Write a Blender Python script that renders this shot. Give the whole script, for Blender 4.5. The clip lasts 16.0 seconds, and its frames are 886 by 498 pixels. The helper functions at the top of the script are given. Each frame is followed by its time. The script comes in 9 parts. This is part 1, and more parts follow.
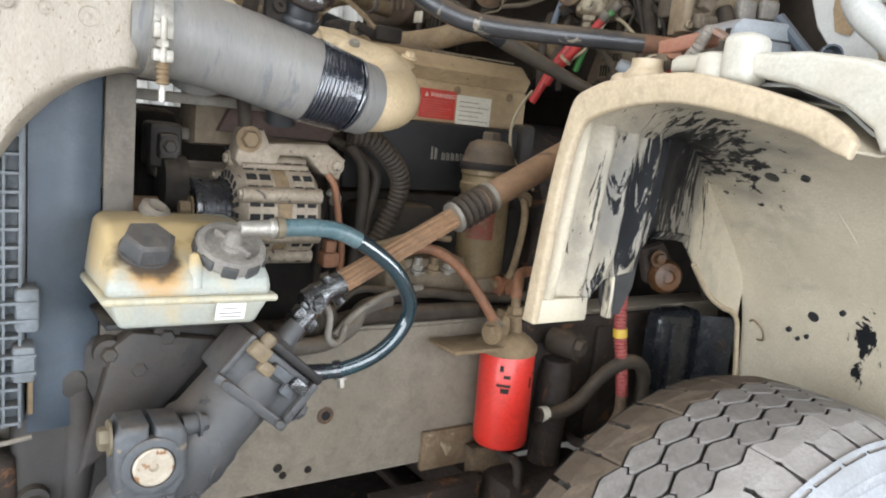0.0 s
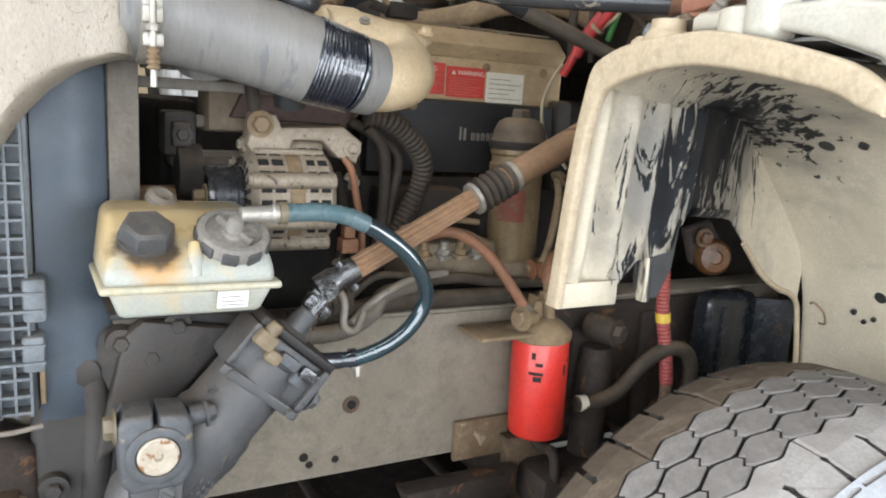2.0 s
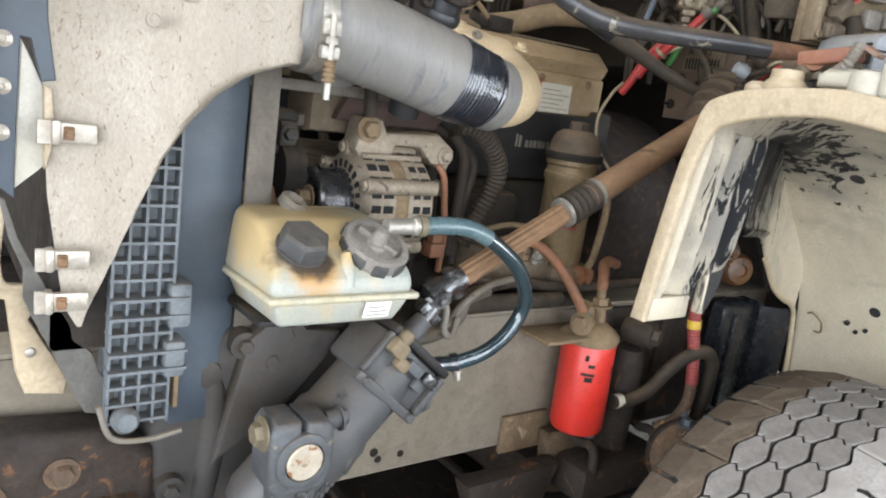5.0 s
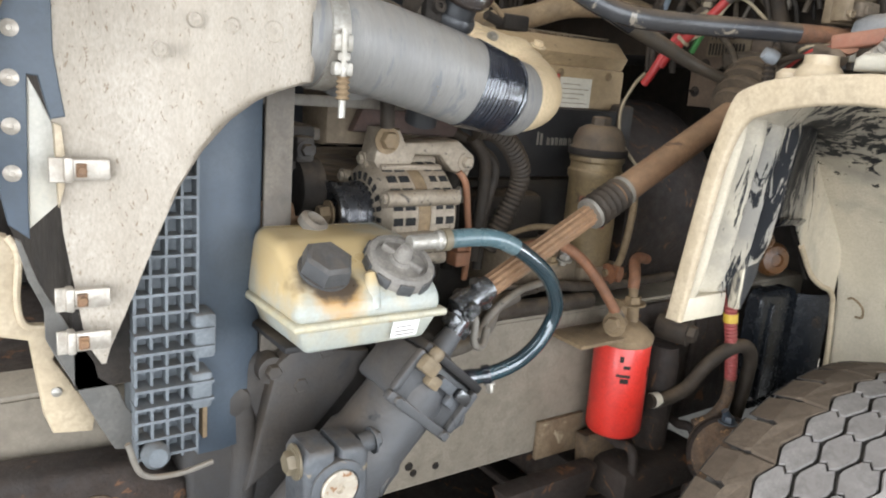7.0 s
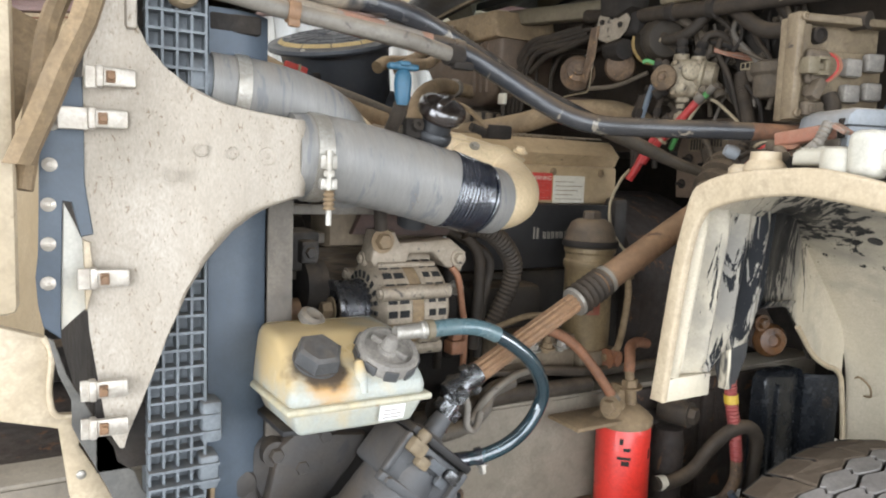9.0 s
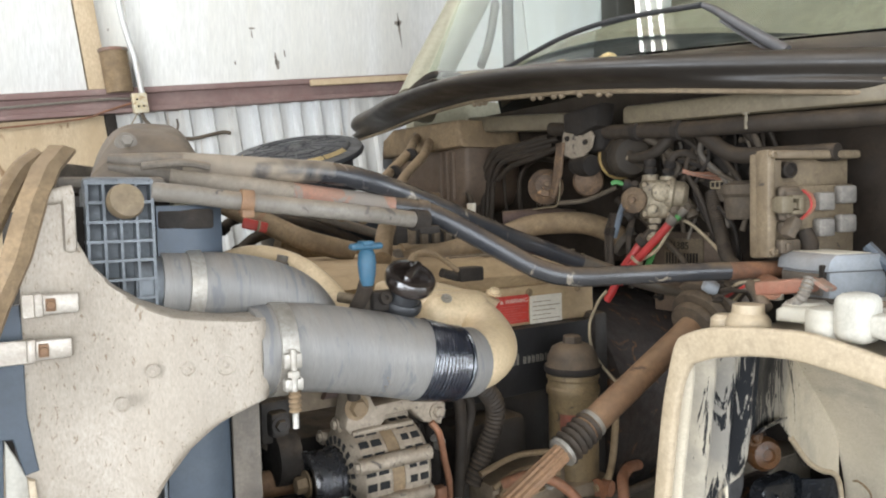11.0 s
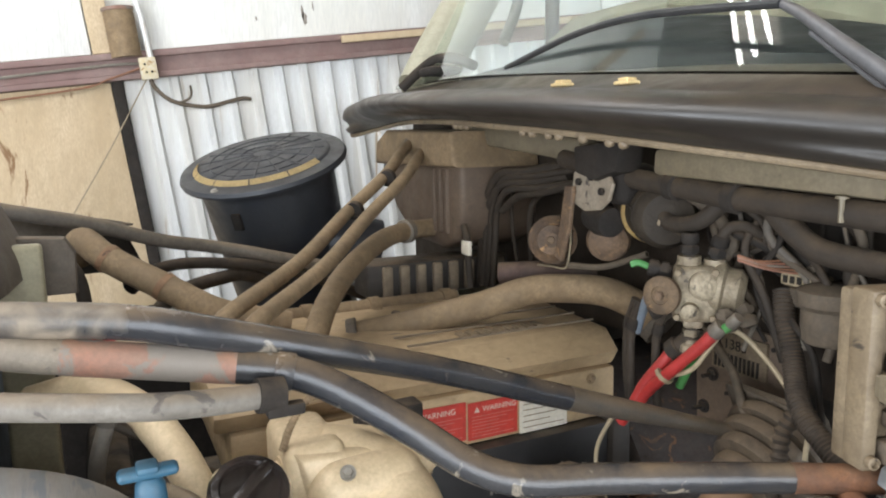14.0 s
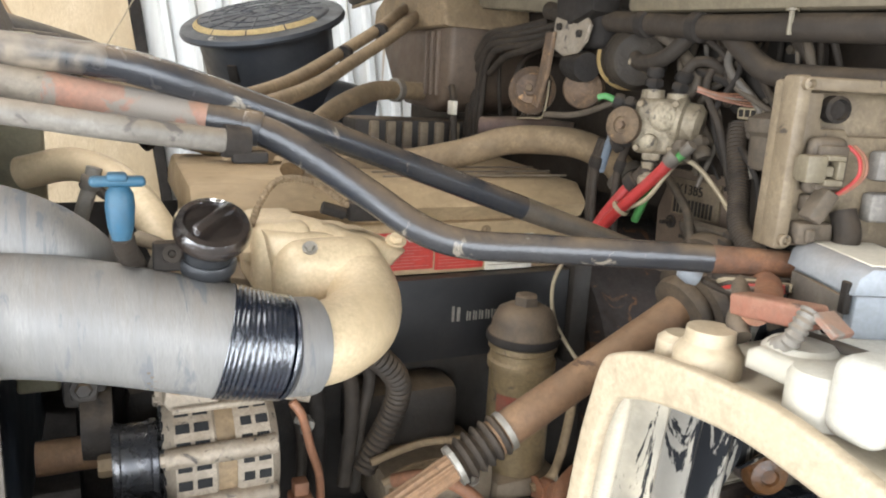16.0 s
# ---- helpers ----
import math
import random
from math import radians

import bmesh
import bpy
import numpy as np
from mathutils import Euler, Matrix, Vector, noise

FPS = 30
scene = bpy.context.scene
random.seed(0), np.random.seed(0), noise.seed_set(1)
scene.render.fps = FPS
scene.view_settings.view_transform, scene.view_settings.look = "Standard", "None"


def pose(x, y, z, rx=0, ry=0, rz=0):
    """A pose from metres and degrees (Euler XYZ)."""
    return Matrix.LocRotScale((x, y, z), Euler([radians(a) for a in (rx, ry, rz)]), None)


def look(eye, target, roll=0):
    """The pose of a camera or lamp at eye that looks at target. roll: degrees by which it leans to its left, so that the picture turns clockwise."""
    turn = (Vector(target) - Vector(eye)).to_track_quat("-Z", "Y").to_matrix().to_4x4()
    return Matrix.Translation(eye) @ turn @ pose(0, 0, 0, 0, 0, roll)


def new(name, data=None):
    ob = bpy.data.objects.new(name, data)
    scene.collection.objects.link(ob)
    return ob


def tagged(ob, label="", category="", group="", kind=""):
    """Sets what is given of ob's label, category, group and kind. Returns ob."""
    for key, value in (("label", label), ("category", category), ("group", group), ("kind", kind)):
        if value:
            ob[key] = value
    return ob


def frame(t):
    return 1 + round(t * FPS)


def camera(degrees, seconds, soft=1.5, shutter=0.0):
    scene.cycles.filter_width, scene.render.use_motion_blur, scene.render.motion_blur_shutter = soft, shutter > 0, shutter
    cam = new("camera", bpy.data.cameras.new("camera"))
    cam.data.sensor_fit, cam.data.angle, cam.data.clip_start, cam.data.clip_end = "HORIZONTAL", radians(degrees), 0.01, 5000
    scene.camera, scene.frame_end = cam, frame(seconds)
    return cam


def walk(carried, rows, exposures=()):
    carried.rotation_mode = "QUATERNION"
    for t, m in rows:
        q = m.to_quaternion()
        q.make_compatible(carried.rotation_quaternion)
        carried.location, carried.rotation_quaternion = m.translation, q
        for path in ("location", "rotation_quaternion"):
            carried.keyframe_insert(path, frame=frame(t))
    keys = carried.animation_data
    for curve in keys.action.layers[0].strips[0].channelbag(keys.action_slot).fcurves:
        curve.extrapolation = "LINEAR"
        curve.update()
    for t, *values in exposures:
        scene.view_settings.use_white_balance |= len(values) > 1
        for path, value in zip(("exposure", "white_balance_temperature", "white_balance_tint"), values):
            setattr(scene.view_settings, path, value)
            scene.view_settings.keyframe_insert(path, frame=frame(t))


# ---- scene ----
cam = camera(63.0, 16.0, soft=2.0)
PATH = [
    (0, (-0.009, 0.0, 1.464), (1.101, 1.632, 1.137), 5.8),
    (0.5, (0.023, 0.0, 1.456), (1.13, 1.629, 1.107), 5.1),
    (1, (0.086, -0.025, 1.445), (1.163, 1.619, 1.075), 5.1),
    (1.5, (0.094, -0.018, 1.439), (1.121, 1.655, 1.057), 5.0),
    (2, (0.09, -0.006, 1.457), (1.023, 1.722, 1.079), 3.6),
    (2.5, (0.1, -0.006, 1.459), (0.991, 1.751, 1.115), 3.3),
    (3, (0.109, -0.009, 1.461), (1.012, 1.746, 1.136), 3.5),
    (3.5, (0.079, -0.012, 1.486), (1.003, 1.732, 1.164), 4.2),
    (4, (-0.022, 0.03, 1.51), (0.957, 1.74, 1.17), 5.6),
    (4.5, (-0.154, 0.099, 1.5), (0.974, 1.709, 1.131), 7.5),
    (4.7, (-0.202, 0.121, 1.494), (0.969, 1.694, 1.101), 8.4),
    (6.8, (-0.189, 0.164, 1.51), (0.936, 1.731, 0.981), 5.5),
    (7, (-0.187, 0.168, 1.517), (0.939, 1.755, 1.055), 4.8),
    (7.5, (-0.193, 0.144, 1.53), (0.915, 1.77, 1.172), 4.7),
    (8, (-0.18, 0.106, 1.525), (0.897, 1.766, 1.234), 4.1),
    (8.2, (-0.166, 0.079, 1.53), (0.878, 1.76, 1.244), 4.0),
    (10.3, (-0.163, 0.018, 1.557), (0.888, 1.717, 1.451), -0.3),
    (10.5, (-0.15, 0.037, 1.607), (0.907, 1.731, 1.498), -0.6),
    (11, (-0.124, 0.086, 1.725), (0.954, 1.767, 1.619), -1.5),
    (11.5, (-0.081, 0.159, 1.802), (1.04, 1.809, 1.66), -2.5),
    (12, (-0.039, 0.282, 1.857), (1.107, 1.913, 1.692), -2.5),
    (12.5, (0.032, 0.337, 1.898), (1.166, 1.975, 1.725), -2.3),
    (13, (0.137, 0.347, 1.934), (1.193, 2.037, 1.773), -1.4),
    (13.5, (0.227, 0.356, 1.947), (1.157, 2.115, 1.744), -1.6),
    (14, (0.286, 0.354, 1.937), (1.143, 2.137, 1.641), -1.0),
    (14.5, (0.32, 0.346, 1.926), (1.155, 2.122, 1.541), 0.5),
    (15, (0.332, 0.334, 1.911), (1.157, 2.096, 1.451), 2.0),
    (15.5, (0.331, 0.313, 1.876), (1.156, 2.063, 1.368), 3.0),
    (16, (0.301, 0.257, 1.782), (1.129, 2.019, 1.327), 3.1),
]
walk(cam, [(t, look(eye, target, roll)) for t, eye, target, roll in PATH],
     [(0, 0.06), (3.0, 0.10), (4.5, 0.05), (7.5, 0.10), (10.5, 0.08), (11.5, 0.02), (12.5, 0.15), (13.0, 0.17), (13.5, 0.17), (14.0, 0.22), (14.5, 0.46), (15.5, 0.62), (16, 0.54)])

# ---- light ----
world = bpy.data.worlds.new("sky")
scene.world = world
world.use_nodes = True
wn = world.node_tree.nodes
sky = wn.new("ShaderNodeTexSky")
sky.sky_type, sky.sun_disc = "NISHITA", False
sky.sun_elevation, sky.sun_rotation = radians(50), radians(200)
world.node_tree.links.new(sky.outputs[0], wn["Background"].inputs[0])
wn["Background"].inputs[1].default_value = 0.12


def area(name, at, target, w, h, watts, colour=(1, 1, 1)):
    d = bpy.data.lights.new(name, "AREA")
    d.shape, d.size, d.size_y, d.energy, d.color = "RECTANGLE", w, h, watts, colour
    ob = new(name, d)
    ob.matrix_world = look(at, target)
    return ob


area("door_daylight", (-1.2, -3.4, 2.0), (0.6, 1.2, 1.2), 4.6, 3.4, 328, (0.845, 0.91, 1.0))
# Added fill from above; the roof has no opening there.
area("overhead_fill", (-1.5, 1.3, 4.7), (0.4, 1.3, 1.4), 2.6, 1.8, 100, (0.95, 0.96, 0.98))
# Added fill from ahead of the truck, to brighten the wheel arch.
area("front_fill", (-3.9, -0.4, 1.5), (0.9, 0.7, 1.2), 3.2, 2.6, 268, (0.86, 0.92, 1.0))
# Added fill from the right for the tyre; no door stands there.
area("right_side_fill", (3.4, -2.8, 1.6), (1.1, 0.7, 1.1), 2.2, 2.6, 232, (0.845, 0.91, 1.0))


# ---- materials ----
def surf(name, base, alt=None, rough=0.6, metal=0.0, scale=14.0, lo=0.42, hi=0.62, spot=None, spot_scale=60.0, spot_at=0.62, bump=0.15, fine=220.0, coat=0.0, rvar=0.15, stretch=(1, 1, 1), sss=0.0, spec=0.5, dust=0.0):
    """A worn surface: base and alt mixed in blotches, spots of a third colour, fine relief."""
    m = bpy.data.materials.new(name)
    m.use_nodes = True
    nt = m.node_tree
    b = nt.nodes["Principled BSDF"]
    tc = nt.nodes.new("ShaderNodeTexCoord")
    mp = nt.nodes.new("ShaderNodeMapping")
    mp.inputs["Scale"].default_value = stretch
    nt.links.new(tc.outputs["Object"], mp.inputs[0])

    def noisy(s, detail=6.0, dist=0.0):
        n = nt.nodes.new("ShaderNodeTexNoise")
        n.inputs["Scale"].default_value, n.inputs["Detail"].default_value, n.inputs["Distortion"].default_value = s, detail, dist
        n.inputs["Roughness"].default_value = 0.62
        nt.links.new(mp.outputs[0], n.inputs["Vector"])
        return n.outputs["Fac"]

    def ramp(fac, a, z, ca=(0, 0, 0, 1), cz=(1, 1, 1, 1)):
        r = nt.nodes.new("ShaderNodeValToRGB")
        r.color_ramp.elements[0].position, r.color_ramp.elements[1].position = a, z
        r.color_ramp.elements[0].color, r.color_ramp.elements[1].color = ca, cz
        nt.links.new(fac, r.inputs[0])
        return r.outputs[0]

    def mixed(fac, a, c):
        x = nt.nodes.new("ShaderNodeMix")
        x.data_type = "RGBA"
        nt.links.new(fac, x.inputs[0])
        for sock, v in ((x.inputs[6], a), (x.inputs[7], c)):
            if isinstance(v, tuple):
                sock.default_value = (*v, 1)
            else:
                nt.links.new(v, sock)
        return x.outputs[2]

    alt = alt or tuple(v * 0.7 for v in base)
    col = mixed(ramp(noisy(scale, 8.0, 0.4), lo, hi), base, alt)
    fine_fac = noisy(fine, 4.0)
    g = mixed(ramp(fine_fac, 0.3, 0.75), col, tuple(0.5 * (u + v) * 0.82 for u, v in zip(base, alt)))
    deep = 0.22 if min(base) > 0.28 else 0.6
    mottle = noisy(scale * 4.5 + 22, 6.0, 0.6)
    g = mixed(ramp(mottle, 0.45, 0.80, (0, 0, 0, 1), (deep,) * 3 + (1,)), g, tuple(v * 0.55 for v in alt))
    if dust:
        geo = nt.nodes.new("ShaderNodeNewGeometry")
        sep = nt.nodes.new("ShaderNodeSeparateXYZ")
        nt.links.new(geo.outputs["Normal"], sep.inputs[0])
        lie = nt.nodes.new("ShaderNodeMath")
        lie.operation = "MULTIPLY"
        nt.links.new(ramp(sep.outputs["Z"], 0.15, 0.95, (0, 0, 0, 1), (dust,) * 3 + (1,)), lie.inputs[0])
        nt.links.new(ramp(noisy(scale * 1.7, 7.0, 0.5), 0.32, 0.62), lie.inputs[1])
        g = mixed(lie.outputs[0], g, (0.245, 0.165, 0.092))
    if spot:
        g = mixed(ramp(noisy(spot_scale, 5.0, 0.8), spot_at, spot_at + 0.05), g, spot)
    nt.links.new(g, b.inputs["Base Color"])
    rr = ramp(noisy(scale * 2.3), 0.3, 0.7, (max(rough - rvar, 0.03),) * 3 + (1,), (min(rough + rvar, 1),) * 3 + (1,))
    nt.links.new(rr, b.inputs["Roughness"])
    b.inputs["Metallic"].default_value = metal
    b.inputs["Coat Weight"].default_value = coat
    b.inputs["Specular IOR Level"].default_value = spec
    if sss:
        b.inputs["Subsurface Weight"].default_value = sss
        b.inputs["Subsurface Radius"].default_value = (0.02, 0.02, 0.018)
    if bump:
        bp = nt.nodes.new("ShaderNodeBump")
        bp.inputs["Strength"].default_value, bp.inputs["Distance"].default_value = bump, 0.004
        nt.links.new(fine_fac, bp.inputs["Height"])
        b2 = nt.nodes.new("ShaderNodeBump")
        b2.inputs["Strength"].default_value, b2.inputs["Distance"].default_value = min(bump * 0.8, 0.3), 0.006
        nt.links.new(mottle, b2.inputs["Height"])
        nt.links.new(b2.outputs[0], bp.inputs["Normal"])
        nt.links.new(bp.outputs[0], b.inputs["Normal"])
    return m


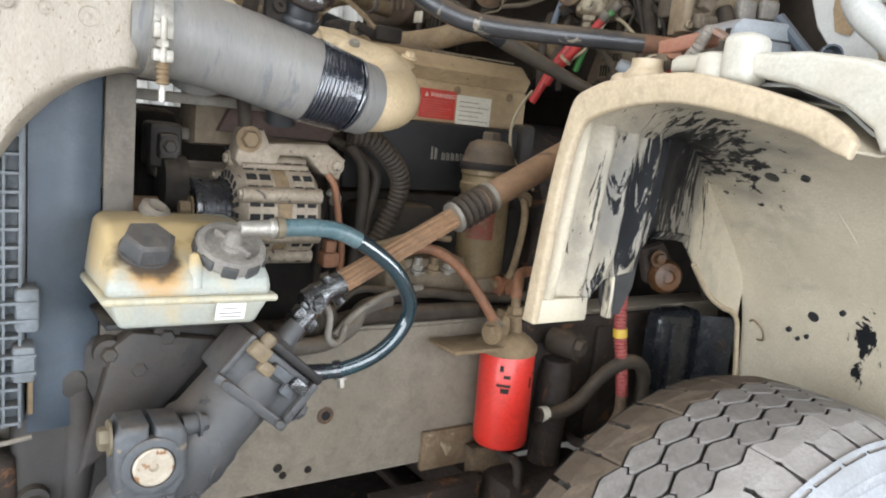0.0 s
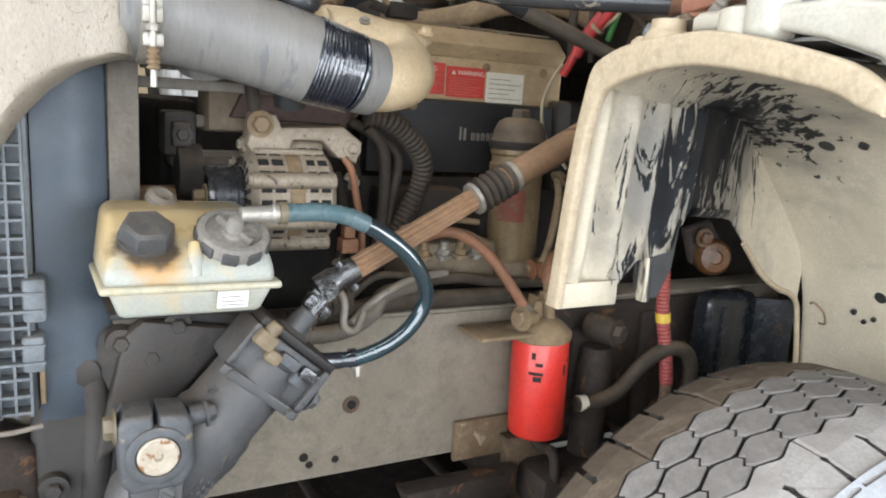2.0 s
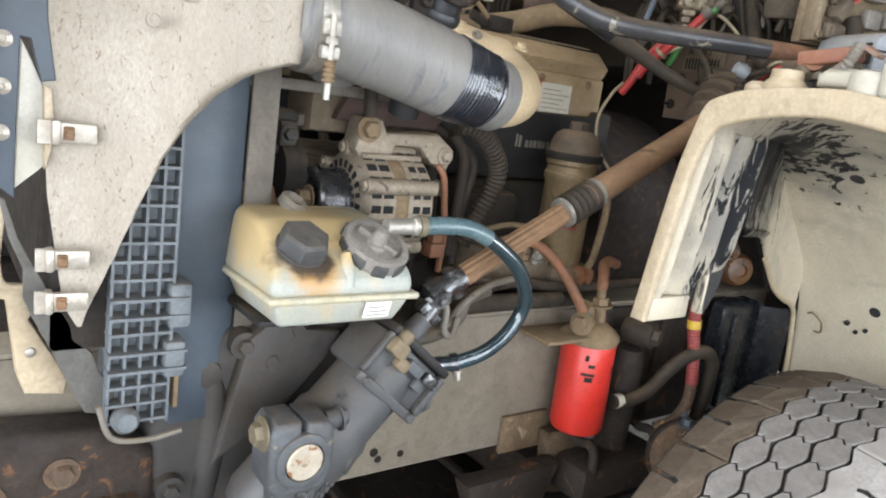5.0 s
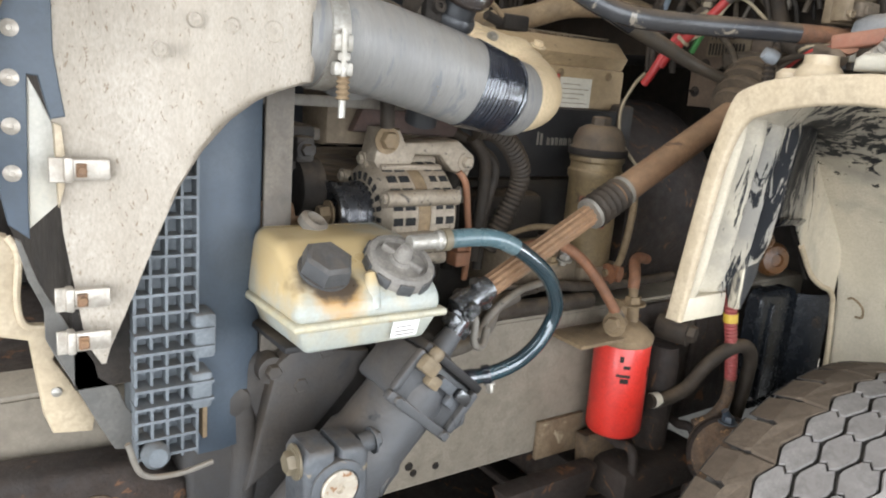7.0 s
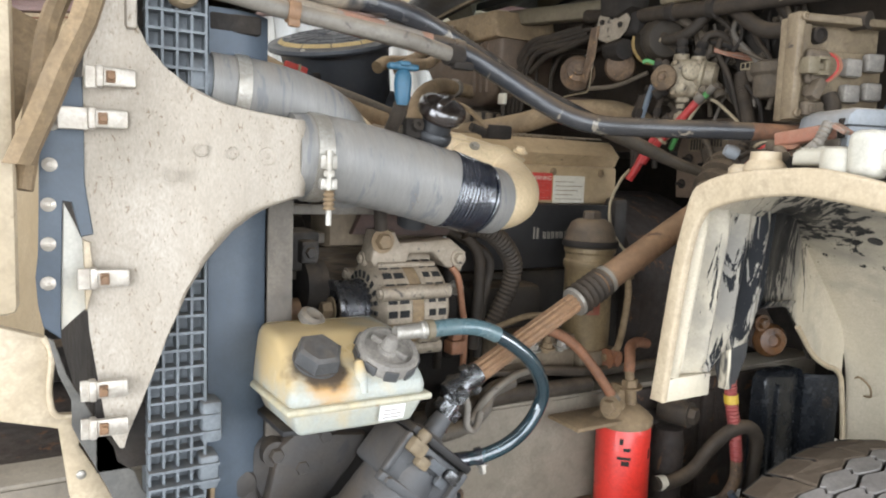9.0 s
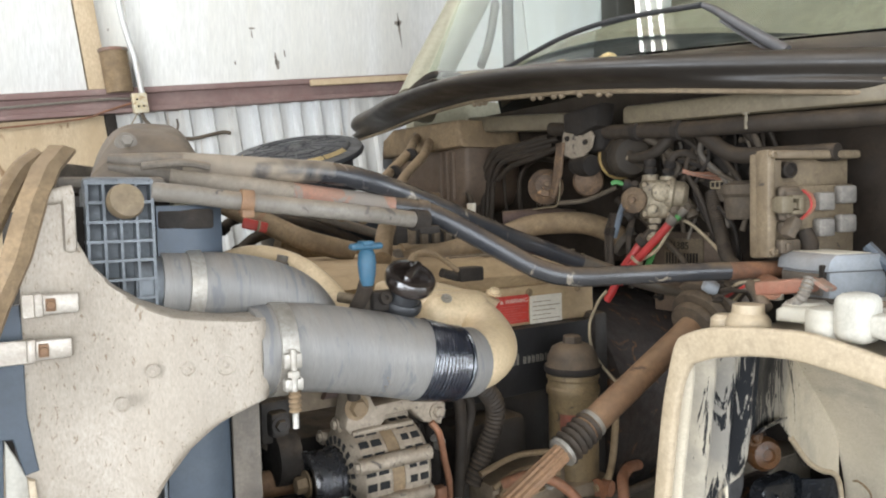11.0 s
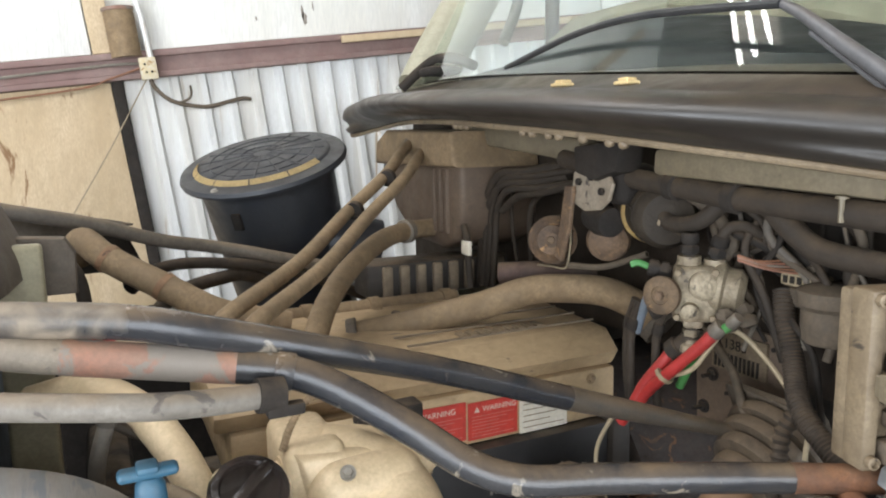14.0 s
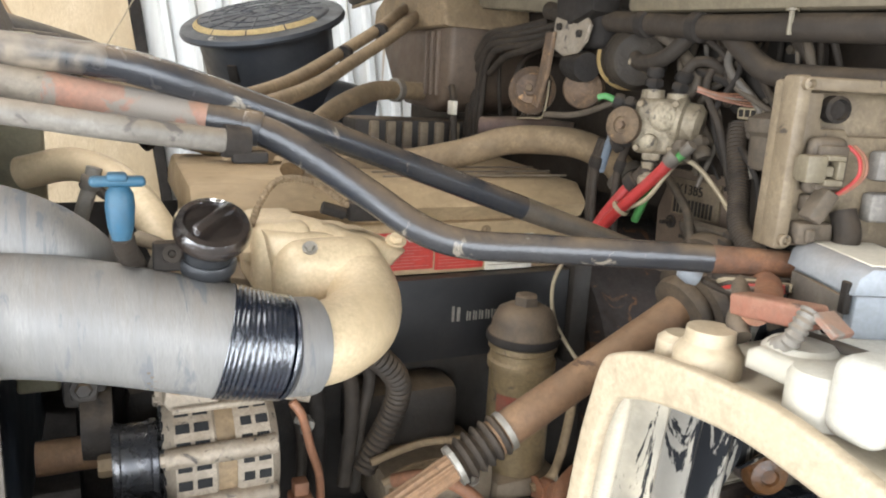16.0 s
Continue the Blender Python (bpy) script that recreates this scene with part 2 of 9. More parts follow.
M = dict(
    rail=surf("rail_paint", (0.25, 0.213, 0.162), (0.165, 0.134, 0.096), 0.6, scale=3.5, lo=0.38, hi=0.68, spot=(0.13, 0.09, 0.055), spot_scale=22, spot_at=0.68, bump=0.12),
    tank=surf("cast_aluminium", (0.415, 0.365, 0.30), (0.255, 0.205, 0.145), 0.62, 0.10, scale=3.2, lo=0.40, hi=0.72, spot=(0.19, 0.145, 0.098), spot_scale=150, spot_at=0.605, bump=0.30, fine=260, stretch=(1.5, 1, 0.7)),
    grey_hose=surf("grey_silicone_hose", (0.158, 0.153, 0.145), (0.235, 0.220, 0.195), 0.5, scale=4, lo=0.34, hi=0.72, spot=(0.128, 0.127, 0.126), spot_scale=9, spot_at=0.585, bump=0.10, fine=110, stretch=(6.5, 1, 1), dust=0.25),
    black_gloss=surf("oily_black_rubber", (0.006, 0.009, 0.016), (0.012, 0.015, 0.024), 0.10, scale=20, bump=0.45, fine=90, rvar=0.05, coat=1.0, stretch=(2.4, 0.6, 0.6), spec=1.0),
    beige_cast=surf("cast_beige_aluminium", (0.66, 0.515, 0.325), (0.53, 0.395, 0.23), 0.5, 0.1, scale=8, bump=0.12, fine=180, dust=0.15),
    engine=surf("engine_dusty_paint", (0.22, 0.165, 0.105), (0.12, 0.09, 0.06), 0.75, scale=9, bump=0.3, fine=140, dust=0.4),
    block=surf("engine_black_paint", (0.018, 0.0155, 0.013), (0.042, 0.033, 0.025), 0.65, scale=11, bump=0.2, dust=0.4, spec=0.35),
    dark=surf("dark_grime", (0.014, 0.0115, 0.0095), (0.032, 0.025, 0.019), 0.85, scale=14, bump=0.3, dust=0.25, spec=0.3),
    alloy=surf("dusty_cast_alloy", (0.384, 0.318, 0.24), (0.24, 0.192, 0.138), 0.6, 0.3, scale=20, spot=(0.06, 0.05, 0.042), spot_scale=45, spot_at=0.62, bump=0.35, dust=0.4),
    plate=surf("plain_black_plate", (0.013, 0.0125, 0.0125), (0.026, 0.023, 0.021), 0.55, scale=8, bump=0.06, dust=0.2, spec=0.35),
    gear=surf("oily_cast_iron", (0.050, 0.053, 0.058), (0.098, 0.093, 0.087), 0.5, 0.1, scale=6, lo=0.36, hi=0.66, spot=(0.024, 0.024, 0.025), spot_scale=16, spot_at=0.60, bump=0.2, fine=120, dust=0.35),
    bare=surf("bare_machined_metal", (0.45, 0.42, 0.37), (0.3, 0.27, 0.22), 0.45, 0.6, scale=30, bump=0.2),
    cap=surf("black_cap_plastic", (0.045, 0.046, 0.048), (0.085, 0.082, 0.078), 0.55, scale=25, bump=0.15, dust=0.20),
    cap_dusty=surf("dusty_cap_plastic", (0.29, 0.26, 0.22), (0.15, 0.135, 0.118), 0.7, scale=26, bump=0.2),
    red=surf("red_filter_paint", (0.62, 0.035, 0.022), (0.52, 0.028, 0.02), 0.42, scale=7, spot=(0.06, 0.012, 0.01), spot_scale=30, spot_at=0.70, bump=0.04, coat=0.2),
    liner=surf("cream_liner_paint", (0.49, 0.395, 0.27), (0.415, 0.325, 0.21), 0.5, scale=7, spot=(0.2, 0.15, 0.09), spot_scale=35, spot_at=0.70, bump=0.06),
    liner_worn=surf("worn_cream_paint_on_black", (0.60, 0.54, 0.41), (0.52, 0.45, 0.33), 0.55, scale=9, spot=(0.018, 0.018, 0.02), spot_scale=15, spot_at=0.53, bump=0.1, stretch=(1.6, 1.6, 0.4)),
    # Paler and bluer than plain rubber: daylight on the sidewall is in the colour.
    tyre=surf("dusty_skylit_tyre_rubber", (0.36, 0.375, 0.39), (0.27, 0.27, 0.27), 0.85, scale=14, bump=0.25, fine=150),
    # Groove walls and carcass: darker than the block tops.
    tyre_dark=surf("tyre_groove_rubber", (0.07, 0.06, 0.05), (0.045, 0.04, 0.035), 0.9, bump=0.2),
    tube=surf("worn_black_tube_paint", (0.016, 0.018, 0.023), (0.055, 0.050, 0.045), 0.30, scale=8, lo=0.42, hi=0.70, spot=(0.20, 0.17, 0.13), spot_scale=30, spot_at=0.63, bump=0.12, dust=0.55),
    tube_dusty=surf("dusty_tube", (0.15, 0.125, 0.095), (0.09, 0.075, 0.06), 0.7, scale=12, bump=0.15, dust=0.60),
    tube_grey=surf("grey_dusty_tube", (0.205, 0.182, 0.15), (0.135, 0.115, 0.09), 0.6, scale=12, lo=0.38, hi=0.66, spot=(0.075, 0.062, 0.05), spot_scale=24, spot_at=0.64, bump=0.15, dust=0.50),
    rust=surf("rusty_steel", (0.26, 0.10, 0.04), (0.15, 0.07, 0.04), 0.8, scale=25, bump=0.4),
    shaft=surf("dusty_brown_shaft", (0.26, 0.142, 0.070), (0.165, 0.092, 0.048), 0.7, scale=13, spot=(0.09, 0.05, 0.028), spot_scale=24, spot_at=0.64, bump=0.25, dust=0.3),
    rubber=surf("dusty_black_rubber", (0.024, 0.0185, 0.0135), (0.050, 0.036, 0.024), 0.75, scale=18, bump=0.2, dust=0.26, spec=0.35),
    hose_tan=surf("dusty_tan_hose", (0.27, 0.185, 0.10), (0.155, 0.106, 0.058), 0.8, scale=16, bump=0.2, dust=0.35),
    hose_blue=surf("blue_black_line", (0.009, 0.014, 0.018), (0.02, 0.05, 0.06), 0.14, scale=6, bump=0.08, fine=50, rvar=0.08, coat=0.6, spec=0.9),
    hose_bluegrey=surf("blue_grey_line", (0.055, 0.11, 0.125), (0.10, 0.14, 0.145), 0.28, scale=16, bump=0.05),
    firewall=surf("firewall_paint", (0.040, 0.027, 0.017), (0.020, 0.015, 0.011), 0.8, scale=7, bump=0.15, dust=0.25, spec=0.3),
    cowl=surf("cowl_black_plastic", (0.024, 0.021, 0.018), (0.042, 0.035, 0.028), 0.42, scale=5, bump=0.05, dust=0.18, spec=0.5),
    cream=surf("dusty_cream_metal", (0.235, 0.178, 0.11), (0.125, 0.090, 0.053), 0.6, scale=13, spot=(0.045, 0.034, 0.024), spot_scale=34, spot_at=0.635, bump=0.2, dust=0.4),
    cab=surf("cab_olive_cream_paint", (0.34, 0.315, 0.225), (0.285, 0.262, 0.185), 0.5, scale=4, bump=0.03),
    white=surf("white_gloss_paint", (0.454, 0.451, 0.427), (0.399, 0.396, 0.365), 0.35, scale=4, bump=0.03),
    corr=surf("galvanised_sheet", (0.74, 0.75, 0.74), (0.60, 0.57, 0.51), 0.5, 0.2, scale=3.0, spot=(0.42, 0.34, 0.25), spot_scale=5, spot_at=0.62, bump=0.05, stretch=(3, 3, 0.18)),
    wallboard=surf("white_wallboard", (0.74, 0.73, 0.69), (0.66, 0.64, 0.57), 0.8, scale=1.6, spot=(0.40, 0.36, 0.30), spot_scale=7, spot_at=0.80, bump=0.05, fine=60, stretch=(2.6, 2.6, 0.3)),
    plywood=surf("stained_plywood", (0.58, 0.455, 0.30), (0.43, 0.315, 0.18), 0.8, scale=3.0, spot=(0.20, 0.115, 0.055), spot_scale=9, spot_at=0.615, bump=0.1, stretch=(1, 1, 0.3)),
    beam=surf("red_oxide_steel", (0.20, 0.115, 0.10), (0.27, 0.19, 0.165), 0.75, scale=4, bump=0.1),
    concrete=surf("stained_concrete", (0.24, 0.23, 0.21), (0.15, 0.14, 0.13), 0.85, scale=1.5, bump=0.2, fine=60),
    label_white=surf("dusty_paper_label", (0.68, 0.62, 0.50), (0.58, 0.52, 0.41), 0.6, scale=15, bump=0.02),
    label_red=surf("red_warning_label", (0.50, 0.04, 0.025), (0.42, 0.04, 0.028), 0.5, scale=15, bump=0.02),
    reservoir_seam=surf("yellowed_seam_plastic", (0.47, 0.39, 0.235), (0.43, 0.41, 0.32), 0.45, scale=14, spot=(0.30, 0.19, 0.09), spot_scale=30, spot_at=0.66, bump=0.05),
    label_paper=surf("clean_paper_label", (0.78, 0.77, 0.73), (0.70, 0.68, 0.62), 0.6, scale=20, bump=0),
    gear_pale=surf("dusty_cast_iron", (0.105, 0.112, 0.12), (0.06, 0.06, 0.06), 0.6, 0.1, scale=14, lo=0.38, hi=0.64, spot=(0.19, 0.15, 0.10), spot_scale=30, spot_at=0.64, bump=0.25, fine=120, dust=0.3),
    shaft_end=surf("rust_flecked_steel", (0.56, 0.50, 0.41), (0.42, 0.35, 0.26), 0.55, 0.3, scale=30, spot=(0.25, 0.12, 0.05), spot_scale=60, spot_at=0.58, bump=0.3),
    wet_black=surf("glossy_black_plastic", (0.009, 0.011, 0.014), (0.018, 0.019, 0.021), 0.24, scale=18, spot=(0.05, 0.055, 0.06), spot_scale=30, spot_at=0.66, bump=0.08, rvar=0.12),
    # Lit copy of the tread: brightness of the near shoulder put in colour.
    tread_lit=surf("lit_shoulder_tread_rubber", (0.391, 0.365, 0.34), (0.264, 0.238, 0.217), 0.85, scale=6, bump=0.14, fine=180),
    wiper_grey=surf("grey_wiper_paint", (0.10, 0.098, 0.10), (0.075, 0.072, 0.072), 0.45, scale=14, bump=0.05, dust=0.2),
    scuff=surf("pale_brown_scuff", (0.36, 0.32, 0.27), (0.24, 0.205, 0.165), 0.8, scale=40, bump=0.05),
    engine_sand=surf("sand_dusted_engine_paint", (0.50, 0.36, 0.20), (0.32, 0.22, 0.118), 0.7, scale=7, lo=0.36, hi=0.66, spot=(0.17, 0.12, 0.07), spot_scale=26, spot_at=0.66, bump=0.15, fine=150, stretch=(0.6, 1, 1), dust=0.3),
    tube_tan=surf("dust_caked_tube", (0.27, 0.225, 0.17), (0.17, 0.14, 0.105), 0.75, scale=11, spot=(0.06, 0.055, 0.052), spot_scale=30, spot_at=0.66, bump=0.2, dust=0.4),
    junction=surf("yellowed_box_enamel", (0.55, 0.43, 0.22), (0.62, 0.57, 0.46), 0.5, scale=30, spot=(0.30, 0.17, 0.06), spot_scale=50, spot_at=0.6, bump=0.05),
    label_ink=surf("faded_label_print", (0.52, 0.16, 0.12), (0.46, 0.12, 0.09), 0.6, bump=0),
    rust_brown=surf("reddish_brown_grime", (0.085, 0.046, 0.034), (0.05, 0.034, 0.027), 0.8, scale=12, bump=0.2, dust=0.35),
    rust_wet=surf("oily_orange_rust", (0.12, 0.05, 0.015), (0.035, 0.02, 0.010), 0.35, scale=26, bump=0.3),
    rivet=surf("pale_zinc", (0.52, 0.47, 0.40), (0.36, 0.31, 0.25), 0.42, 0.5, scale=40, bump=0.15),
    # Near-black that paints the shade inside openings which aren't cut.
    opening_shade=surf("painted_opening_shade", (0.006, 0.0055, 0.005), (0.010, 0.009, 0.008), 0.9, bump=0),
    wet_grease=surf("wet_black_grease", (0.008, 0.008, 0.009), (0.016, 0.015, 0.014), 0.10, scale=45, bump=0.8, fine=95, rvar=0.06, coat=1.0, spec=1.0),
    ink=surf("pale_print", (0.62, 0.52, 0.42), (0.55, 0.45, 0.36), 0.6, bump=0),
    blue=surf("blue_handle_plastic", (0.013, 0.072, 0.125), (0.034, 0.095, 0.135), 0.5, scale=20, bump=0.05),
    greyblue=surf("grey_blue_plastic", (0.225, 0.245, 0.265), (0.27, 0.275, 0.275), 0.5, scale=10, bump=0.05, dust=0.4),
    white_tank=surf("white_translucent_tank", (0.516, 0.494, 0.43), (0.447, 0.404, 0.318), 0.4, scale=6, bump=0.04, sss=0.1),
    grid=surf("grey_ribbed_plastic", (0.17, 0.185, 0.195), (0.11, 0.12, 0.125), 0.6, scale=15, bump=0.1, dust=0.30),
    shroud=surf("blue_black_shroud", (0.045, 0.06, 0.08), (0.065, 0.08, 0.095), 0.5, scale=4, bump=0.05, dust=0.30),
    red_wire=surf("red_cable", (0.40, 0.028, 0.024), (0.31, 0.028, 0.024), 0.45, scale=20, bump=0.03, dust=0.15),
    green_wire=surf("green_cable", (0.05, 0.22, 0.05), (0.07, 0.2, 0.06), 0.5, scale=20, bump=0.03),
    pale_wire=surf("pale_wire", (0.34, 0.27, 0.17), (0.26, 0.205, 0.125), 0.6, scale=20, bump=0.03),
    yellow=surf("yellow_band_paint", (0.55, 0.36, 0.03), (0.45, 0.3, 0.05), 0.5, scale=20, bump=0.03),
    hose_orange=surf("orange_brown_hose", (0.27, 0.115, 0.055), (0.18, 0.085, 0.045), 0.7, scale=18, bump=0.1),
    red_primer=surf("faded_red_primer", (0.30, 0.14, 0.09), (0.22, 0.15, 0.11), 0.7, scale=10, spot=(0.19, 0.16, 0.13), spot_scale=18, spot_at=0.52, bump=0.1, dust=0.4),
    stain=surf("stained_tan_steel", (0.21, 0.15, 0.088), (0.11, 0.065, 0.032), 0.8, scale=12, spot=(0.28, 0.22, 0.14), spot_scale=22, spot_at=0.6, bump=0.2),
    seal=surf("dusty_grey_rubber", (0.13, 0.118, 0.10), (0.085, 0.08, 0.072), 0.75, scale=12, bump=0.15, dust=0.40),
    foam=surf("worn_yellow_foam", (0.66, 0.50, 0.24), (0.5, 0.37, 0.18), 0.9, scale=60, bump=0.2),
    heater=surf("dusty_brown_plastic", (0.13, 0.088, 0.057), (0.09, 0.062, 0.042), 0.65, scale=8, bump=0.1, dust=0.4),
    rust_soft=surf("patchy_rust", (0.19, 0.115, 0.06), (0.06, 0.04, 0.028), 0.75, scale=26, lo=0.40, hi=0.60, spot=(0.40, 0.22, 0.09), spot_scale=45, spot_at=0.62, bump=0.4),
    rust_dark=surf("dark_rusty_grime", (0.036, 0.022, 0.014), (0.018, 0.0125, 0.009), 0.8, scale=16, spot=(0.11, 0.048, 0.018), spot_scale=22, spot_at=0.60, bump=0.35),
    rubber_tan=surf("tan_dusty_rubber", (0.12, 0.09, 0.06), (0.07, 0.053, 0.036), 0.8, scale=18, bump=0.2, dust=0.3),
    valve_alloy=surf("grimy_pale_alloy", (0.37, 0.305, 0.205), (0.13, 0.098, 0.062), 0.5, 0.25, scale=24, lo=0.40, hi=0.66, spot=(0.05, 0.038, 0.026), spot_scale=50, spot_at=0.62, bump=0.5, dust=0.25),
    blue_line=surf("dusty_blue_nylon", (0.12, 0.16, 0.21), (0.16, 0.18, 0.2), 0.5, scale=20, bump=0.03),
    headliner=surf("beige_cab_trim", (0.20, 0.175, 0.125), (0.17, 0.15, 0.11), 0.8, scale=6, bump=0.05),
    liner_black=surf("satin_black_paint", (0.016, 0.017, 0.019), (0.035, 0.034, 0.033), 0.45, scale=14, bump=0.05),
    tape=surf("faded_red_tape", (0.26, 0.085, 0.048), (0.30, 0.155, 0.10), 0.65, scale=25, lo=0.38, hi=0.62, spot=(0.10, 0.055, 0.04), spot_scale=50, spot_at=0.62, bump=0.35, dust=0.4),
    dash_black=surf("black_dash_plastic", (0.008, 0.009, 0.010), (0.022, 0.021, 0.020), 0.5, scale=3, bump=0.05, stretch=(6, 0.5, 6), spec=0.25),
    motor=surf("grimy_motor_case", (0.030, 0.025, 0.020), (0.055, 0.043, 0.031), 0.6, scale=14, spot=(0.10, 0.07, 0.04), spot_scale=30, spot_at=0.64, bump=0.3, dust=0.25, spec=0.15),
    ring_tan=surf("dull_yellow_ring", (0.34, 0.22, 0.07), (0.22, 0.14, 0.05), 0.6, scale=30, bump=0.1),
    filter_gold=surf("grimy_gold_housing", (0.27, 0.19, 0.095), (0.14, 0.098, 0.052), 0.5, 0.2, scale=9, lo=0.38, hi=0.66, spot=(0.06, 0.045, 0.03), spot_scale=30, spot_at=0.64, bump=0.15, dust=0.3),
    label_faded=surf("sun_faded_red_label", (0.36, 0.085, 0.05), (0.27, 0.12, 0.075), 0.6, scale=30, spot=(0.24, 0.17, 0.10), spot_scale=40, spot_at=0.60, bump=0.03),
    rubber_brown=surf("brown_dusted_rubber", (0.105, 0.073, 0.043), (0.05, 0.036, 0.024), 0.75, scale=14, bump=0.2, dust=0.35),
    wet_brown=surf("oil_wet_brown_plastic", (0.030, 0.020, 0.015), (0.012, 0.009, 0.008), 0.14, scale=22, bump=0.25, fine=70, rvar=0.08, coat=1.0, spec=0.9),
    rusty_tube=surf("rust_broken_black_tube", (0.21, 0.085, 0.034), (0.06, 0.034, 0.022), 0.75, scale=22, lo=0.40, hi=0.62, bump=0.4, dust=0.2),
    tube_brown=surf("brown_dusted_tube", (0.040, 0.034, 0.028), (0.11, 0.082, 0.052), 0.6, scale=12, lo=0.38, hi=0.66, bump=0.2, dust=0.5),
    hump_brown=surf("dust_coated_brown_plastic", (0.125, 0.098, 0.072), (0.085, 0.066, 0.048), 0.75, scale=9, bump=0.12, dust=0.35),
    rust_tan=surf("tan_dusted_rusty_steel", (0.15, 0.098, 0.052), (0.045, 0.027, 0.016), 0.8, scale=15, spot=(0.23, 0.14, 0.06), spot_scale=26, spot_at=0.62, bump=0.35),
    dash=surf("beige_dash_trim", (0.165, 0.138, 0.085), (0.125, 0.105, 0.066), 0.75, scale=5, bump=0.04),
    sticker=surf("grimy_brown_sticker", (0.17, 0.125, 0.075), (0.11, 0.08, 0.05), 0.7, scale=25, bump=0.05),
    bracket=surf("brown_black_casting", (0.034, 0.032, 0.031), (0.055, 0.043, 0.032), 0.65, scale=8, spot=(0.022, 0.021, 0.02), spot_scale=14, spot_at=0.6, bump=0.2, dust=0.25),
    pulley=surf("polished_dark_steel", (0.06, 0.06, 0.065), (0.10, 0.095, 0.09), 0.28, 0.7, scale=30, bump=0.05),
    red_hose=surf("dull_red_hose", (0.30, 0.05, 0.045), (0.22, 0.045, 0.04), 0.6, scale=20, bump=0.05, dust=0.3),
    canister=surf("blue_black_canister_plastic", (0.018, 0.021, 0.027), (0.034, 0.035, 0.037), 0.5, scale=9, bump=0.06, dust=0.06),
    sandy=surf("sand_dusted_alloy", (0.23, 0.172, 0.10), (0.135, 0.098, 0.058), 0.65, scale=16, bump=0.2, dust=0.25),
    brace=surf("yellowed_cream_metal", (0.185, 0.150, 0.095), (0.125, 0.100, 0.063), 0.55, scale=7, bump=0.06, dust=0.3),
    olive=surf("olive_plastic", (0.36, 0.315, 0.20), (0.30, 0.262, 0.165), 0.6, scale=5, bump=0.05),
    # Brown mud plus painted shade: a darker tread for the far shoulder.
    tread_mud_shaded=surf("muddy_shaded_tread_rubber", (0.14, 0.105, 0.0735), (0.084, 0.0595, 0.0385), 0.9, scale=9, bump=0.2, fine=120),
    tread=surf("scuffed_tread_rubber", (0.306, 0.285, 0.264), (0.145, 0.128, 0.115), 0.8, scale=7, lo=0.38, hi=0.66, bump=0.14, fine=180),
)


def clear(name, colour, rough, ior):
    m = bpy.data.materials.new(name)
    m.use_nodes = True
    b = m.node_tree.nodes["Principled BSDF"]
    b.inputs["Base Color"].default_value = (*colour, 1)
    b.inputs["Transmission Weight"].default_value, b.inputs["Roughness"].default_value, b.inputs["IOR"].default_value = 1.0, rough, ior
    return m


M["glass"] = clear("windscreen_glass", (0.86, 0.95, 0.93), 0.0, 1.45)
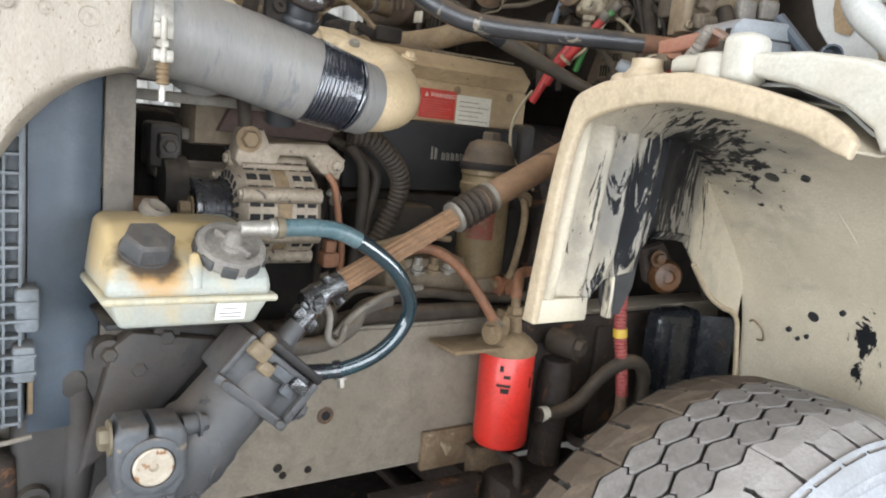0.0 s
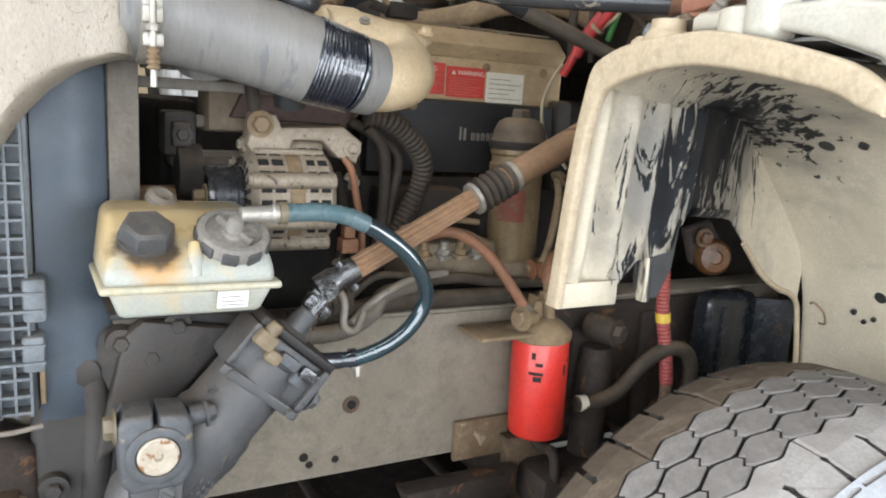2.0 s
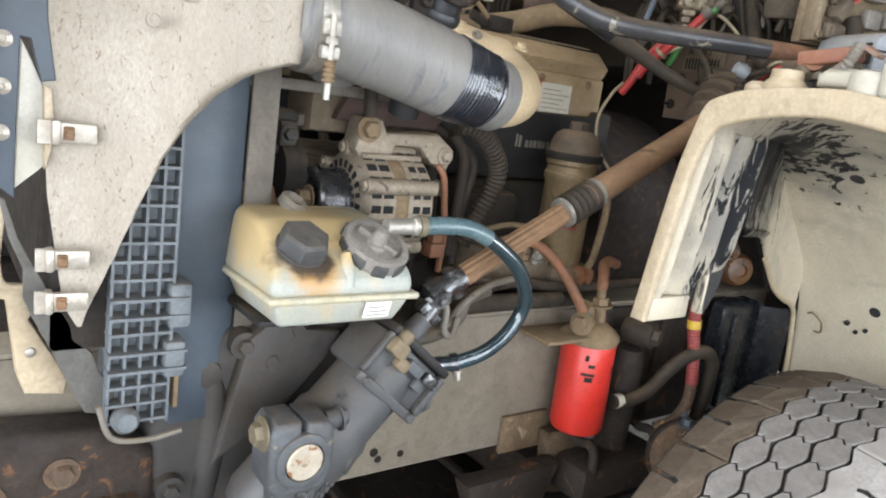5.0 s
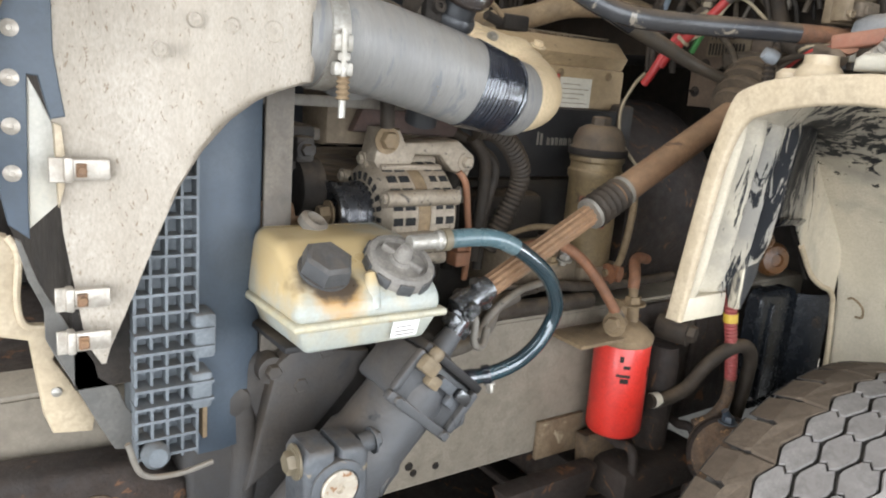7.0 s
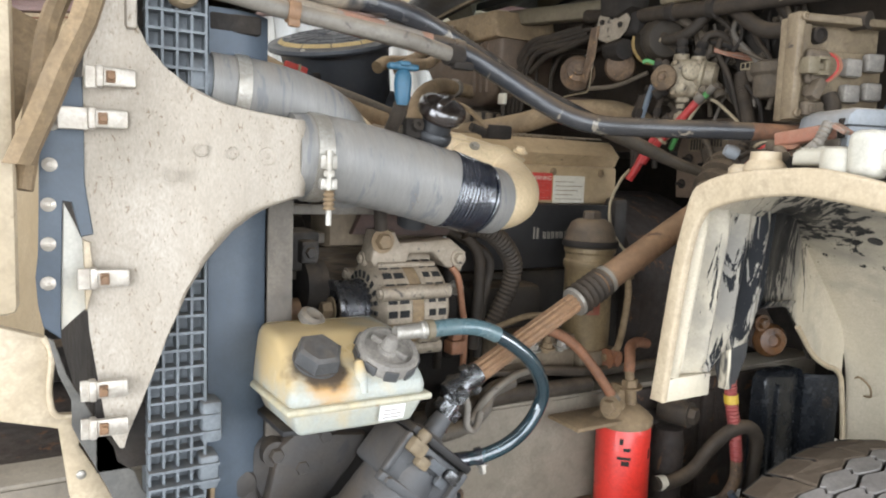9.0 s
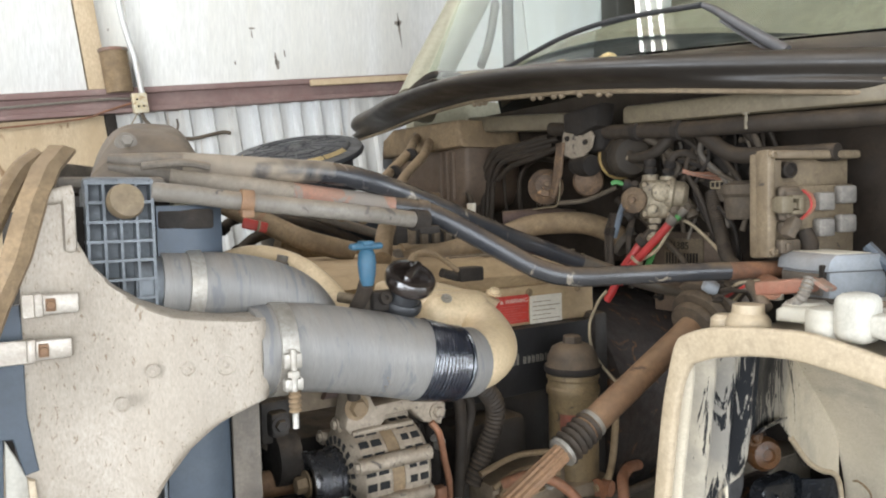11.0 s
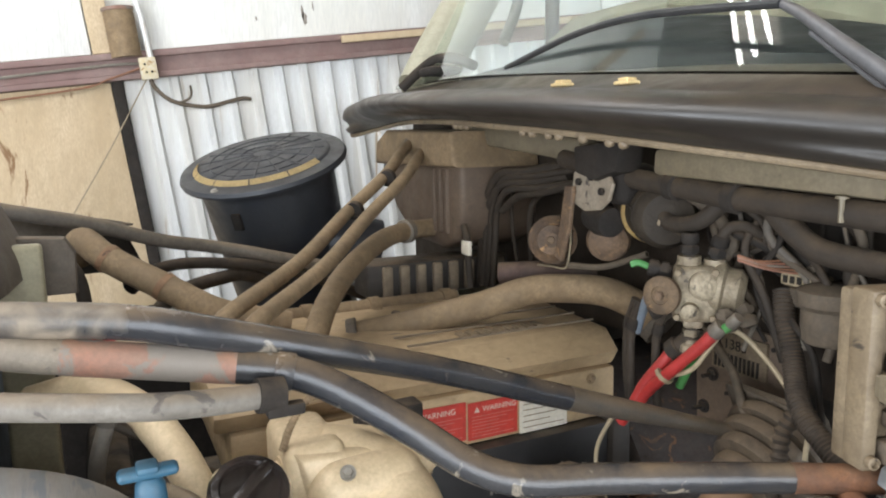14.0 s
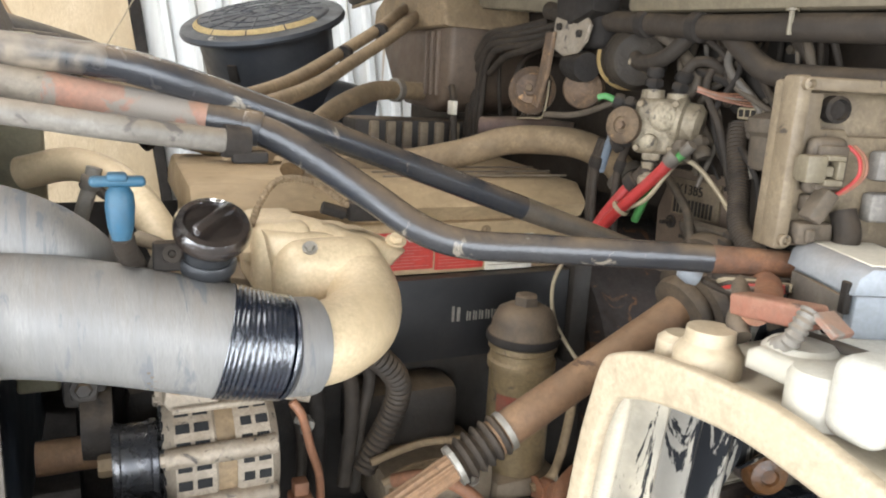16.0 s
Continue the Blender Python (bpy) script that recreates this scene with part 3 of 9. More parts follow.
def streaked():
    """Cream paint worn to the black below it, most of all round the inner corner of the arch; a soft grey deepens
    towards that corner.
    """
    m = surf("streaked_cream_paint", (0.56, 0.49, 0.37), (0.475, 0.41, 0.30), 0.5, scale=7, bump=0.05)
    nt = m.node_tree
    b = nt.nodes["Principled BSDF"]
    tc = nt.nodes.new("ShaderNodeTexCoord")

    def mapped(loc, sc):
        mp = nt.nodes.new("ShaderNodeMapping")
        mp.inputs["Location"].default_value, mp.inputs["Scale"].default_value = loc, sc
        nt.links.new(tc.outputs["Object"], mp.inputs[0])
        return mp.outputs[0]

    def math_node(op, a, c):
        n = nt.nodes.new("ShaderNodeMath")
        n.operation = op
        for sock, v in zip(n.inputs, (a, c)):
            if isinstance(v, (int, float)):
                sock.default_value = v
            else:
                nt.links.new(v, sock)
        return n.outputs[0]

    def length_of(loc, sc):
        n = nt.nodes.new("ShaderNodeVectorMath")
        n.operation = "LENGTH"
        nt.links.new(mapped(loc, sc), n.inputs[0])
        return n.outputs["Value"]

    def noise_of(sc, detail, rough, dist):
        n = nt.nodes.new("ShaderNodeTexNoise")
        n.inputs["Scale"].default_value, n.inputs["Detail"].default_value, n.inputs["Distortion"].default_value = 1.0, detail, dist
        n.inputs["Roughness"].default_value = rough
        nt.links.new(mapped((0, 0, 0), sc), n.inputs["Vector"])
        return n.outputs["Fac"]

    def over(colour, fac, lo, hi, most=1.0):
        r = nt.nodes.new("ShaderNodeMapRange")
        r.inputs["From Min"].default_value, r.inputs["From Max"].default_value, r.inputs["To Max"].default_value = lo, hi, most
        nt.links.new(fac, r.inputs["Value"])
        x = nt.nodes.new("ShaderNodeMix")
        x.data_type = "RGBA"
        nt.links.new(r.outputs[0], x.inputs[0])
        nt.links.new(b.inputs["Base Color"].links[0].from_socket, x.inputs[6])
        x.inputs[7].default_value = (*colour, 1)
        nt.links.new(x.outputs[2], b.inputs["Base Color"])
        return r.outputs[0]

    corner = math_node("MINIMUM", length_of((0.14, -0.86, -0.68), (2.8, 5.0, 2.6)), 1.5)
    drip = math_node("MULTIPLY", math_node("SUBTRACT", 1.0, math_node("MINIMUM", length_of((-0.4 * 5, 0.02 * 18, 0.03 * 4.5), (5, 18, 4.5)), 1.0)), 0.55)
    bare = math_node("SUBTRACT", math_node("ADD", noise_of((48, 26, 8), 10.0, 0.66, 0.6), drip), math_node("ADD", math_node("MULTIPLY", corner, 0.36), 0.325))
    # Soft grey below the black streaks, strongest at the inner corner.
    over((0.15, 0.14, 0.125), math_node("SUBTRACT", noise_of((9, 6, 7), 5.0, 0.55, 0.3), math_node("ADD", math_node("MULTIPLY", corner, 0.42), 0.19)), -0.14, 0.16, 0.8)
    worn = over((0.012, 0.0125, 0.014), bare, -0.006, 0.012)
    nt.links.new(math_node("SUBTRACT", 0.5, math_node("MULTIPLY", worn, 0.36)), b.inputs["Specular IOR Level"])
    return m


M["streaked"] = streaked()


def faded_tube():
    """Black tube paint under caked tan dust that thins out along the tube."""
    m = surf("dust_fading_black_tube", (0.016, 0.018, 0.023), (0.050, 0.047, 0.044), 0.30, scale=8, lo=0.42, hi=0.70, spot=(0.20, 0.17, 0.13), spot_scale=30, spot_at=0.65, bump=0.12, dust=0.5)
    nt = m.node_tree
    b = nt.nodes["Principled BSDF"]
    tc = nt.nodes.new("ShaderNodeTexCoord")
    sep = nt.nodes.new("ShaderNodeSeparateXYZ")
    nt.links.new(tc.outputs["Object"], sep.inputs[0])
    n = nt.nodes.new("ShaderNodeTexNoise")
    n.inputs["Scale"].default_value, n.inputs["Detail"].default_value, n.inputs["Distortion"].default_value = 30.0, 8.0, 0.5
    nt.links.new(tc.outputs["Object"], n.inputs["Vector"])
    far = nt.nodes.new("ShaderNodeMath")
    far.operation = "MULTIPLY_ADD"
    nt.links.new(sep.outputs["X"], far.inputs[0])
    far.inputs[1].default_value = -2.1
    nt.links.new(n.outputs["Fac"], far.inputs[2])
    r = nt.nodes.new("ShaderNodeMapRange")
    r.inputs["From Min"].default_value, r.inputs["From Max"].default_value, r.inputs["To Max"].default_value = 0.06, 0.34, 0.9
    nt.links.new(far.outputs[0], r.inputs["Value"])
    hue = nt.nodes.new("ShaderNodeMix")
    hue.data_type = "RGBA"
    nt.links.new(n.outputs["Fac"], hue.inputs[0])
    hue.inputs[6].default_value, hue.inputs[7].default_value = (0.11, 0.09, 0.07, 1), (0.30, 0.24, 0.17, 1)
    x = nt.nodes.new("ShaderNodeMix")
    x.data_type = "RGBA"
    nt.links.new(r.outputs[0], x.inputs[0])
    nt.links.new(b.inputs["Base Color"].links[0].from_socket, x.inputs[6])
    nt.links.new(hue.outputs[2], x.inputs[7])
    nt.links.new(x.outputs[2], b.inputs["Base Color"])
    gloss = nt.nodes.new("ShaderNodeMapRange")
    nt.links.new(r.outputs[0], gloss.inputs["Value"])
    gloss.inputs["To Min"].default_value, gloss.inputs["To Max"].default_value = 0.27, 0.8
    nt.links.new(gloss.outputs[0], b.inputs["Roughness"])
    return m


M["tube_faded"] = faded_tube()


def reservoir_plastic():
    """Blue-white plastic, yellowed towards the front, with an oil stain round the filler cap."""
    m = surf("aged_reservoir_plastic", (0.335, 0.375, 0.365), (0.40, 0.375, 0.29), 0.4, scale=6, bump=0.03, sss=0.15)
    nt = m.node_tree
    b = nt.nodes["Principled BSDF"]
    old = b.inputs["Base Color"].links[0].from_socket
    tc = nt.nodes.new("ShaderNodeTexCoord")
    noise = nt.nodes.new("ShaderNodeTexNoise")
    noise.inputs["Scale"].default_value, noise.inputs["Detail"].default_value = 26.0, 5.0
    nt.links.new(tc.outputs["Object"], noise.inputs["Vector"])
    for centre, size, c0, c1, colour in (((-0.045, 0.00, 0.125), 0.155, 0.50, 0.98, (0.47, 0.335, 0.155)), ((-0.050, -0.072, 0.066), 0.044, 0.45, 1.0, (0.42, 0.235, 0.075)), ((-0.053, -0.050, 0.080), 0.046, 0.78, 1.02, (0.040, 0.033, 0.029))):
        mp = nt.nodes.new("ShaderNodeMapping")
        mp.inputs["Location"].default_value = tuple(-v / size for v in centre)
        mp.inputs["Scale"].default_value = (1 / size, 1 / size, 1 / size)
        nt.links.new(tc.outputs["Object"], mp.inputs[0])
        far = nt.nodes.new("ShaderNodeVectorMath")
        far.operation = "LENGTH"
        nt.links.new(mp.outputs[0], far.inputs[0])
        add = nt.nodes.new("ShaderNodeMath")
        nt.links.new(far.outputs["Value"], add.inputs[0])
        nt.links.new(noise.outputs["Fac"], add.inputs[1])
        r = nt.nodes.new("ShaderNodeMapRange")
        r.interpolation_type = "SMOOTHSTEP"
        r.inputs["From Min"].default_value, r.inputs["From Max"].default_value = c0 + 0.4, c1 + 0.5
        r.inputs["To Min"].default_value, r.inputs["To Max"].default_value = 0.92, 0.0
        nt.links.new(add.outputs[0], r.inputs["Value"])
        x = nt.nodes.new("ShaderNodeMix")
        x.data_type = "RGBA"
        nt.links.new(r.outputs[0], x.inputs[0])
        nt.links.new(old, x.inputs[6])
        x.inputs[7].default_value = (*colour, 1)
        old = x.outputs[2]
    nt.links.new(old, b.inputs["Base Color"])
    return m


M["reservoir"] = reservoir_plastic()


def lamp_tube(name, colour, strength):
    m = bpy.data.materials.new(name)
    m.use_nodes = True
    b = m.node_tree.nodes["Principled BSDF"]
    b.inputs["Emission Color"].default_value, b.inputs["Emission Strength"].default_value = (*colour, 1), strength
    return m


M["tube_light"] = lamp_tube("fluorescent_tube", (1.0, 0.98, 0.95), 26.0)
M["shield"] = clear("clear_dusty_plastic", (0.75, 0.72, 0.66), 0.25, 1.4)



# ---- making things ----
def thing(name, at, label, category, group="", kind=""):
    ob = new(name)
    ob.location = at
    ob.empty_display_size = 0.05
    return tagged(ob, label, category, group, kind)


def origin(ob):
    p = Vector((0, 0, 0))
    while ob:
        p += ob.location
        ob = ob.parent
    return p


def part(name, bm, material, parent=None, label="", smooth=40):
    """Link a bmesh, in world coordinates, as one mesh object under its thing."""
    o = origin(parent)
    bmesh.ops.recalc_face_normals(bm, faces=bm.faces[:])
    if o.length:
        bmesh.ops.translate(bm, verts=bm.verts[:], vec=-o)
    me = bpy.data.meshes.new(name)
    if smooth:
        for f in bm.faces:
            f.smooth = True
        lim = radians(smooth)
        for e in bm.edges:
            if len(e.link_faces) != 2 or e.calc_face_angle(0) > lim:
                e.smooth = False
    bm.to_mesh(me)
    bm.free()
    me.materials.append(M[material])
    ob = new(name, me)
    ob.parent = parent
    if label:
        ob["label"] = label
    return ob


def single(name, bm, material, label, category, group="", kind="", smooth=40):
    return tagged(part(name, bm, material, None, "", smooth), label, category, group, kind)


def join(*bms):
    out = bms[0]
    for b in bms[1:]:
        me = bpy.data.meshes.new("tmp")
        b.to_mesh(me)
        out.from_mesh(me)
        bpy.data.meshes.remove(me)
        b.free()
    return out


def box(lo, hi, bevel=0.0, seg=2, m=None):
    bm = bmesh.new()
    bmesh.ops.create_cube(bm, size=1)
    lo, hi = Vector(lo), Vector(hi)
    for v in bm.verts:
        v.co = Vector(((lo[i] + hi[i]) / 2 + v.co[i] * (hi[i] - lo[i]) for i in range(3)))
    if bevel:
        bmesh.ops.bevel(bm, geom=bm.edges[:], offset=bevel, segments=seg, affect="EDGES", profile=0.5)
    if m:
        bmesh.ops.transform(bm, matrix=m, verts=bm.verts[:])
    return bm


def spline(pts, n=8, closed=False):
    """Catmull-Rom through the points."""
    p = [Vector(q) for q in pts]
    if len(p) == 2:
        return [p[0].lerp(p[1], i / n) for i in range(n + 1)]
    out = []
    last = len(p) if closed else len(p) - 1
    for i in range(last):
        if closed:
            a, b, c, d = (p[(i + k) % len(p)] for k in (-1, 0, 1, 2))
        else:
            b, c = p[i], p[i + 1]
            a = p[i - 1] if i else b * 2 - c
            d = p[i + 2] if i + 2 < len(p) else c * 2 - b
        for k in range(n):
            t = k / n
            out.append(0.5 * ((2 * b) + (c - a) * t + (2 * a - 5 * b + 4 * c - d) * t * t + (3 * b - a - 3 * c + d) * t ** 3))
    if not closed:
        out.append(p[-1])
    return out


def sweep(path, radius, sides=14, cap=True, squash=1.0):
    """A round body along a path; radius is a number or a function of 0..1 along it."""
    bm = bmesh.new()
    n = len(path)
    rad = radius if callable(radius) else (lambda u: radius)
    t0 = (path[1] - path[0]).normalized()
    side = t0.orthogonal().normalized()
    rings = []
    for i, p in enumerate(path):
        t = (path[min(i + 1, n - 1)] - path[max(i - 1, 0)]).normalized()
        side = (side - t * side.dot(t)).normalized()
        other = t.cross(side)
        r = rad(i / (n - 1))
        rings.append([bm.verts.new(p + r * (math.cos(a) * side + squash * math.sin(a) * other)) for a in (2 * math.pi * k / sides for k in range(sides))])
    for r0, r1 in zip(rings, rings[1:]):
        for k in range(sides):
            bm.faces.new((r0[k], r0[(k + 1) % sides], r1[(k + 1) % sides], r1[k]))
    if cap:
        bm.faces.new(rings[0])
        bm.faces.new(rings[-1])
    return bm


def tube(pts, r, sides=14, n=8, cap=True):
    return sweep(spline(pts, n), r, sides, cap)


def ribbed(pts, r, depth, pitch, sides=14, n=24):
    """A corrugated conduit or bellows."""
    path = spline(pts, n)
    length = sum((b - a).length for a, b in zip(path, path[1:]))
    rings = max(int(length / pitch * 4), 8)
    even, acc, i = [path[0]], 0.0, 0
    step = length / rings
    for k in range(1, rings):
        need = step * k
        while acc + (path[i + 1] - path[i]).length < need:
            acc += (path[i + 1] - path[i]).length
            i += 1
        even.append(path[i].lerp(path[i + 1], (need - acc) / (path[i + 1] - path[i]).length))
    even.append(path[-1])
    return sweep(even, lambda u: r - depth * (0.5 - 0.5 * math.cos(2 * math.pi * u * length / pitch)), sides)


def frame_of(at, axis):
    """A matrix whose z runs along the axis."""
    return Matrix.Translation(at) @ Vector(axis).to_track_quat("Z", "Y").to_matrix().to_4x4()


def lathe(profile, at, axis=(0, 0, 1), sides=28):
    """Turn (radius, height) pairs round an axis through a place."""
    bm = bmesh.new()
    m = frame_of(at, axis)
    rings = []
    for r, h in profile:
        if r < 1e-5:
            rings.append([bm.verts.new(m @ Vector((0, 0, h)))])
        else:
            rings.append([bm.verts.new(m @ Vector((r * math.cos(a), r * math.sin(a), h))) for a in (2 * math.pi * k / sides for k in range(sides))])
    for a, b in zip(rings, rings[1:]):
        for k in range(sides):
            j = (k + 1) % sides
            if len(a) == 1 and len(b) > 1:
                bm.faces.new((a[0], b[k], b[j]))
            elif len(b) == 1 and len(a) > 1:
                bm.faces.new((a[k], a[j], b[0]))
            elif len(a) > 1:
                bm.faces.new((a[k], a[j], b[j], b[k]))
    for ring in (rings[0], rings[-1]):
        if len(ring) > 1:
            bm.faces.new(ring)
    return bm


def prism(outline, depth, m, bevel=0.0, seg=2):
    """A flat outline (u, v) given thickness along w; m places u, v, w in the world."""
    bm = bmesh.new()
    f = bm.faces.new([bm.verts.new((u, v, 0)) for u, v in outline])
    g = bmesh.ops.extrude_face_region(bm, geom=[f])
    bmesh.ops.translate(bm, verts=[v for v in g["geom"] if isinstance(v, bmesh.types.BMVert)], vec=(0, 0, depth))
    if bevel:
        es = [e for e in bm.edges if abs(e.verts[0].co.z - e.verts[1].co.z) < 1e-6]
        bmesh.ops.bevel(bm, geom=es, offset=bevel, segments=seg, affect="EDGES", profile=0.5)
    bmesh.ops.transform(bm, matrix=m, verts=bm.verts[:])
    return bm


# outlines drawn in x and z, thickness towards +y from the given y
def xz(y):
    return Matrix(((1, 0, 0, 0), (0, 0, 1, y), (0, 1, 0, 0), (0, 0, 0, 1)))


# outlines drawn in y and z, thickness towards +x from the given x
def yz(x):
    return Matrix(((0, 0, 1, x), (1, 0, 0, 0), (0, 1, 0, 0), (0, 0, 0, 1)))


def hexbolt(at, axis, r=0.011, h=0.009, washer=True):
    bm = lathe([(r, 0), (r, h * 0.8), (r * 0.85, h), (0, h)], at, axis, 6)
    if washer:
        bm = join(bm, lathe([(r * 1.5, -0.001), (r * 1.5, 0.002), (0, 0.002)], at, axis, 16))
    return bm


def rsheet(grid, thick):
    """A curved sheet from a grid of points, with thickness along its normals."""
    bm = bmesh.new()
    rows = [[bm.verts.new(p) for p in row] for row in grid]
    for a, b in zip(rows, rows[1:]):
        for i in range(len(a) - 1):
            bm.faces.new((a[i], a[i + 1], b[i + 1], b[i]))
    bmesh.ops.recalc_face_normals(bm, faces=bm.faces[:])
    bmesh.ops.solidify(bm, geom=bm.faces[:], thickness=thick)
    return bm


GROUND = 0.045

# ---- the garage ----
def structure(name, bm, material, label, category="wall"):
    return single(name, bm, material, label, category, kind="structure")


structure("floor", box((-8, -6, GROUND - 0.1), (9, 5, GROUND)), "concrete", "stained grey concrete garage floor", "floor")
structure("ceiling", box((-8, -6, 5.2), (9, 5, 5.3)), "tube_dusty", "dark dusty sheet metal garage ceiling", "ceiling")
structure("wall_east", box((9, -6, GROUND), (9.1, 5, 5.2)), "wallboard", "plain white boarded garage wall")
structure("wall_west", box((-8.1, -6, GROUND), (-8, 5, 5.2)), "wallboard", "plain white boarded garage wall")
structure("wall_south", join(box((-8, -6.1, GROUND), (-4, -6, 5.2)), box((2, -6.1, GROUND), (9, -6, 5.2)), box((-4, -6.1, 4.2), (2, -6, 5.2))), "wallboard", "white garage wall with a wide open doorway")

fix = thing("ceiling_light", (0.7, 2.414, 4.22), "three-tube fluorescent ceiling light over the truck", "ceiling light")
LIGHT = Matrix.Translation((0.7, 2.414, 4.2)) @ Matrix.Rotation(math.atan(0.43), 4, "Z")
part("tray", box((-0.82, -0.145, 0.045), (0.82, 0.145, 0.10), 0.008, 2, LIGHT), "tube_grey", fix)
for y in (-0.095, 0.0, 0.095):
    part("fluorescent_tube", tube([LIGHT @ Vector((-0.76, y, 0)), LIGHT @ Vector((0.76, y, 0))], 0.013, 12), "tube_light", fix, "lit fluorescent tube")
for x in (-0.6, 0.6):
    part("hanger", tube([LIGHT @ Vector((x, 0, 0.08)), LIGHT @ Vector((x, 0, 1.0))], 0.005, 6), "dark", fix)

# the long wall behind the truck leans a little along its own plane: u along it, v up it
WALL = Matrix.Translation((0.53, 3.72, 2.26)) @ Matrix.Rotation(radians(-7), 4, "Y")


def wallbox(u0, u1, w0, w1, v0, v1, bevel=0.0):
    return box((u0, w0, v0), (u1, w1, v1), bevel, 2, WALL)


wall_n = structure("wall_north", wallbox(-8, 8, 0.05, 0.17, -3.4, 3.4), "wallboard", "long garage wall of white boards over corrugated sheet")
for u0, u1 in ((-5.0, -2.6), (-2.59, -0.2), (0.02, 2.40), (2.41, 4.8), (4.81, 7.2)):
    part("board", wallbox(u0, u1, 0.0, 0.05, 0.075, 2.6, 0.004), "wallboard", wall_n)
part("batten", wallbox(-0.195, -0.11, -0.012, 0.05, 0.075, 2.6, 0.004), "plywood", wall_n, "bare tan timber batten")
part("rail_beam", join(wallbox(-6, 7, -0.035, 0.05, 0.045, 0.072, 0.004), wallbox(-6, 7, -0.012, 0.05, -0.02, 0.05, 0.004), wallbox(-6, 7, -0.035, 0.05, -0.04, -0.018, 0.004)), "beam", wall_n, "dusty red-oxide steel girt")
part("ledge_board", wallbox(0.86, 2.4, -0.06, -0.035, 0.03, 0.062, 0.003), "plywood", wall_n, "bare timber batten lying on the girt")
part("post", wallbox(-0.15, -0.105, -0.02, 0.05, -2.5, -0.04, 0.004), "dark", wall_n, "dark steel wall post")
part("plywood_sheet", wallbox(-2.6, -0.152, 0.0, 0.05, -2.3, -0.042, 0.003), "plywood", wall_n, "stained tan plywood sheet")
bm = bmesh.new()
prof = []
for i in range(60):
    u = -0.1 + i * 0.115
    prof += [(u, 0.03), (u + 0.062, 0.03), (u + 0.074, 0.008), (u + 0.100, 0.008), (u + 0.112, 0.03)]
lo = [bm.verts.new(WALL @ Vector((u, w, -2.5))) for u, w in prof]
hi = [bm.verts.new(WALL @ Vector((u, w, -0.03))) for u, w in prof]
for i in range(len(prof) - 1):
    bm.faces.new((lo[i], lo[i + 1], hi[i + 1], hi[i]))
part("corrugated_sheet", bm, "corr", wall_n, "bright corrugated metal sheet", smooth=0)

STAINS = [((1.09, 3.70, 2.67), 0.018, 0.006), ((1.22, 3.70, 2.50), 0.012, 0.026), ((1.21, 3.70, 2.53), 0.006, 0.03), ((1.943, 3.70, 2.797), 0.028, 0.016), ((1.95, 3.70, 2.76), 0.006, 0.09), ((1.26, 3.70, 2.56), 0.004, 0.02), ((1.00, 3.70, 2.49), 0.004, 0.010), ((0.42, 3.70, 2.59), 0.006, 0.006), ((1.09, 3.70, 2.64), 0.004, 0.02)]
rnd = random.Random(5)
for hit, w, h in STAINS:
    q = WALL.inverted() @ Vector(hit)
    outline = [(q.x + w * (0.65 + 0.6 * rnd.random()) * math.cos(k * math.pi / 7), q.z + h * (0.65 + 0.6 * rnd.random()) * math.sin(k * math.pi / 7)) for k in range(14)]
    part("stain", prism(outline, 0.001, WALL @ xz(-0.0012)), "scuff", wall_n, "dark scuff on the white board")

ob = thing("wall_junction_box", WALL @ Vector((0, 0, 0)), "yellowed metal junction box on the steel girt with loose cables", "junction box")
part("box", wallbox(-0.032, 0.034, -0.075, -0.036, -0.05, 0.04, 0.004), "junction", ob)
for u, v in ((-0.012, 0.012), (0.012, -0.02), (-0.01, -0.02)):
    part("screw", lathe([(0.005, 0), (0.005, 0.003), (0, 0.004)], WALL @ Vector((u, -0.075, v)), WALL.to_3x3() @ Vector((0, -1, 0)), 10), "dark", ob)
part("conduit", sweep(spline([WALL @ Vector(p) for p in ((-0.02, -0.05, 1.5), (-0.015, -0.05, 0.5), (0.012, -0.055, 0.2), (0.018, -0.055, 0.03))], 6), 0.013, 12), "corr", ob, "grey metal conduit")
part("cable", tube([WALL @ Vector(p) for p in ((0.0, -0.06, -0.04), (0.015, -0.06, -0.09), (0.075, -0.06, -0.15), (0.20, -0.05, -0.185), (0.30, -0.05, -0.175), (0.36, -0.05, -0.168), (0.40, -0.05, -0.175))], 0.009, 8), "rubber_tan", ob, "grimy loose cable")
part("red_cable", tube([WALL @ Vector(p) for p in ((-0.03, -0.05, 0.0), (-0.15, -0.05, -0.03), (-0.3, -0.05, -0.06), (-0.9, -0.05, -0.08))], 0.004, 8), "hose_orange", ob, "thin red cable")
part("grey_cable", tube([WALL @ Vector(p) for p in ((-0.03, -0.05, 0.02), (-0.2, -0.05, 0.022), (-0.9, -0.05, 0.0))], 0.006, 8), "tube_grey", ob, "grey cable along the girt")
part("loose_cable", tube([WALL @ Vector(p) for p in ((0.10, -0.06, -0.155), (0.135, -0.07, -0.145), (0.15, -0.07, -0.125), (0.152, -0.065, -0.09))], 0.005, 8), "rubber_tan", ob, "dark loose cable end")
part("string", tube([WALL @ Vector(p) for p in ((-0.01, -0.06, -0.04), (-0.2, -0.07, -0.30), (-0.42, -0.07, -0.58))], 0.003, 6), "pale_wire", ob, "pale string")
can = thing("tin_can", WALL @ Vector((-0.07, -0.03, 0.05)), "brown ribbed metal can with a reddish rim on the girt", "can")
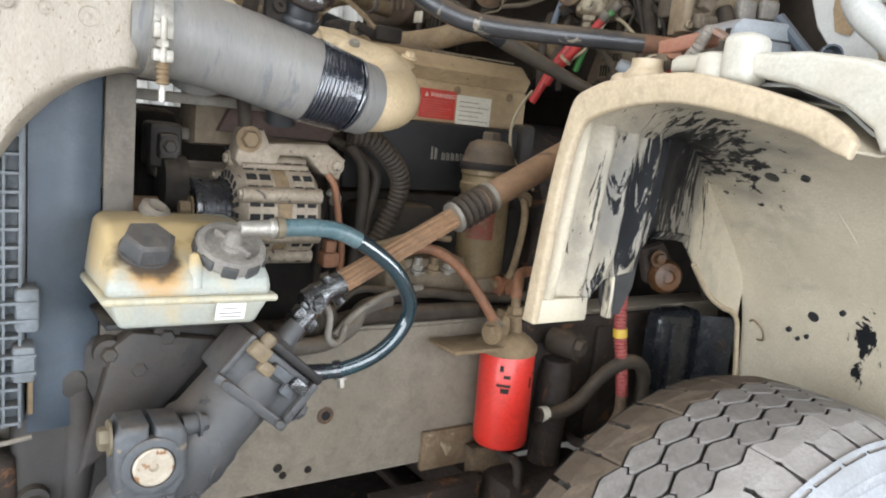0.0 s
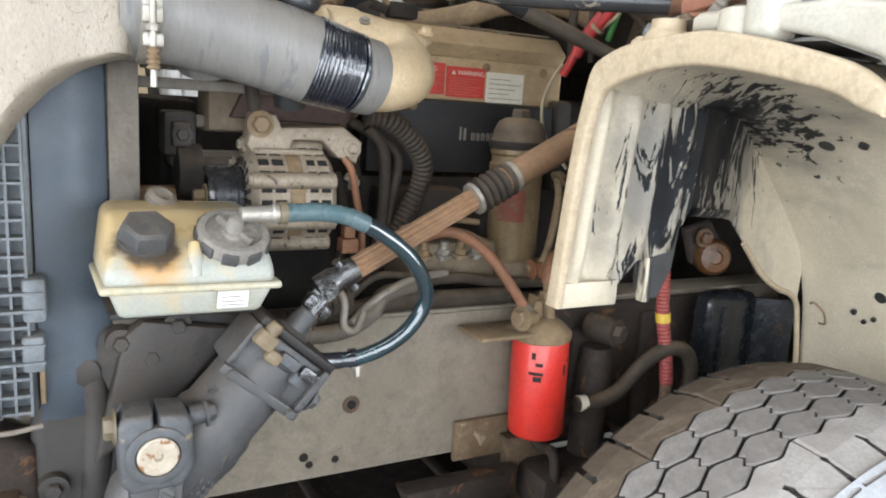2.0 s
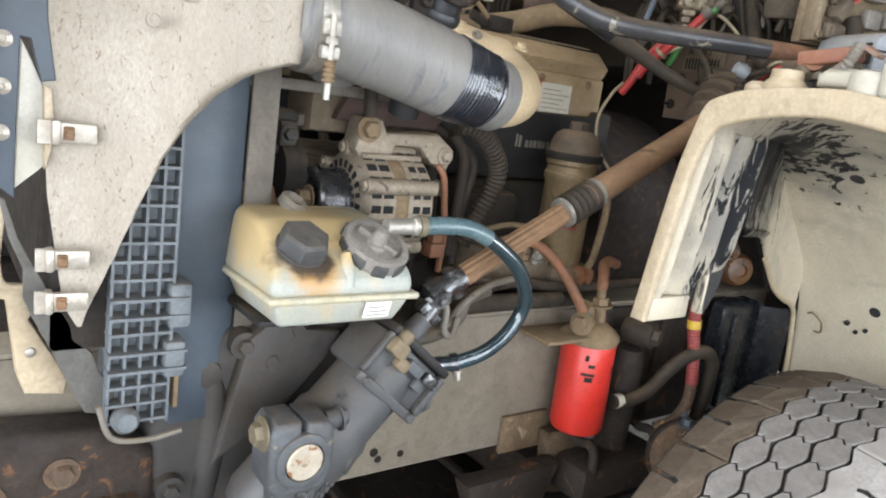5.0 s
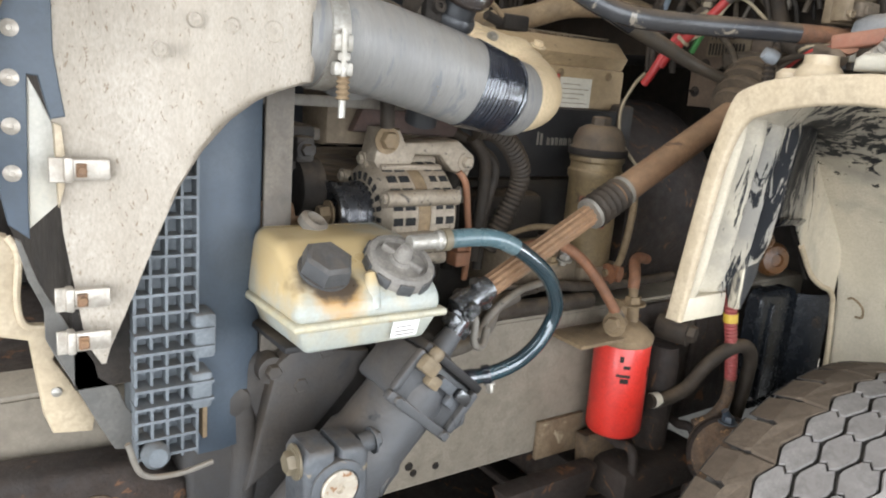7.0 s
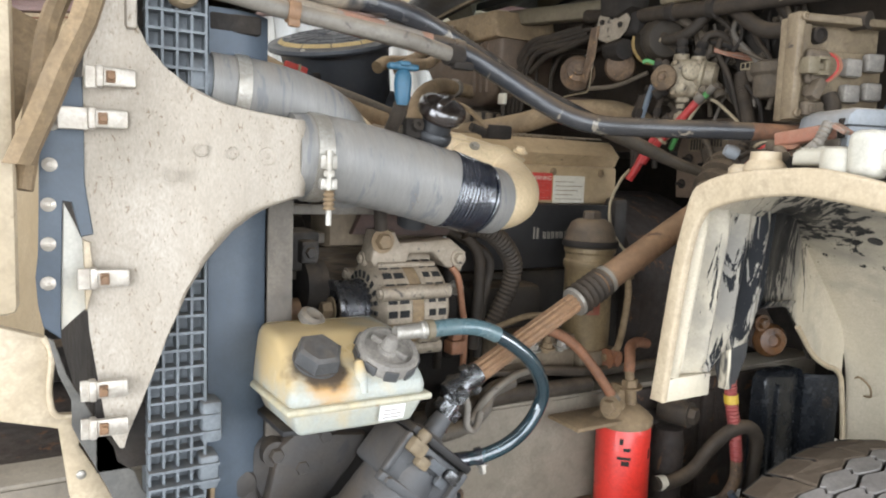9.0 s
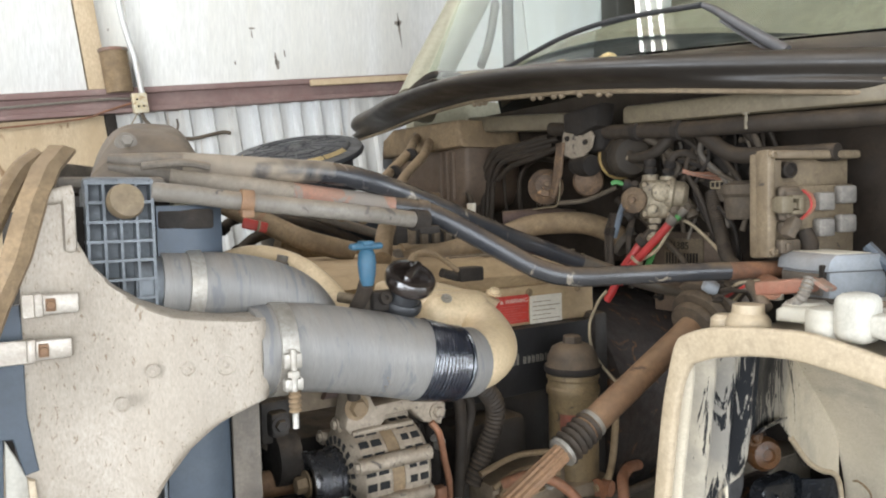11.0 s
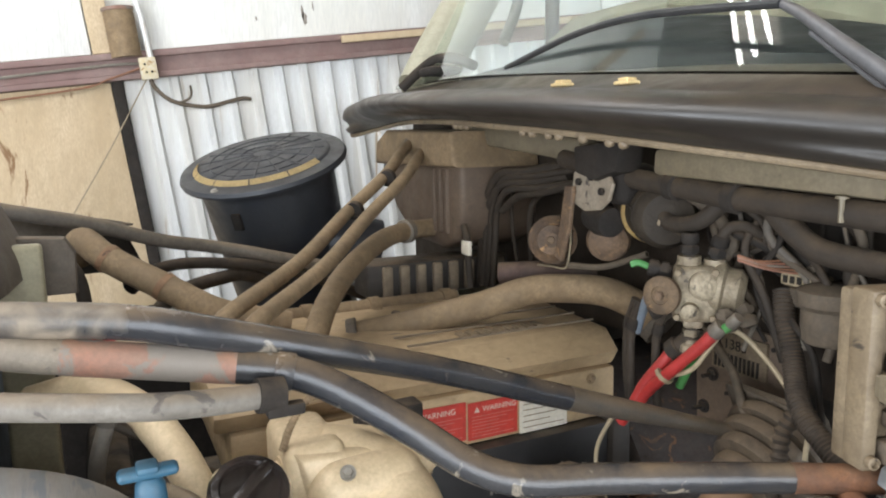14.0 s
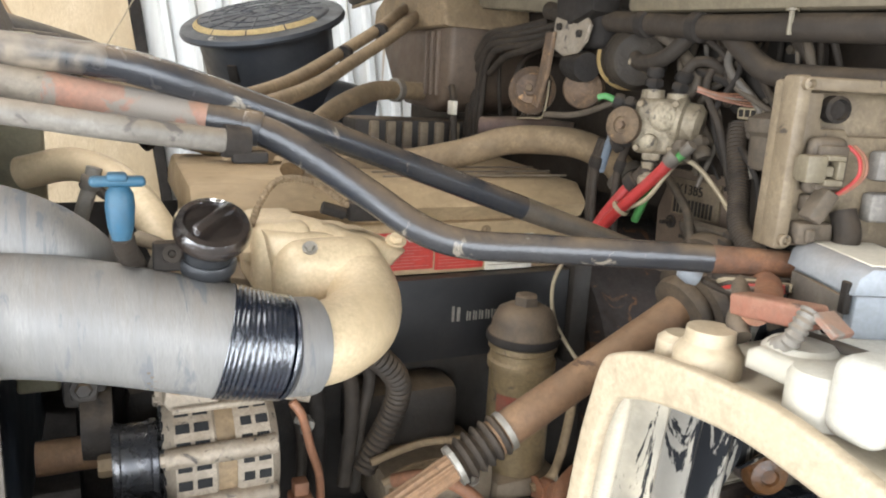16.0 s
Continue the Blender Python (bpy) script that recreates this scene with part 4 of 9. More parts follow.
part("body", lathe([(0.0, 0.0), (0.060, 0.0)] + [(0.0605 - 0.0022 * (i % 2), 0.006 + 0.0075 * i) for i in range(25)] + [(0.056, 0.188), (0.056, 0.12), (0, 0.12)], can.location, WALL.to_3x3() @ Vector((0, 0, 1)), 32), "hose_tan", can)
part("rim", lathe([(0.0602, 0.184), (0.0635, 0.187), (0.0635, 0.198), (0.0575, 0.200), (0.0575, 0.184)], can.location, WALL.to_3x3() @ Vector((0, 0, 1)), 32), "red_primer", can, "reddish rim")

# ---- truck: frame rail ----
ob = thing("frame_rail", (0.5, 1.15, 0.816), "dusty grey steel frame rail with bolt holes", "frame rail")
part("web", box((-0.5, 1.107, 0.822), (3.0, 1.115, 1.094)), "rail", ob)
part("top_flange", box((-0.5, 1.107, 1.094), (3.0, 1.19, 1.102), 0.003), "rail", ob)
part("bottom_flange", box((-0.5, 1.107, 0.814), (3.0, 1.19, 0.822), 0.003), "rail", ob)
for x, z, r in ((0.528, 0.942, 0.012), (0.445, 0.857, 0.006), (0.502, 0.844, 0.005), (0.455, 0.842, 0.005), (1.25, 0.95, 0.01), (1.42, 0.93, 0.01)):
    # Holes aren't cut through: dark discs paint the shade in them.
    part("hole", lathe([(r * 1.35, 0), (r * 1.3, 0.002), (r, 0.0022), (r, 0.0012), (0, 0.001)], (x, 1.107, z), (0, -1, 0), 18), "rust_soft" if r > 0.011 else "dark", ob, "bolt hole painted as a dark disc, with rust round its edge")
# The bore isn't cut: a near-black disc paints its shade.
part("bore_shade", lathe([(0.0085, 0.0), (0.0080, 0.0030), (0, 0.0031)], (0.5285, 1.107, 0.942), (0, -1, 0), 11), "opening_shade", ob, "near-black disc painted as shade in the bore")
ob = thing("far_frame_rail", (0.5, 1.95, 0.816), "dark dusty frame rail on the far side", "frame rail")
part("web", box((-0.5, 1.945, 0.822), (3.0, 1.953, 1.094)), "dark", ob)
part("top_flange", box((-0.5, 1.87, 1.094), (3.0, 1.953, 1.102)), "dark", ob)

# ---- charge air cooler, radiator and their hoses ----
cooler = thing("charge_air_cooler", (0.0, 1.0, 1.17), "weathered cast aluminium cooler side tank with an outlet to the rear", "cooler")
ZL = [(1.168, -0.052), (1.19, -0.064), (1.206, -0.069), (1.324, -0.086), (1.446, -0.093), (1.60, -0.093), (1.70, -0.084), (1.735, -0.068), (1.757, -0.052)]
ZR = [(1.168, -0.048), (1.19, -0.043), (1.225, -0.030), (1.312, 0.002), (1.378, 0.030), (1.418, 0.055), (1.452, 0.085), (1.476, 0.117), (1.490, 0.150), (1.497, 0.180), (1.52, 0.186), (1.58, 0.186), (1.599, 0.180), (1.603, 0.130), (1.612, 0.075), (1.630, 0.033), (1.650, 0.004), (1.676, -0.018), (1.705, -0.032), (1.757, -0.042)]
grid = []
for i in range(90):
    z = 1.169 + (1.756 - 1.169) * i / 89
    xl, xr = np.interp(z, *zip(*ZL)), np.interp(z, *zip(*ZR))
    half, mid = (xr - xl) / 2, (xr + xl) / 2
    row = []
    for k in range(33):
        u = -1 + 2 * k / 32
        x = mid + half * math.sin(u * math.pi / 2)
        rise = max(0.0, min(1.0, (x - xl) / 0.17 + 0.06))
        rise = rise * rise * (3 - 2 * rise)
        d = min(xr - x, 0.034) / 0.034
        d = min(d, max(0.02, min(1.0, (z - 1.168) / 0.02, (1.757 - z) / 0.02)))
        row.append((x, 1.008 - 0.070 * min(rise, math.sqrt(max(0.0, 1 - (1 - d) ** 2))), z))
    grid.append(row)
part("side_tank", rsheet(grid, 0.004), "tank", cooler)
part("outlet_neck", lathe([(0.040, -0.09), (0.050, -0.03), (0.052, 0.0), (0.052, 0.035), (0.05, 0.036)], (0.152, 0.994, 1.551), (1, 0, -0.05)), "tank", cooler)
part("corner_lug", join(box((-0.047, 0.962, 1.69), (-0.034, 0.978, 1.757), 0.005), tube([(-0.062, 0.972, 1.75), (-0.035, 0.972, 1.755)], 0.009, 10)), "tank", cooler)
part("core", box((-0.08, 1.01, 1.14), (-0.02, 1.95, 1.74)), "dark", cooler, "dark finned cooler core")
for t, z, r in ((0.070, 1.551, 0.009), (0.033, 1.553, 0.008), (0.114, 1.549, 0.014), (-0.001, 1.521, 0.008)):
    part("cast_mark", lathe([(r, -0.006), (r, 0.0014), (r * 0.82, 0.0018), (r * 0.74, 0.0002), (0.3 * r, 0.0004), (0.2 * r, 0.0016), (0, 0.0018)], (t, 0.9385 + 0.001 * (t < 0.05), z), (0, -1, 0), 18), "tank", cooler)
for x, z, lug in ((-0.073, 1.585, 0.030), (-0.073, 1.395, 0.012), (-0.076, 1.257, 0.008), (-0.076, 1.209, 0.008), (-0.064, 1.634, 0.010)):
    c = part("clip", join(box((x - 0.008, 0.977, z - 0.011), (x + 0.030, 0.986, z + 0.011), 0.003), box((x - 0.014, 0.974, z - 0.013), (x - 0.005, 0.992, z + 0.013), 0.003), box((x - 0.015 - lug, 0.983, z - 0.014), (x - 0.006, 0.988, z + 0.012), 0.001, 1)), "rivet", cooler, "bright metal clip")
    part("bolt", join(box((x - 0.003, 0.972, z - 0.007), (x + 0.007, 0.978, z + 0.007), 0.001, 1), hexbolt((x + 0.002, 0.972, z), (0, -1, 0), 0.005, 0.004, False)), "shaft", c)

plate = thing("baffle_plate", (-0.11, 0.95, 1.3), "dark blue-grey rubber air baffle with bright rivets", "baffle")
part("sheet", prism([(-0.118, 1.629), (-0.127, 1.604), (-0.133, 1.582), (-0.137, 1.535), (-0.138, 1.479), (-0.140, 1.421), (-0.143, 1.395), (-0.141, 1.362), (-0.136, 1.335), (-0.117, 1.319), (-0.117, 1.351), (-0.115, 1.421), (-0.113, 1.486), (-0.104, 1.485), (-0.099, 1.463), (-0.094, 1.443), (-0.080, 1.446), (-0.084, 1.473), (-0.089, 1.510), (-0.089, 1.556), (-0.089, 1.590), (-0.090, 1.634)], 0.006, xz(1.003), 0.0012, 1), "shroud", plate)
part("lower_lip", prism([(-0.131, 1.320), (-0.125, 1.316), (-0.112, 1.273), (-0.080, 1.208), (-0.059, 1.172), (-0.055, 1.152), (-0.035, 1.134), (-0.026, 1.108), (-0.009, 1.082), (-0.004, 1.049), (-0.040, 1.057), (-0.056, 1.090), (-0.080, 1.145), (-0.099, 1.185), (-0.107, 1.205), (-0.107, 1.239), (-0.121, 1.274)], 0.005, xz(1.010), 0.001, 1), "seal", plate, "torn grey rubber lip")
for x, z in ((-0.123, 1.577), (-0.126, 1.529), (-0.128, 1.482), (-0.129, 1.435), (-0.130, 1.388)):
    part("rivet", lathe([(0.0085, 0), (0.0085, 0.002), (0.0045, 0.004), (0.0025, 0.0045), (0.002, 0.003), (0, 0.003)], (x, 1.003, z), (0, -1, 0), 16), "rivet", plate, "bright rivet with washer")

bs = thing("bumper_support", (-0.13, 0.95, 1.12), "cream plastic grille support beside the cooler", "support")
part("panel", prism([(-0.184, 1.333), (-0.136, 1.316), (-0.127, 1.294), (-0.130, 1.240), (-0.122, 1.213), (-0.090, 1.210), (-0.090, 1.190), (-0.097, 1.170), (-0.055, 1.094), (-0.059, 1.072), (-0.101, 1.078), (-0.110, 1.104), (-0.121, 1.195), (-0.186, 1.214)], 0.02, xz(1.035), 0.005), "liner", bs)
part("edge_bead", tube([(-0.136, 1.034, 1.316), (-0.127, 1.034, 1.294), (-0.130, 1.034, 1.241), (-0.122, 1.034, 1.214), (-0.090, 1.034, 1.210)], 0.004, 8), "liner", bs)
part("lower_rivet", lathe([(0.006, 0), (0.006, 0.002), (0.003, 0.004), (0, 0.004)], (-0.096, 1.035, 1.131), (0, -1, 0), 12), "bare", bs)
single("grille_panel", box((-0.24, 0.95, 1.36), (-0.160, 0.98, 1.85), 0.012), "liner", "cream plastic grille panel ahead of the cooler", "panel")
wedge = thing("wedge_panel", (-0.10, 1.01, 1.40), "white plastic wedge with a tan brace behind the baffle", "panel")
part("sheet", prism([(-0.112, 1.484), (-0.101, 1.462), (-0.092, 1.439), (-0.081, 1.433), (-0.084, 1.359), (-0.117, 1.328)], 0.005, xz(1.0095), 0.001, 1), "white_tank", wedge)
part("brace", prism([(-0.092, 1.440), (-0.085, 1.437), (-0.082, 1.404), (-0.084, 1.373), (-0.090, 1.352), (-0.091, 1.392)], 0.012, xz(0.997), 0.002), "liner", wedge, "tan pressed brace")

rad = thing("radiator", (0.02, 1.4, 1.03), "radiator with a ribbed grey plastic end tank", "radiator")
part("core", box((0.0, 1.06, 1.06), (0.06, 1.95, 1.76)), "dark", rad, "dark finned radiator core")
part("end_tank", box((-0.02, 1.012, 1.035), (0.058, 1.06, 1.775), 0.006), "grid", rad)
for i in range(33):
    z = 1.045 + i * 0.0225
    d = 0.018 if (1.17 < z < 1.215 or 1.10 < z < 1.14) else 0.0
    part("rib", box((-0.022, 0.990 - d * 0.5, z), (0.05 + d, 1.014, z + 0.0035)), "grid", rad)
for i in range(5):
    part("upright_rib", box((-0.021 + i * 0.0175, 0.992, 1.04), (-0.0178 + i * 0.0175, 1.0135, 1.77)), "grid", rad)
part("bulge", box((0.045, 0.985, 1.165), (0.072, 1.05, 1.222), 0.006), "grid", rad)
part("bulge", box((0.042, 0.985, 1.10), (0.068, 1.05, 1.148), 0.006), "grid", rad)
part("drain_plug", lathe([(0.0, 0.0), (0.014, 0.0), (0.016, 0.004), (0.016, 0.02), (0.011, 0.028), (0, 0.028)], (0.0, 1.0, 1.05), (0, -1, 0.15)), "grid", rad)
part("filler", lathe([(0.019, 0.0), (0.021, 0.01), (0.019, 0.016), (0, 0.018)], (0.018, 0.992, 1.743), (0.2, -1, 0.25)), "sandy", rad, "pale round plug")
HUMP = spline([(0.040, 0, 1.775), (0.050, 0, 1.815), (0.062, 0, 1.848), (0.078, 0, 1.874), (0.098, 0, 1.884), (0.128, 0, 1.8855), (0.156, 0, 1.883), (0.170, 0, 1.866), (0.182, 0, 1.838), (0.196, 0, 1.80), (0.200, 0, 1.772)], 3)
part("top_cover", rsheet([[(p.x - dx, y, 1.77 + (p.z - 1.77) * h) for p in HUMP] for y, h, dx in ((1.095, 0.04, 0.045), (1.105, 0.36, 0.045), (1.130, 0.58, 0.040), (1.20, 0.76, 0.028), (1.30, 0.90, 0.012), (1.40, 0.98, 0.003), (1.45, 1.0, 0.0), (1.49, 0.98, 0.0), (1.53, 0.70, 0.0), (1.55, 0.05, 0.0))], 0.004), "hump_brown", rad, "dusty brown moulded top cover")
part("cover_flange", box((-0.045, 1.03, 1.762), (0.075, 1.18, 1.776), 0.006), "tube_dusty", rad)
part("mount_bolt", join(hexbolt((0.046, 1.118, 1.826), (0, -1, 0.25), 0.008), lathe([(0.014, -0.004), (0.014, 0.002), (0.011, 0.003), (0, 0.003)], (0.046, 1.120, 1.826), (0, -1, 0.25), 18)), "tube_grey", rad)
part("cover_step", prism([(0.186, 1.74), (0.186, 1.821), (0.245, 1.817), (0.257, 1.796), (0.256, 1.74)], 0.03, xz(1.44), 0.005), "hump_brown", rad)
part("top_arm", tube([(0.05, 1.05, 1.79), (0.10, 1.05, 1.795), (0.135, 1.05, 1.79)], 0.005, 8), "tube_dusty", rad)
part("lower_rim", tube([(-0.035, 0.965, 1.085), (-0.02, 0.96, 1.045), (0.02, 0.962, 1.035), (0.062, 0.968, 1.037)], 0.0035, 8), "tube_grey", rad)
part("side_trim", box((0.060, 1.002, 1.052), (0.066, 1.03, 1.10), 0.001), "hose_tan", rad)

shroud = thing("fan_shroud", (0.12, 1.3, 1.05), "blue-black plastic fan shroud behind the radiator", "fan shroud")
rows = []
for x, b in ((0.06, 0.0), (0.09, 0.0), (0.12, 0.008), (0.145, 0.03)):
    rows.append([(x, 1.025 + b, z) for z in (1.02, 1.2, 1.35, 1.5, 1.74)])
part("side", rsheet(rows, 0.004), "shroud", shroud)
part("back", box((0.142, 1.055, 1.02), (0.148, 1.95, 1.74)), "shroud", shroud)
part("edge_strip", box((0.149, 1.045, 1.08), (0.187, 1.052, 1.52), 0.002), "tube_dusty", shroud, "olive-brown edge strip")
part("top_bar", box((0.06, 1.02, 1.71), (0.13, 1.9, 1.735), 0.004), "dark", shroud)
part("side_column", box((0.162, 1.395, 1.30), (0.220, 1.425, 1.815), 0.006, 3), "olive", shroud, "smooth olive-grey upright")
TOPLINE = spline([(-0.0, 1.589, 1.832), (0.097, 1.674, 1.827), (0.187, 1.76, 1.817), (0.269, 1.846, 1.805), (0.336, 1.919, 1.783)], 5)
part("top_lip", rsheet([[p + Vector((d * 0.6, d, dz)) for p in TOPLINE] for d, dz in ((0.03, -0.002), (0.0, 0.0), (-0.012, -0.008), (-0.014, -0.034))], 0.005), "tube_dusty", shroud, "dusty brown upper lip")
part("upper_ring", rsheet([[p + Vector((0.004 + 0.02 * k, -0.004 + 0.01 * k, -0.03 - 0.05 * k)) for p in TOPLINE] for k in (0, 0.5, 1.0, 1.5)], 0.004), "dark", shroud, "dark ring below the lip")

flap = thing("hood_seal_bracket", (-0.1, 1.2, 1.6), "dusty brown bent bracket and seal above the radiator", "bracket")
part("arm", tube([(-0.155, 0.98, 1.50), (-0.135, 1.0, 1.62), (-0.12, 1.02, 1.70), (-0.085, 1.03, 1.775), (-0.06, 1.04, 1.80)], 0.012, 8), "hose_tan", flap)
part("plate", prism([(-0.24, 1.56), (-0.18, 1.53), (-0.15, 1.60), (-0.13, 1.70), (-0.17, 1.72), (-0.22, 1.66)], 0.01, xz(1.06), 0.002), "hose_tan", flap)
part("block", box((-0.25, 1.10, 1.68), (-0.16, 1.2, 1.74), 0.02, 3), "tube_dusty", flap)
part("seal_strip", rsheet([[(x + dx, y + dy, z) for x, y, z in ((-0.15, 0.925, 1.53), (-0.125, 0.925, 1.59), (-0.107, 0.928, 1.638), (-0.085, 0.932, 1.687), (-0.067, 0.95, 1.744), (-0.05, 0.98, 1.782), (-0.031, 1.0, 1.806))] for dx, dy in ((-0.022, -0.004), (-0.010, -0.008), (0.0, 0.0), (0.004, 0.03))], 0.004), "hose_tan", flap, "curved tan rubber seal strip")

# charge air hose
hose = thing("charge_air_hose", (0.3, 0.96, 1.45), "thick grey rubber charge air hose with an oily black end", "hose")
HOSE = [(0.160, 0.994, 1.551), (0.22, 0.993, 1.550), (0.295, 0.987, 1.537), (0.355, 0.981, 1.523), (0.402, 0.977, 1.511)]
part("body", tube(HOSE, 0.0585, 32), "grey_hose", hose)
part("oily_end", sweep(spline([(0.397, 0.9774, 1.5125), (0.424, 0.975, 1.506), (0.453, 0.975, 1.500)], 26), lambda u: 0.0595 - 0.004 * u + 0.0007 * math.sin(75 * u) * min(1.0, 2.2 * (1 - u)), 36), "black_gloss", hose, "oil-wet ridged black rubber end")
for x, zz in ((0.450, 1.5005), (0.457, 1.4993)):
    part("end_band", lathe([(0.0545, -0.0025), (0.0560, -0.001), (0.0560, 0.001), (0.0545, 0.0025)], (x, 0.975, zz), (1, 0.08, -0.2), 32), "black_gloss", hose)
for k in range(14):
    a = radians(205 + 5 * (k % 7))
    d = 0.325 + 0.012 * (k // 7) + 0.003 * (k % 3)
    c = Vector((d, 0.9845, 1.5300 - (d - 0.325) * 0.24))
    part("print_bar", box((-0.0015, -0.0008, -0.0022), (0.0015, 0.0008, 0.0022), 0, 1, Matrix.Translation(c + Vector((0, 0.0588 * math.cos(a), 0.0588 * math.sin(a)))) @ Matrix.Rotation(a + math.pi / 2, 4, "X")), "tube_grey", hose)

clamp = thing("hose_clamp", (0.187, 0.994, 1.49), "bright steel T-bolt clamp round the grey hose", "hose clamp")
part("band", lathe([(0.0595, -0.011), (0.0615, -0.011), (0.0615, 0.011), (0.0595, 0.011)], (0.193, 0.994, 1.5505), (1, 0, -0.06), 36), "bare", clamp)
part("saddle", box((0.181, 0.926, 1.535), (0.205, 0.937, 1.555), 0.003), "bare", clamp)
part("saddle", box((0.181, 0.924, 1.508), (0.205, 0.937, 1.524), 0.003), "bare", clamp)
part("bolt", tube([(0.193, 0.926, 1.56), (0.193, 0.926, 1.462)], 0.004, 10), "bare", clamp)
part("spring", ribbed([(0.193, 0.926, 1.508), (0.193, 0.926, 1.482)], 0.0085, 0.003, 0.006), "hose_tan", clamp, "rusty clamp spring")
part("nut", hexbolt((0.193, 0.926, 1.526), (0, 0, 1), 0.008, 0.008, False), "bare", clamp)

up = thing("radiator_hose", (0.2, 1.06, 1.6), "grey dusty upper radiator hose bending down", "hose")
part("body", tube([(0.060, 1.034, 1.640), (0.14, 1.034, 1.634), (0.195, 1.036, 1.622), (0.240, 1.042, 1.600), (0.272, 1.062, 1.562), (0.286, 1.10, 1.50)], 0.0445, 28), "grey_hose", up)
part("stub", tube([(0.03, 1.036, 1.642), (0.08, 1.035, 1.640)], 0.040, 24), "grid", up)
part("clamp_band", lathe([(0.0455, -0.009), (0.0472, -0.009), (0.0472, 0.009), (0.0455, 0.009)], (0.100, 1.034, 1.6375), (1, 0, -0.07), 32), "bare", up, "bright clamp band")
tg = part("tag", box((0.094, 1.030, 1.683), (0.116, 1.032, 1.709)), "label_paper", up, "small paper tag")
part("tag_panel", box((0.097, 1.0292, 1.694), (0.113, 1.0302, 1.706)), "label_red", tg)

# elbow to the inlet manifold
elbow = thing("inlet_elbow", (0.55, 1.1, 1.45), "sand-coloured cast aluminium inlet elbow", "elbow")
part("collar", sweep(spline([(0.456, 0.975, 1.4995), (0.489, 0.982, 1.495)], 4), 0.0530, 32), "grey_hose", elbow, "grey hose collar")
part("body", sweep(spline([(0.482, 0.981, 1.496), (0.518, 0.992, 1.495), (0.556, 1.018, 1.503), (0.573, 1.06, 1.520), (0.566, 1.10, 1.538), (0.543, 1.13, 1.548), (0.50, 1.15, 1.556)], 8), lambda u: 0.0475 - 0.004 * math.sin(math.pi * u) + 0.006 * u, 32), "beige_cast", elbow)
part("flange", box((0.452, 1.10, 1.515), (0.522, 1.22, 1.605), 0.014, 3), "beige_cast", elbow)
part("plenum", box((0.472, 1.055, 1.50), (0.608, 1.23, 1.588), 0.034, 5), "beige_cast", elbow)
part("plenum_bolt", hexbolt((0.51, 1.068, 1.582), (-0.2, -0.6, 0.7), 0.006, 0.006), "bare", elbow, "bright bolt head")
part("top_web", prism([(0.46, 1.60), (0.60, 1.585), (0.645, 1.565), (0.62, 1.54), (0.47, 1.55)], 0.10, xz(1.09), 0.015, 3), "beige_cast", elbow)
part("boss", lathe([(0.013, 0), (0.013, 0.012), (0.011, 0.014), (0.006, 0.014), (0.005, 0.006), (0, 0.006)], (0.498, 1.107, 1.574), (0, -1, 0.2), 18), "bare", elbow, "bright threaded boss")
part("plug", join(hexbolt((0.455, 1.135, 1.567), (-1, -0.1, 0), 0.014, 0.014), lathe([(0.019, 0), (0.019, 0.006), (0, 0.006)], (0.456, 1.135, 1.567), (-1, -0.1, 0), 18)), "beige_cast", elbow)
part("bolt", hexbolt((0.63, 1.10, 1.578), (0, -0.4, 1), 0.009, 0.009), "beige_cast", elbow)
part("sensor", join(box((0.575, 1.12, 1.60), (0.625, 1.15, 1.625), 0.004), lathe([(0.008, 0), (0.008, 0.03), (0, 0.03)], (0.57, 1.13, 1.61), (-1, 0, 0.3), 12)), "dark", elbow, "dark plastic sensor")
part("sensor_wire", ribbed([(0.452, 1.12, 1.60), (0.462, 1.115, 1.63), (0.485, 1.118, 1.655), (0.53, 1.13, 1.65), (0.575, 1.13, 1.62)], 0.005, 0.0012, 0.005, 8), "hose_tan", elbow)

# ---- power steering ----
res = thing("steering_fluid_reservoir", (0.235, 0.975, 1.19), "yellowed translucent plastic reservoir with two black caps", "reservoir")


def rounded_block(lo, hi, top_in, bevel, seg=3):
    bm = box(lo, hi)
    mx, my = (lo[0] + hi[0]) / 2, (lo[1] + hi[1]) / 2
    for v in bm.verts:
        k = top_in if v.co.z > (lo[2] + hi[2]) / 2 else 1.0
        v.co.x, v.co.y = mx + (v.co.x - mx) * k, my + (v.co.y - my) * k
    bmesh.ops.bevel(bm, geom=bm.edges[:], offset=bevel, segments=seg, affect="EDGES", profile=0.5)
    return bm


# the reservoir stands askew: u along its front, v to the back, w up
RU = Vector((1.0, 0.035, -0.020)).normalized()
RV = Vector((-0.035, 1.0, 0.0)).normalized()
RES = Matrix.Translation((0.130, 0.887, 1.226)) @ Matrix((RU, RV, RU.cross(RV))).transposed().to_4x4()
CAP = Vector((0.03, -0.50, 0.866))


def res_local(bm):
    bmesh.ops.transform(bm, matrix=RES, verts=bm.verts[:])
    return bm


def res_axis(v):
    return RES.to_3x3() @ Vector(v)


bm = prism([(0.0, 0.0), (0.0, 0.022), (0.010, 0.036), (0.050, 0.060), (0.080, 0.083), (0.152, 0.087), (0.162, 0.078), (0.162, 0.0)], 0.206, Matrix(((0, 0, 1, 0), (1, 0, 0, 0), (0, 1, 0, 0), (0, 0, 0, 1))))
for v in bm.verts:
    k = 1 - 0.10 * v.co.z / 0.089
    v.co.x = 0.103 + (v.co.x - 0.103) * k
bmesh.ops.bevel(bm, geom=bm.edges[:], offset=0.013, segments=4, affect="EDGES", profile=0.5)
part("upper_half", res_local(bm), "reservoir", res, "stained yellowed upper half")
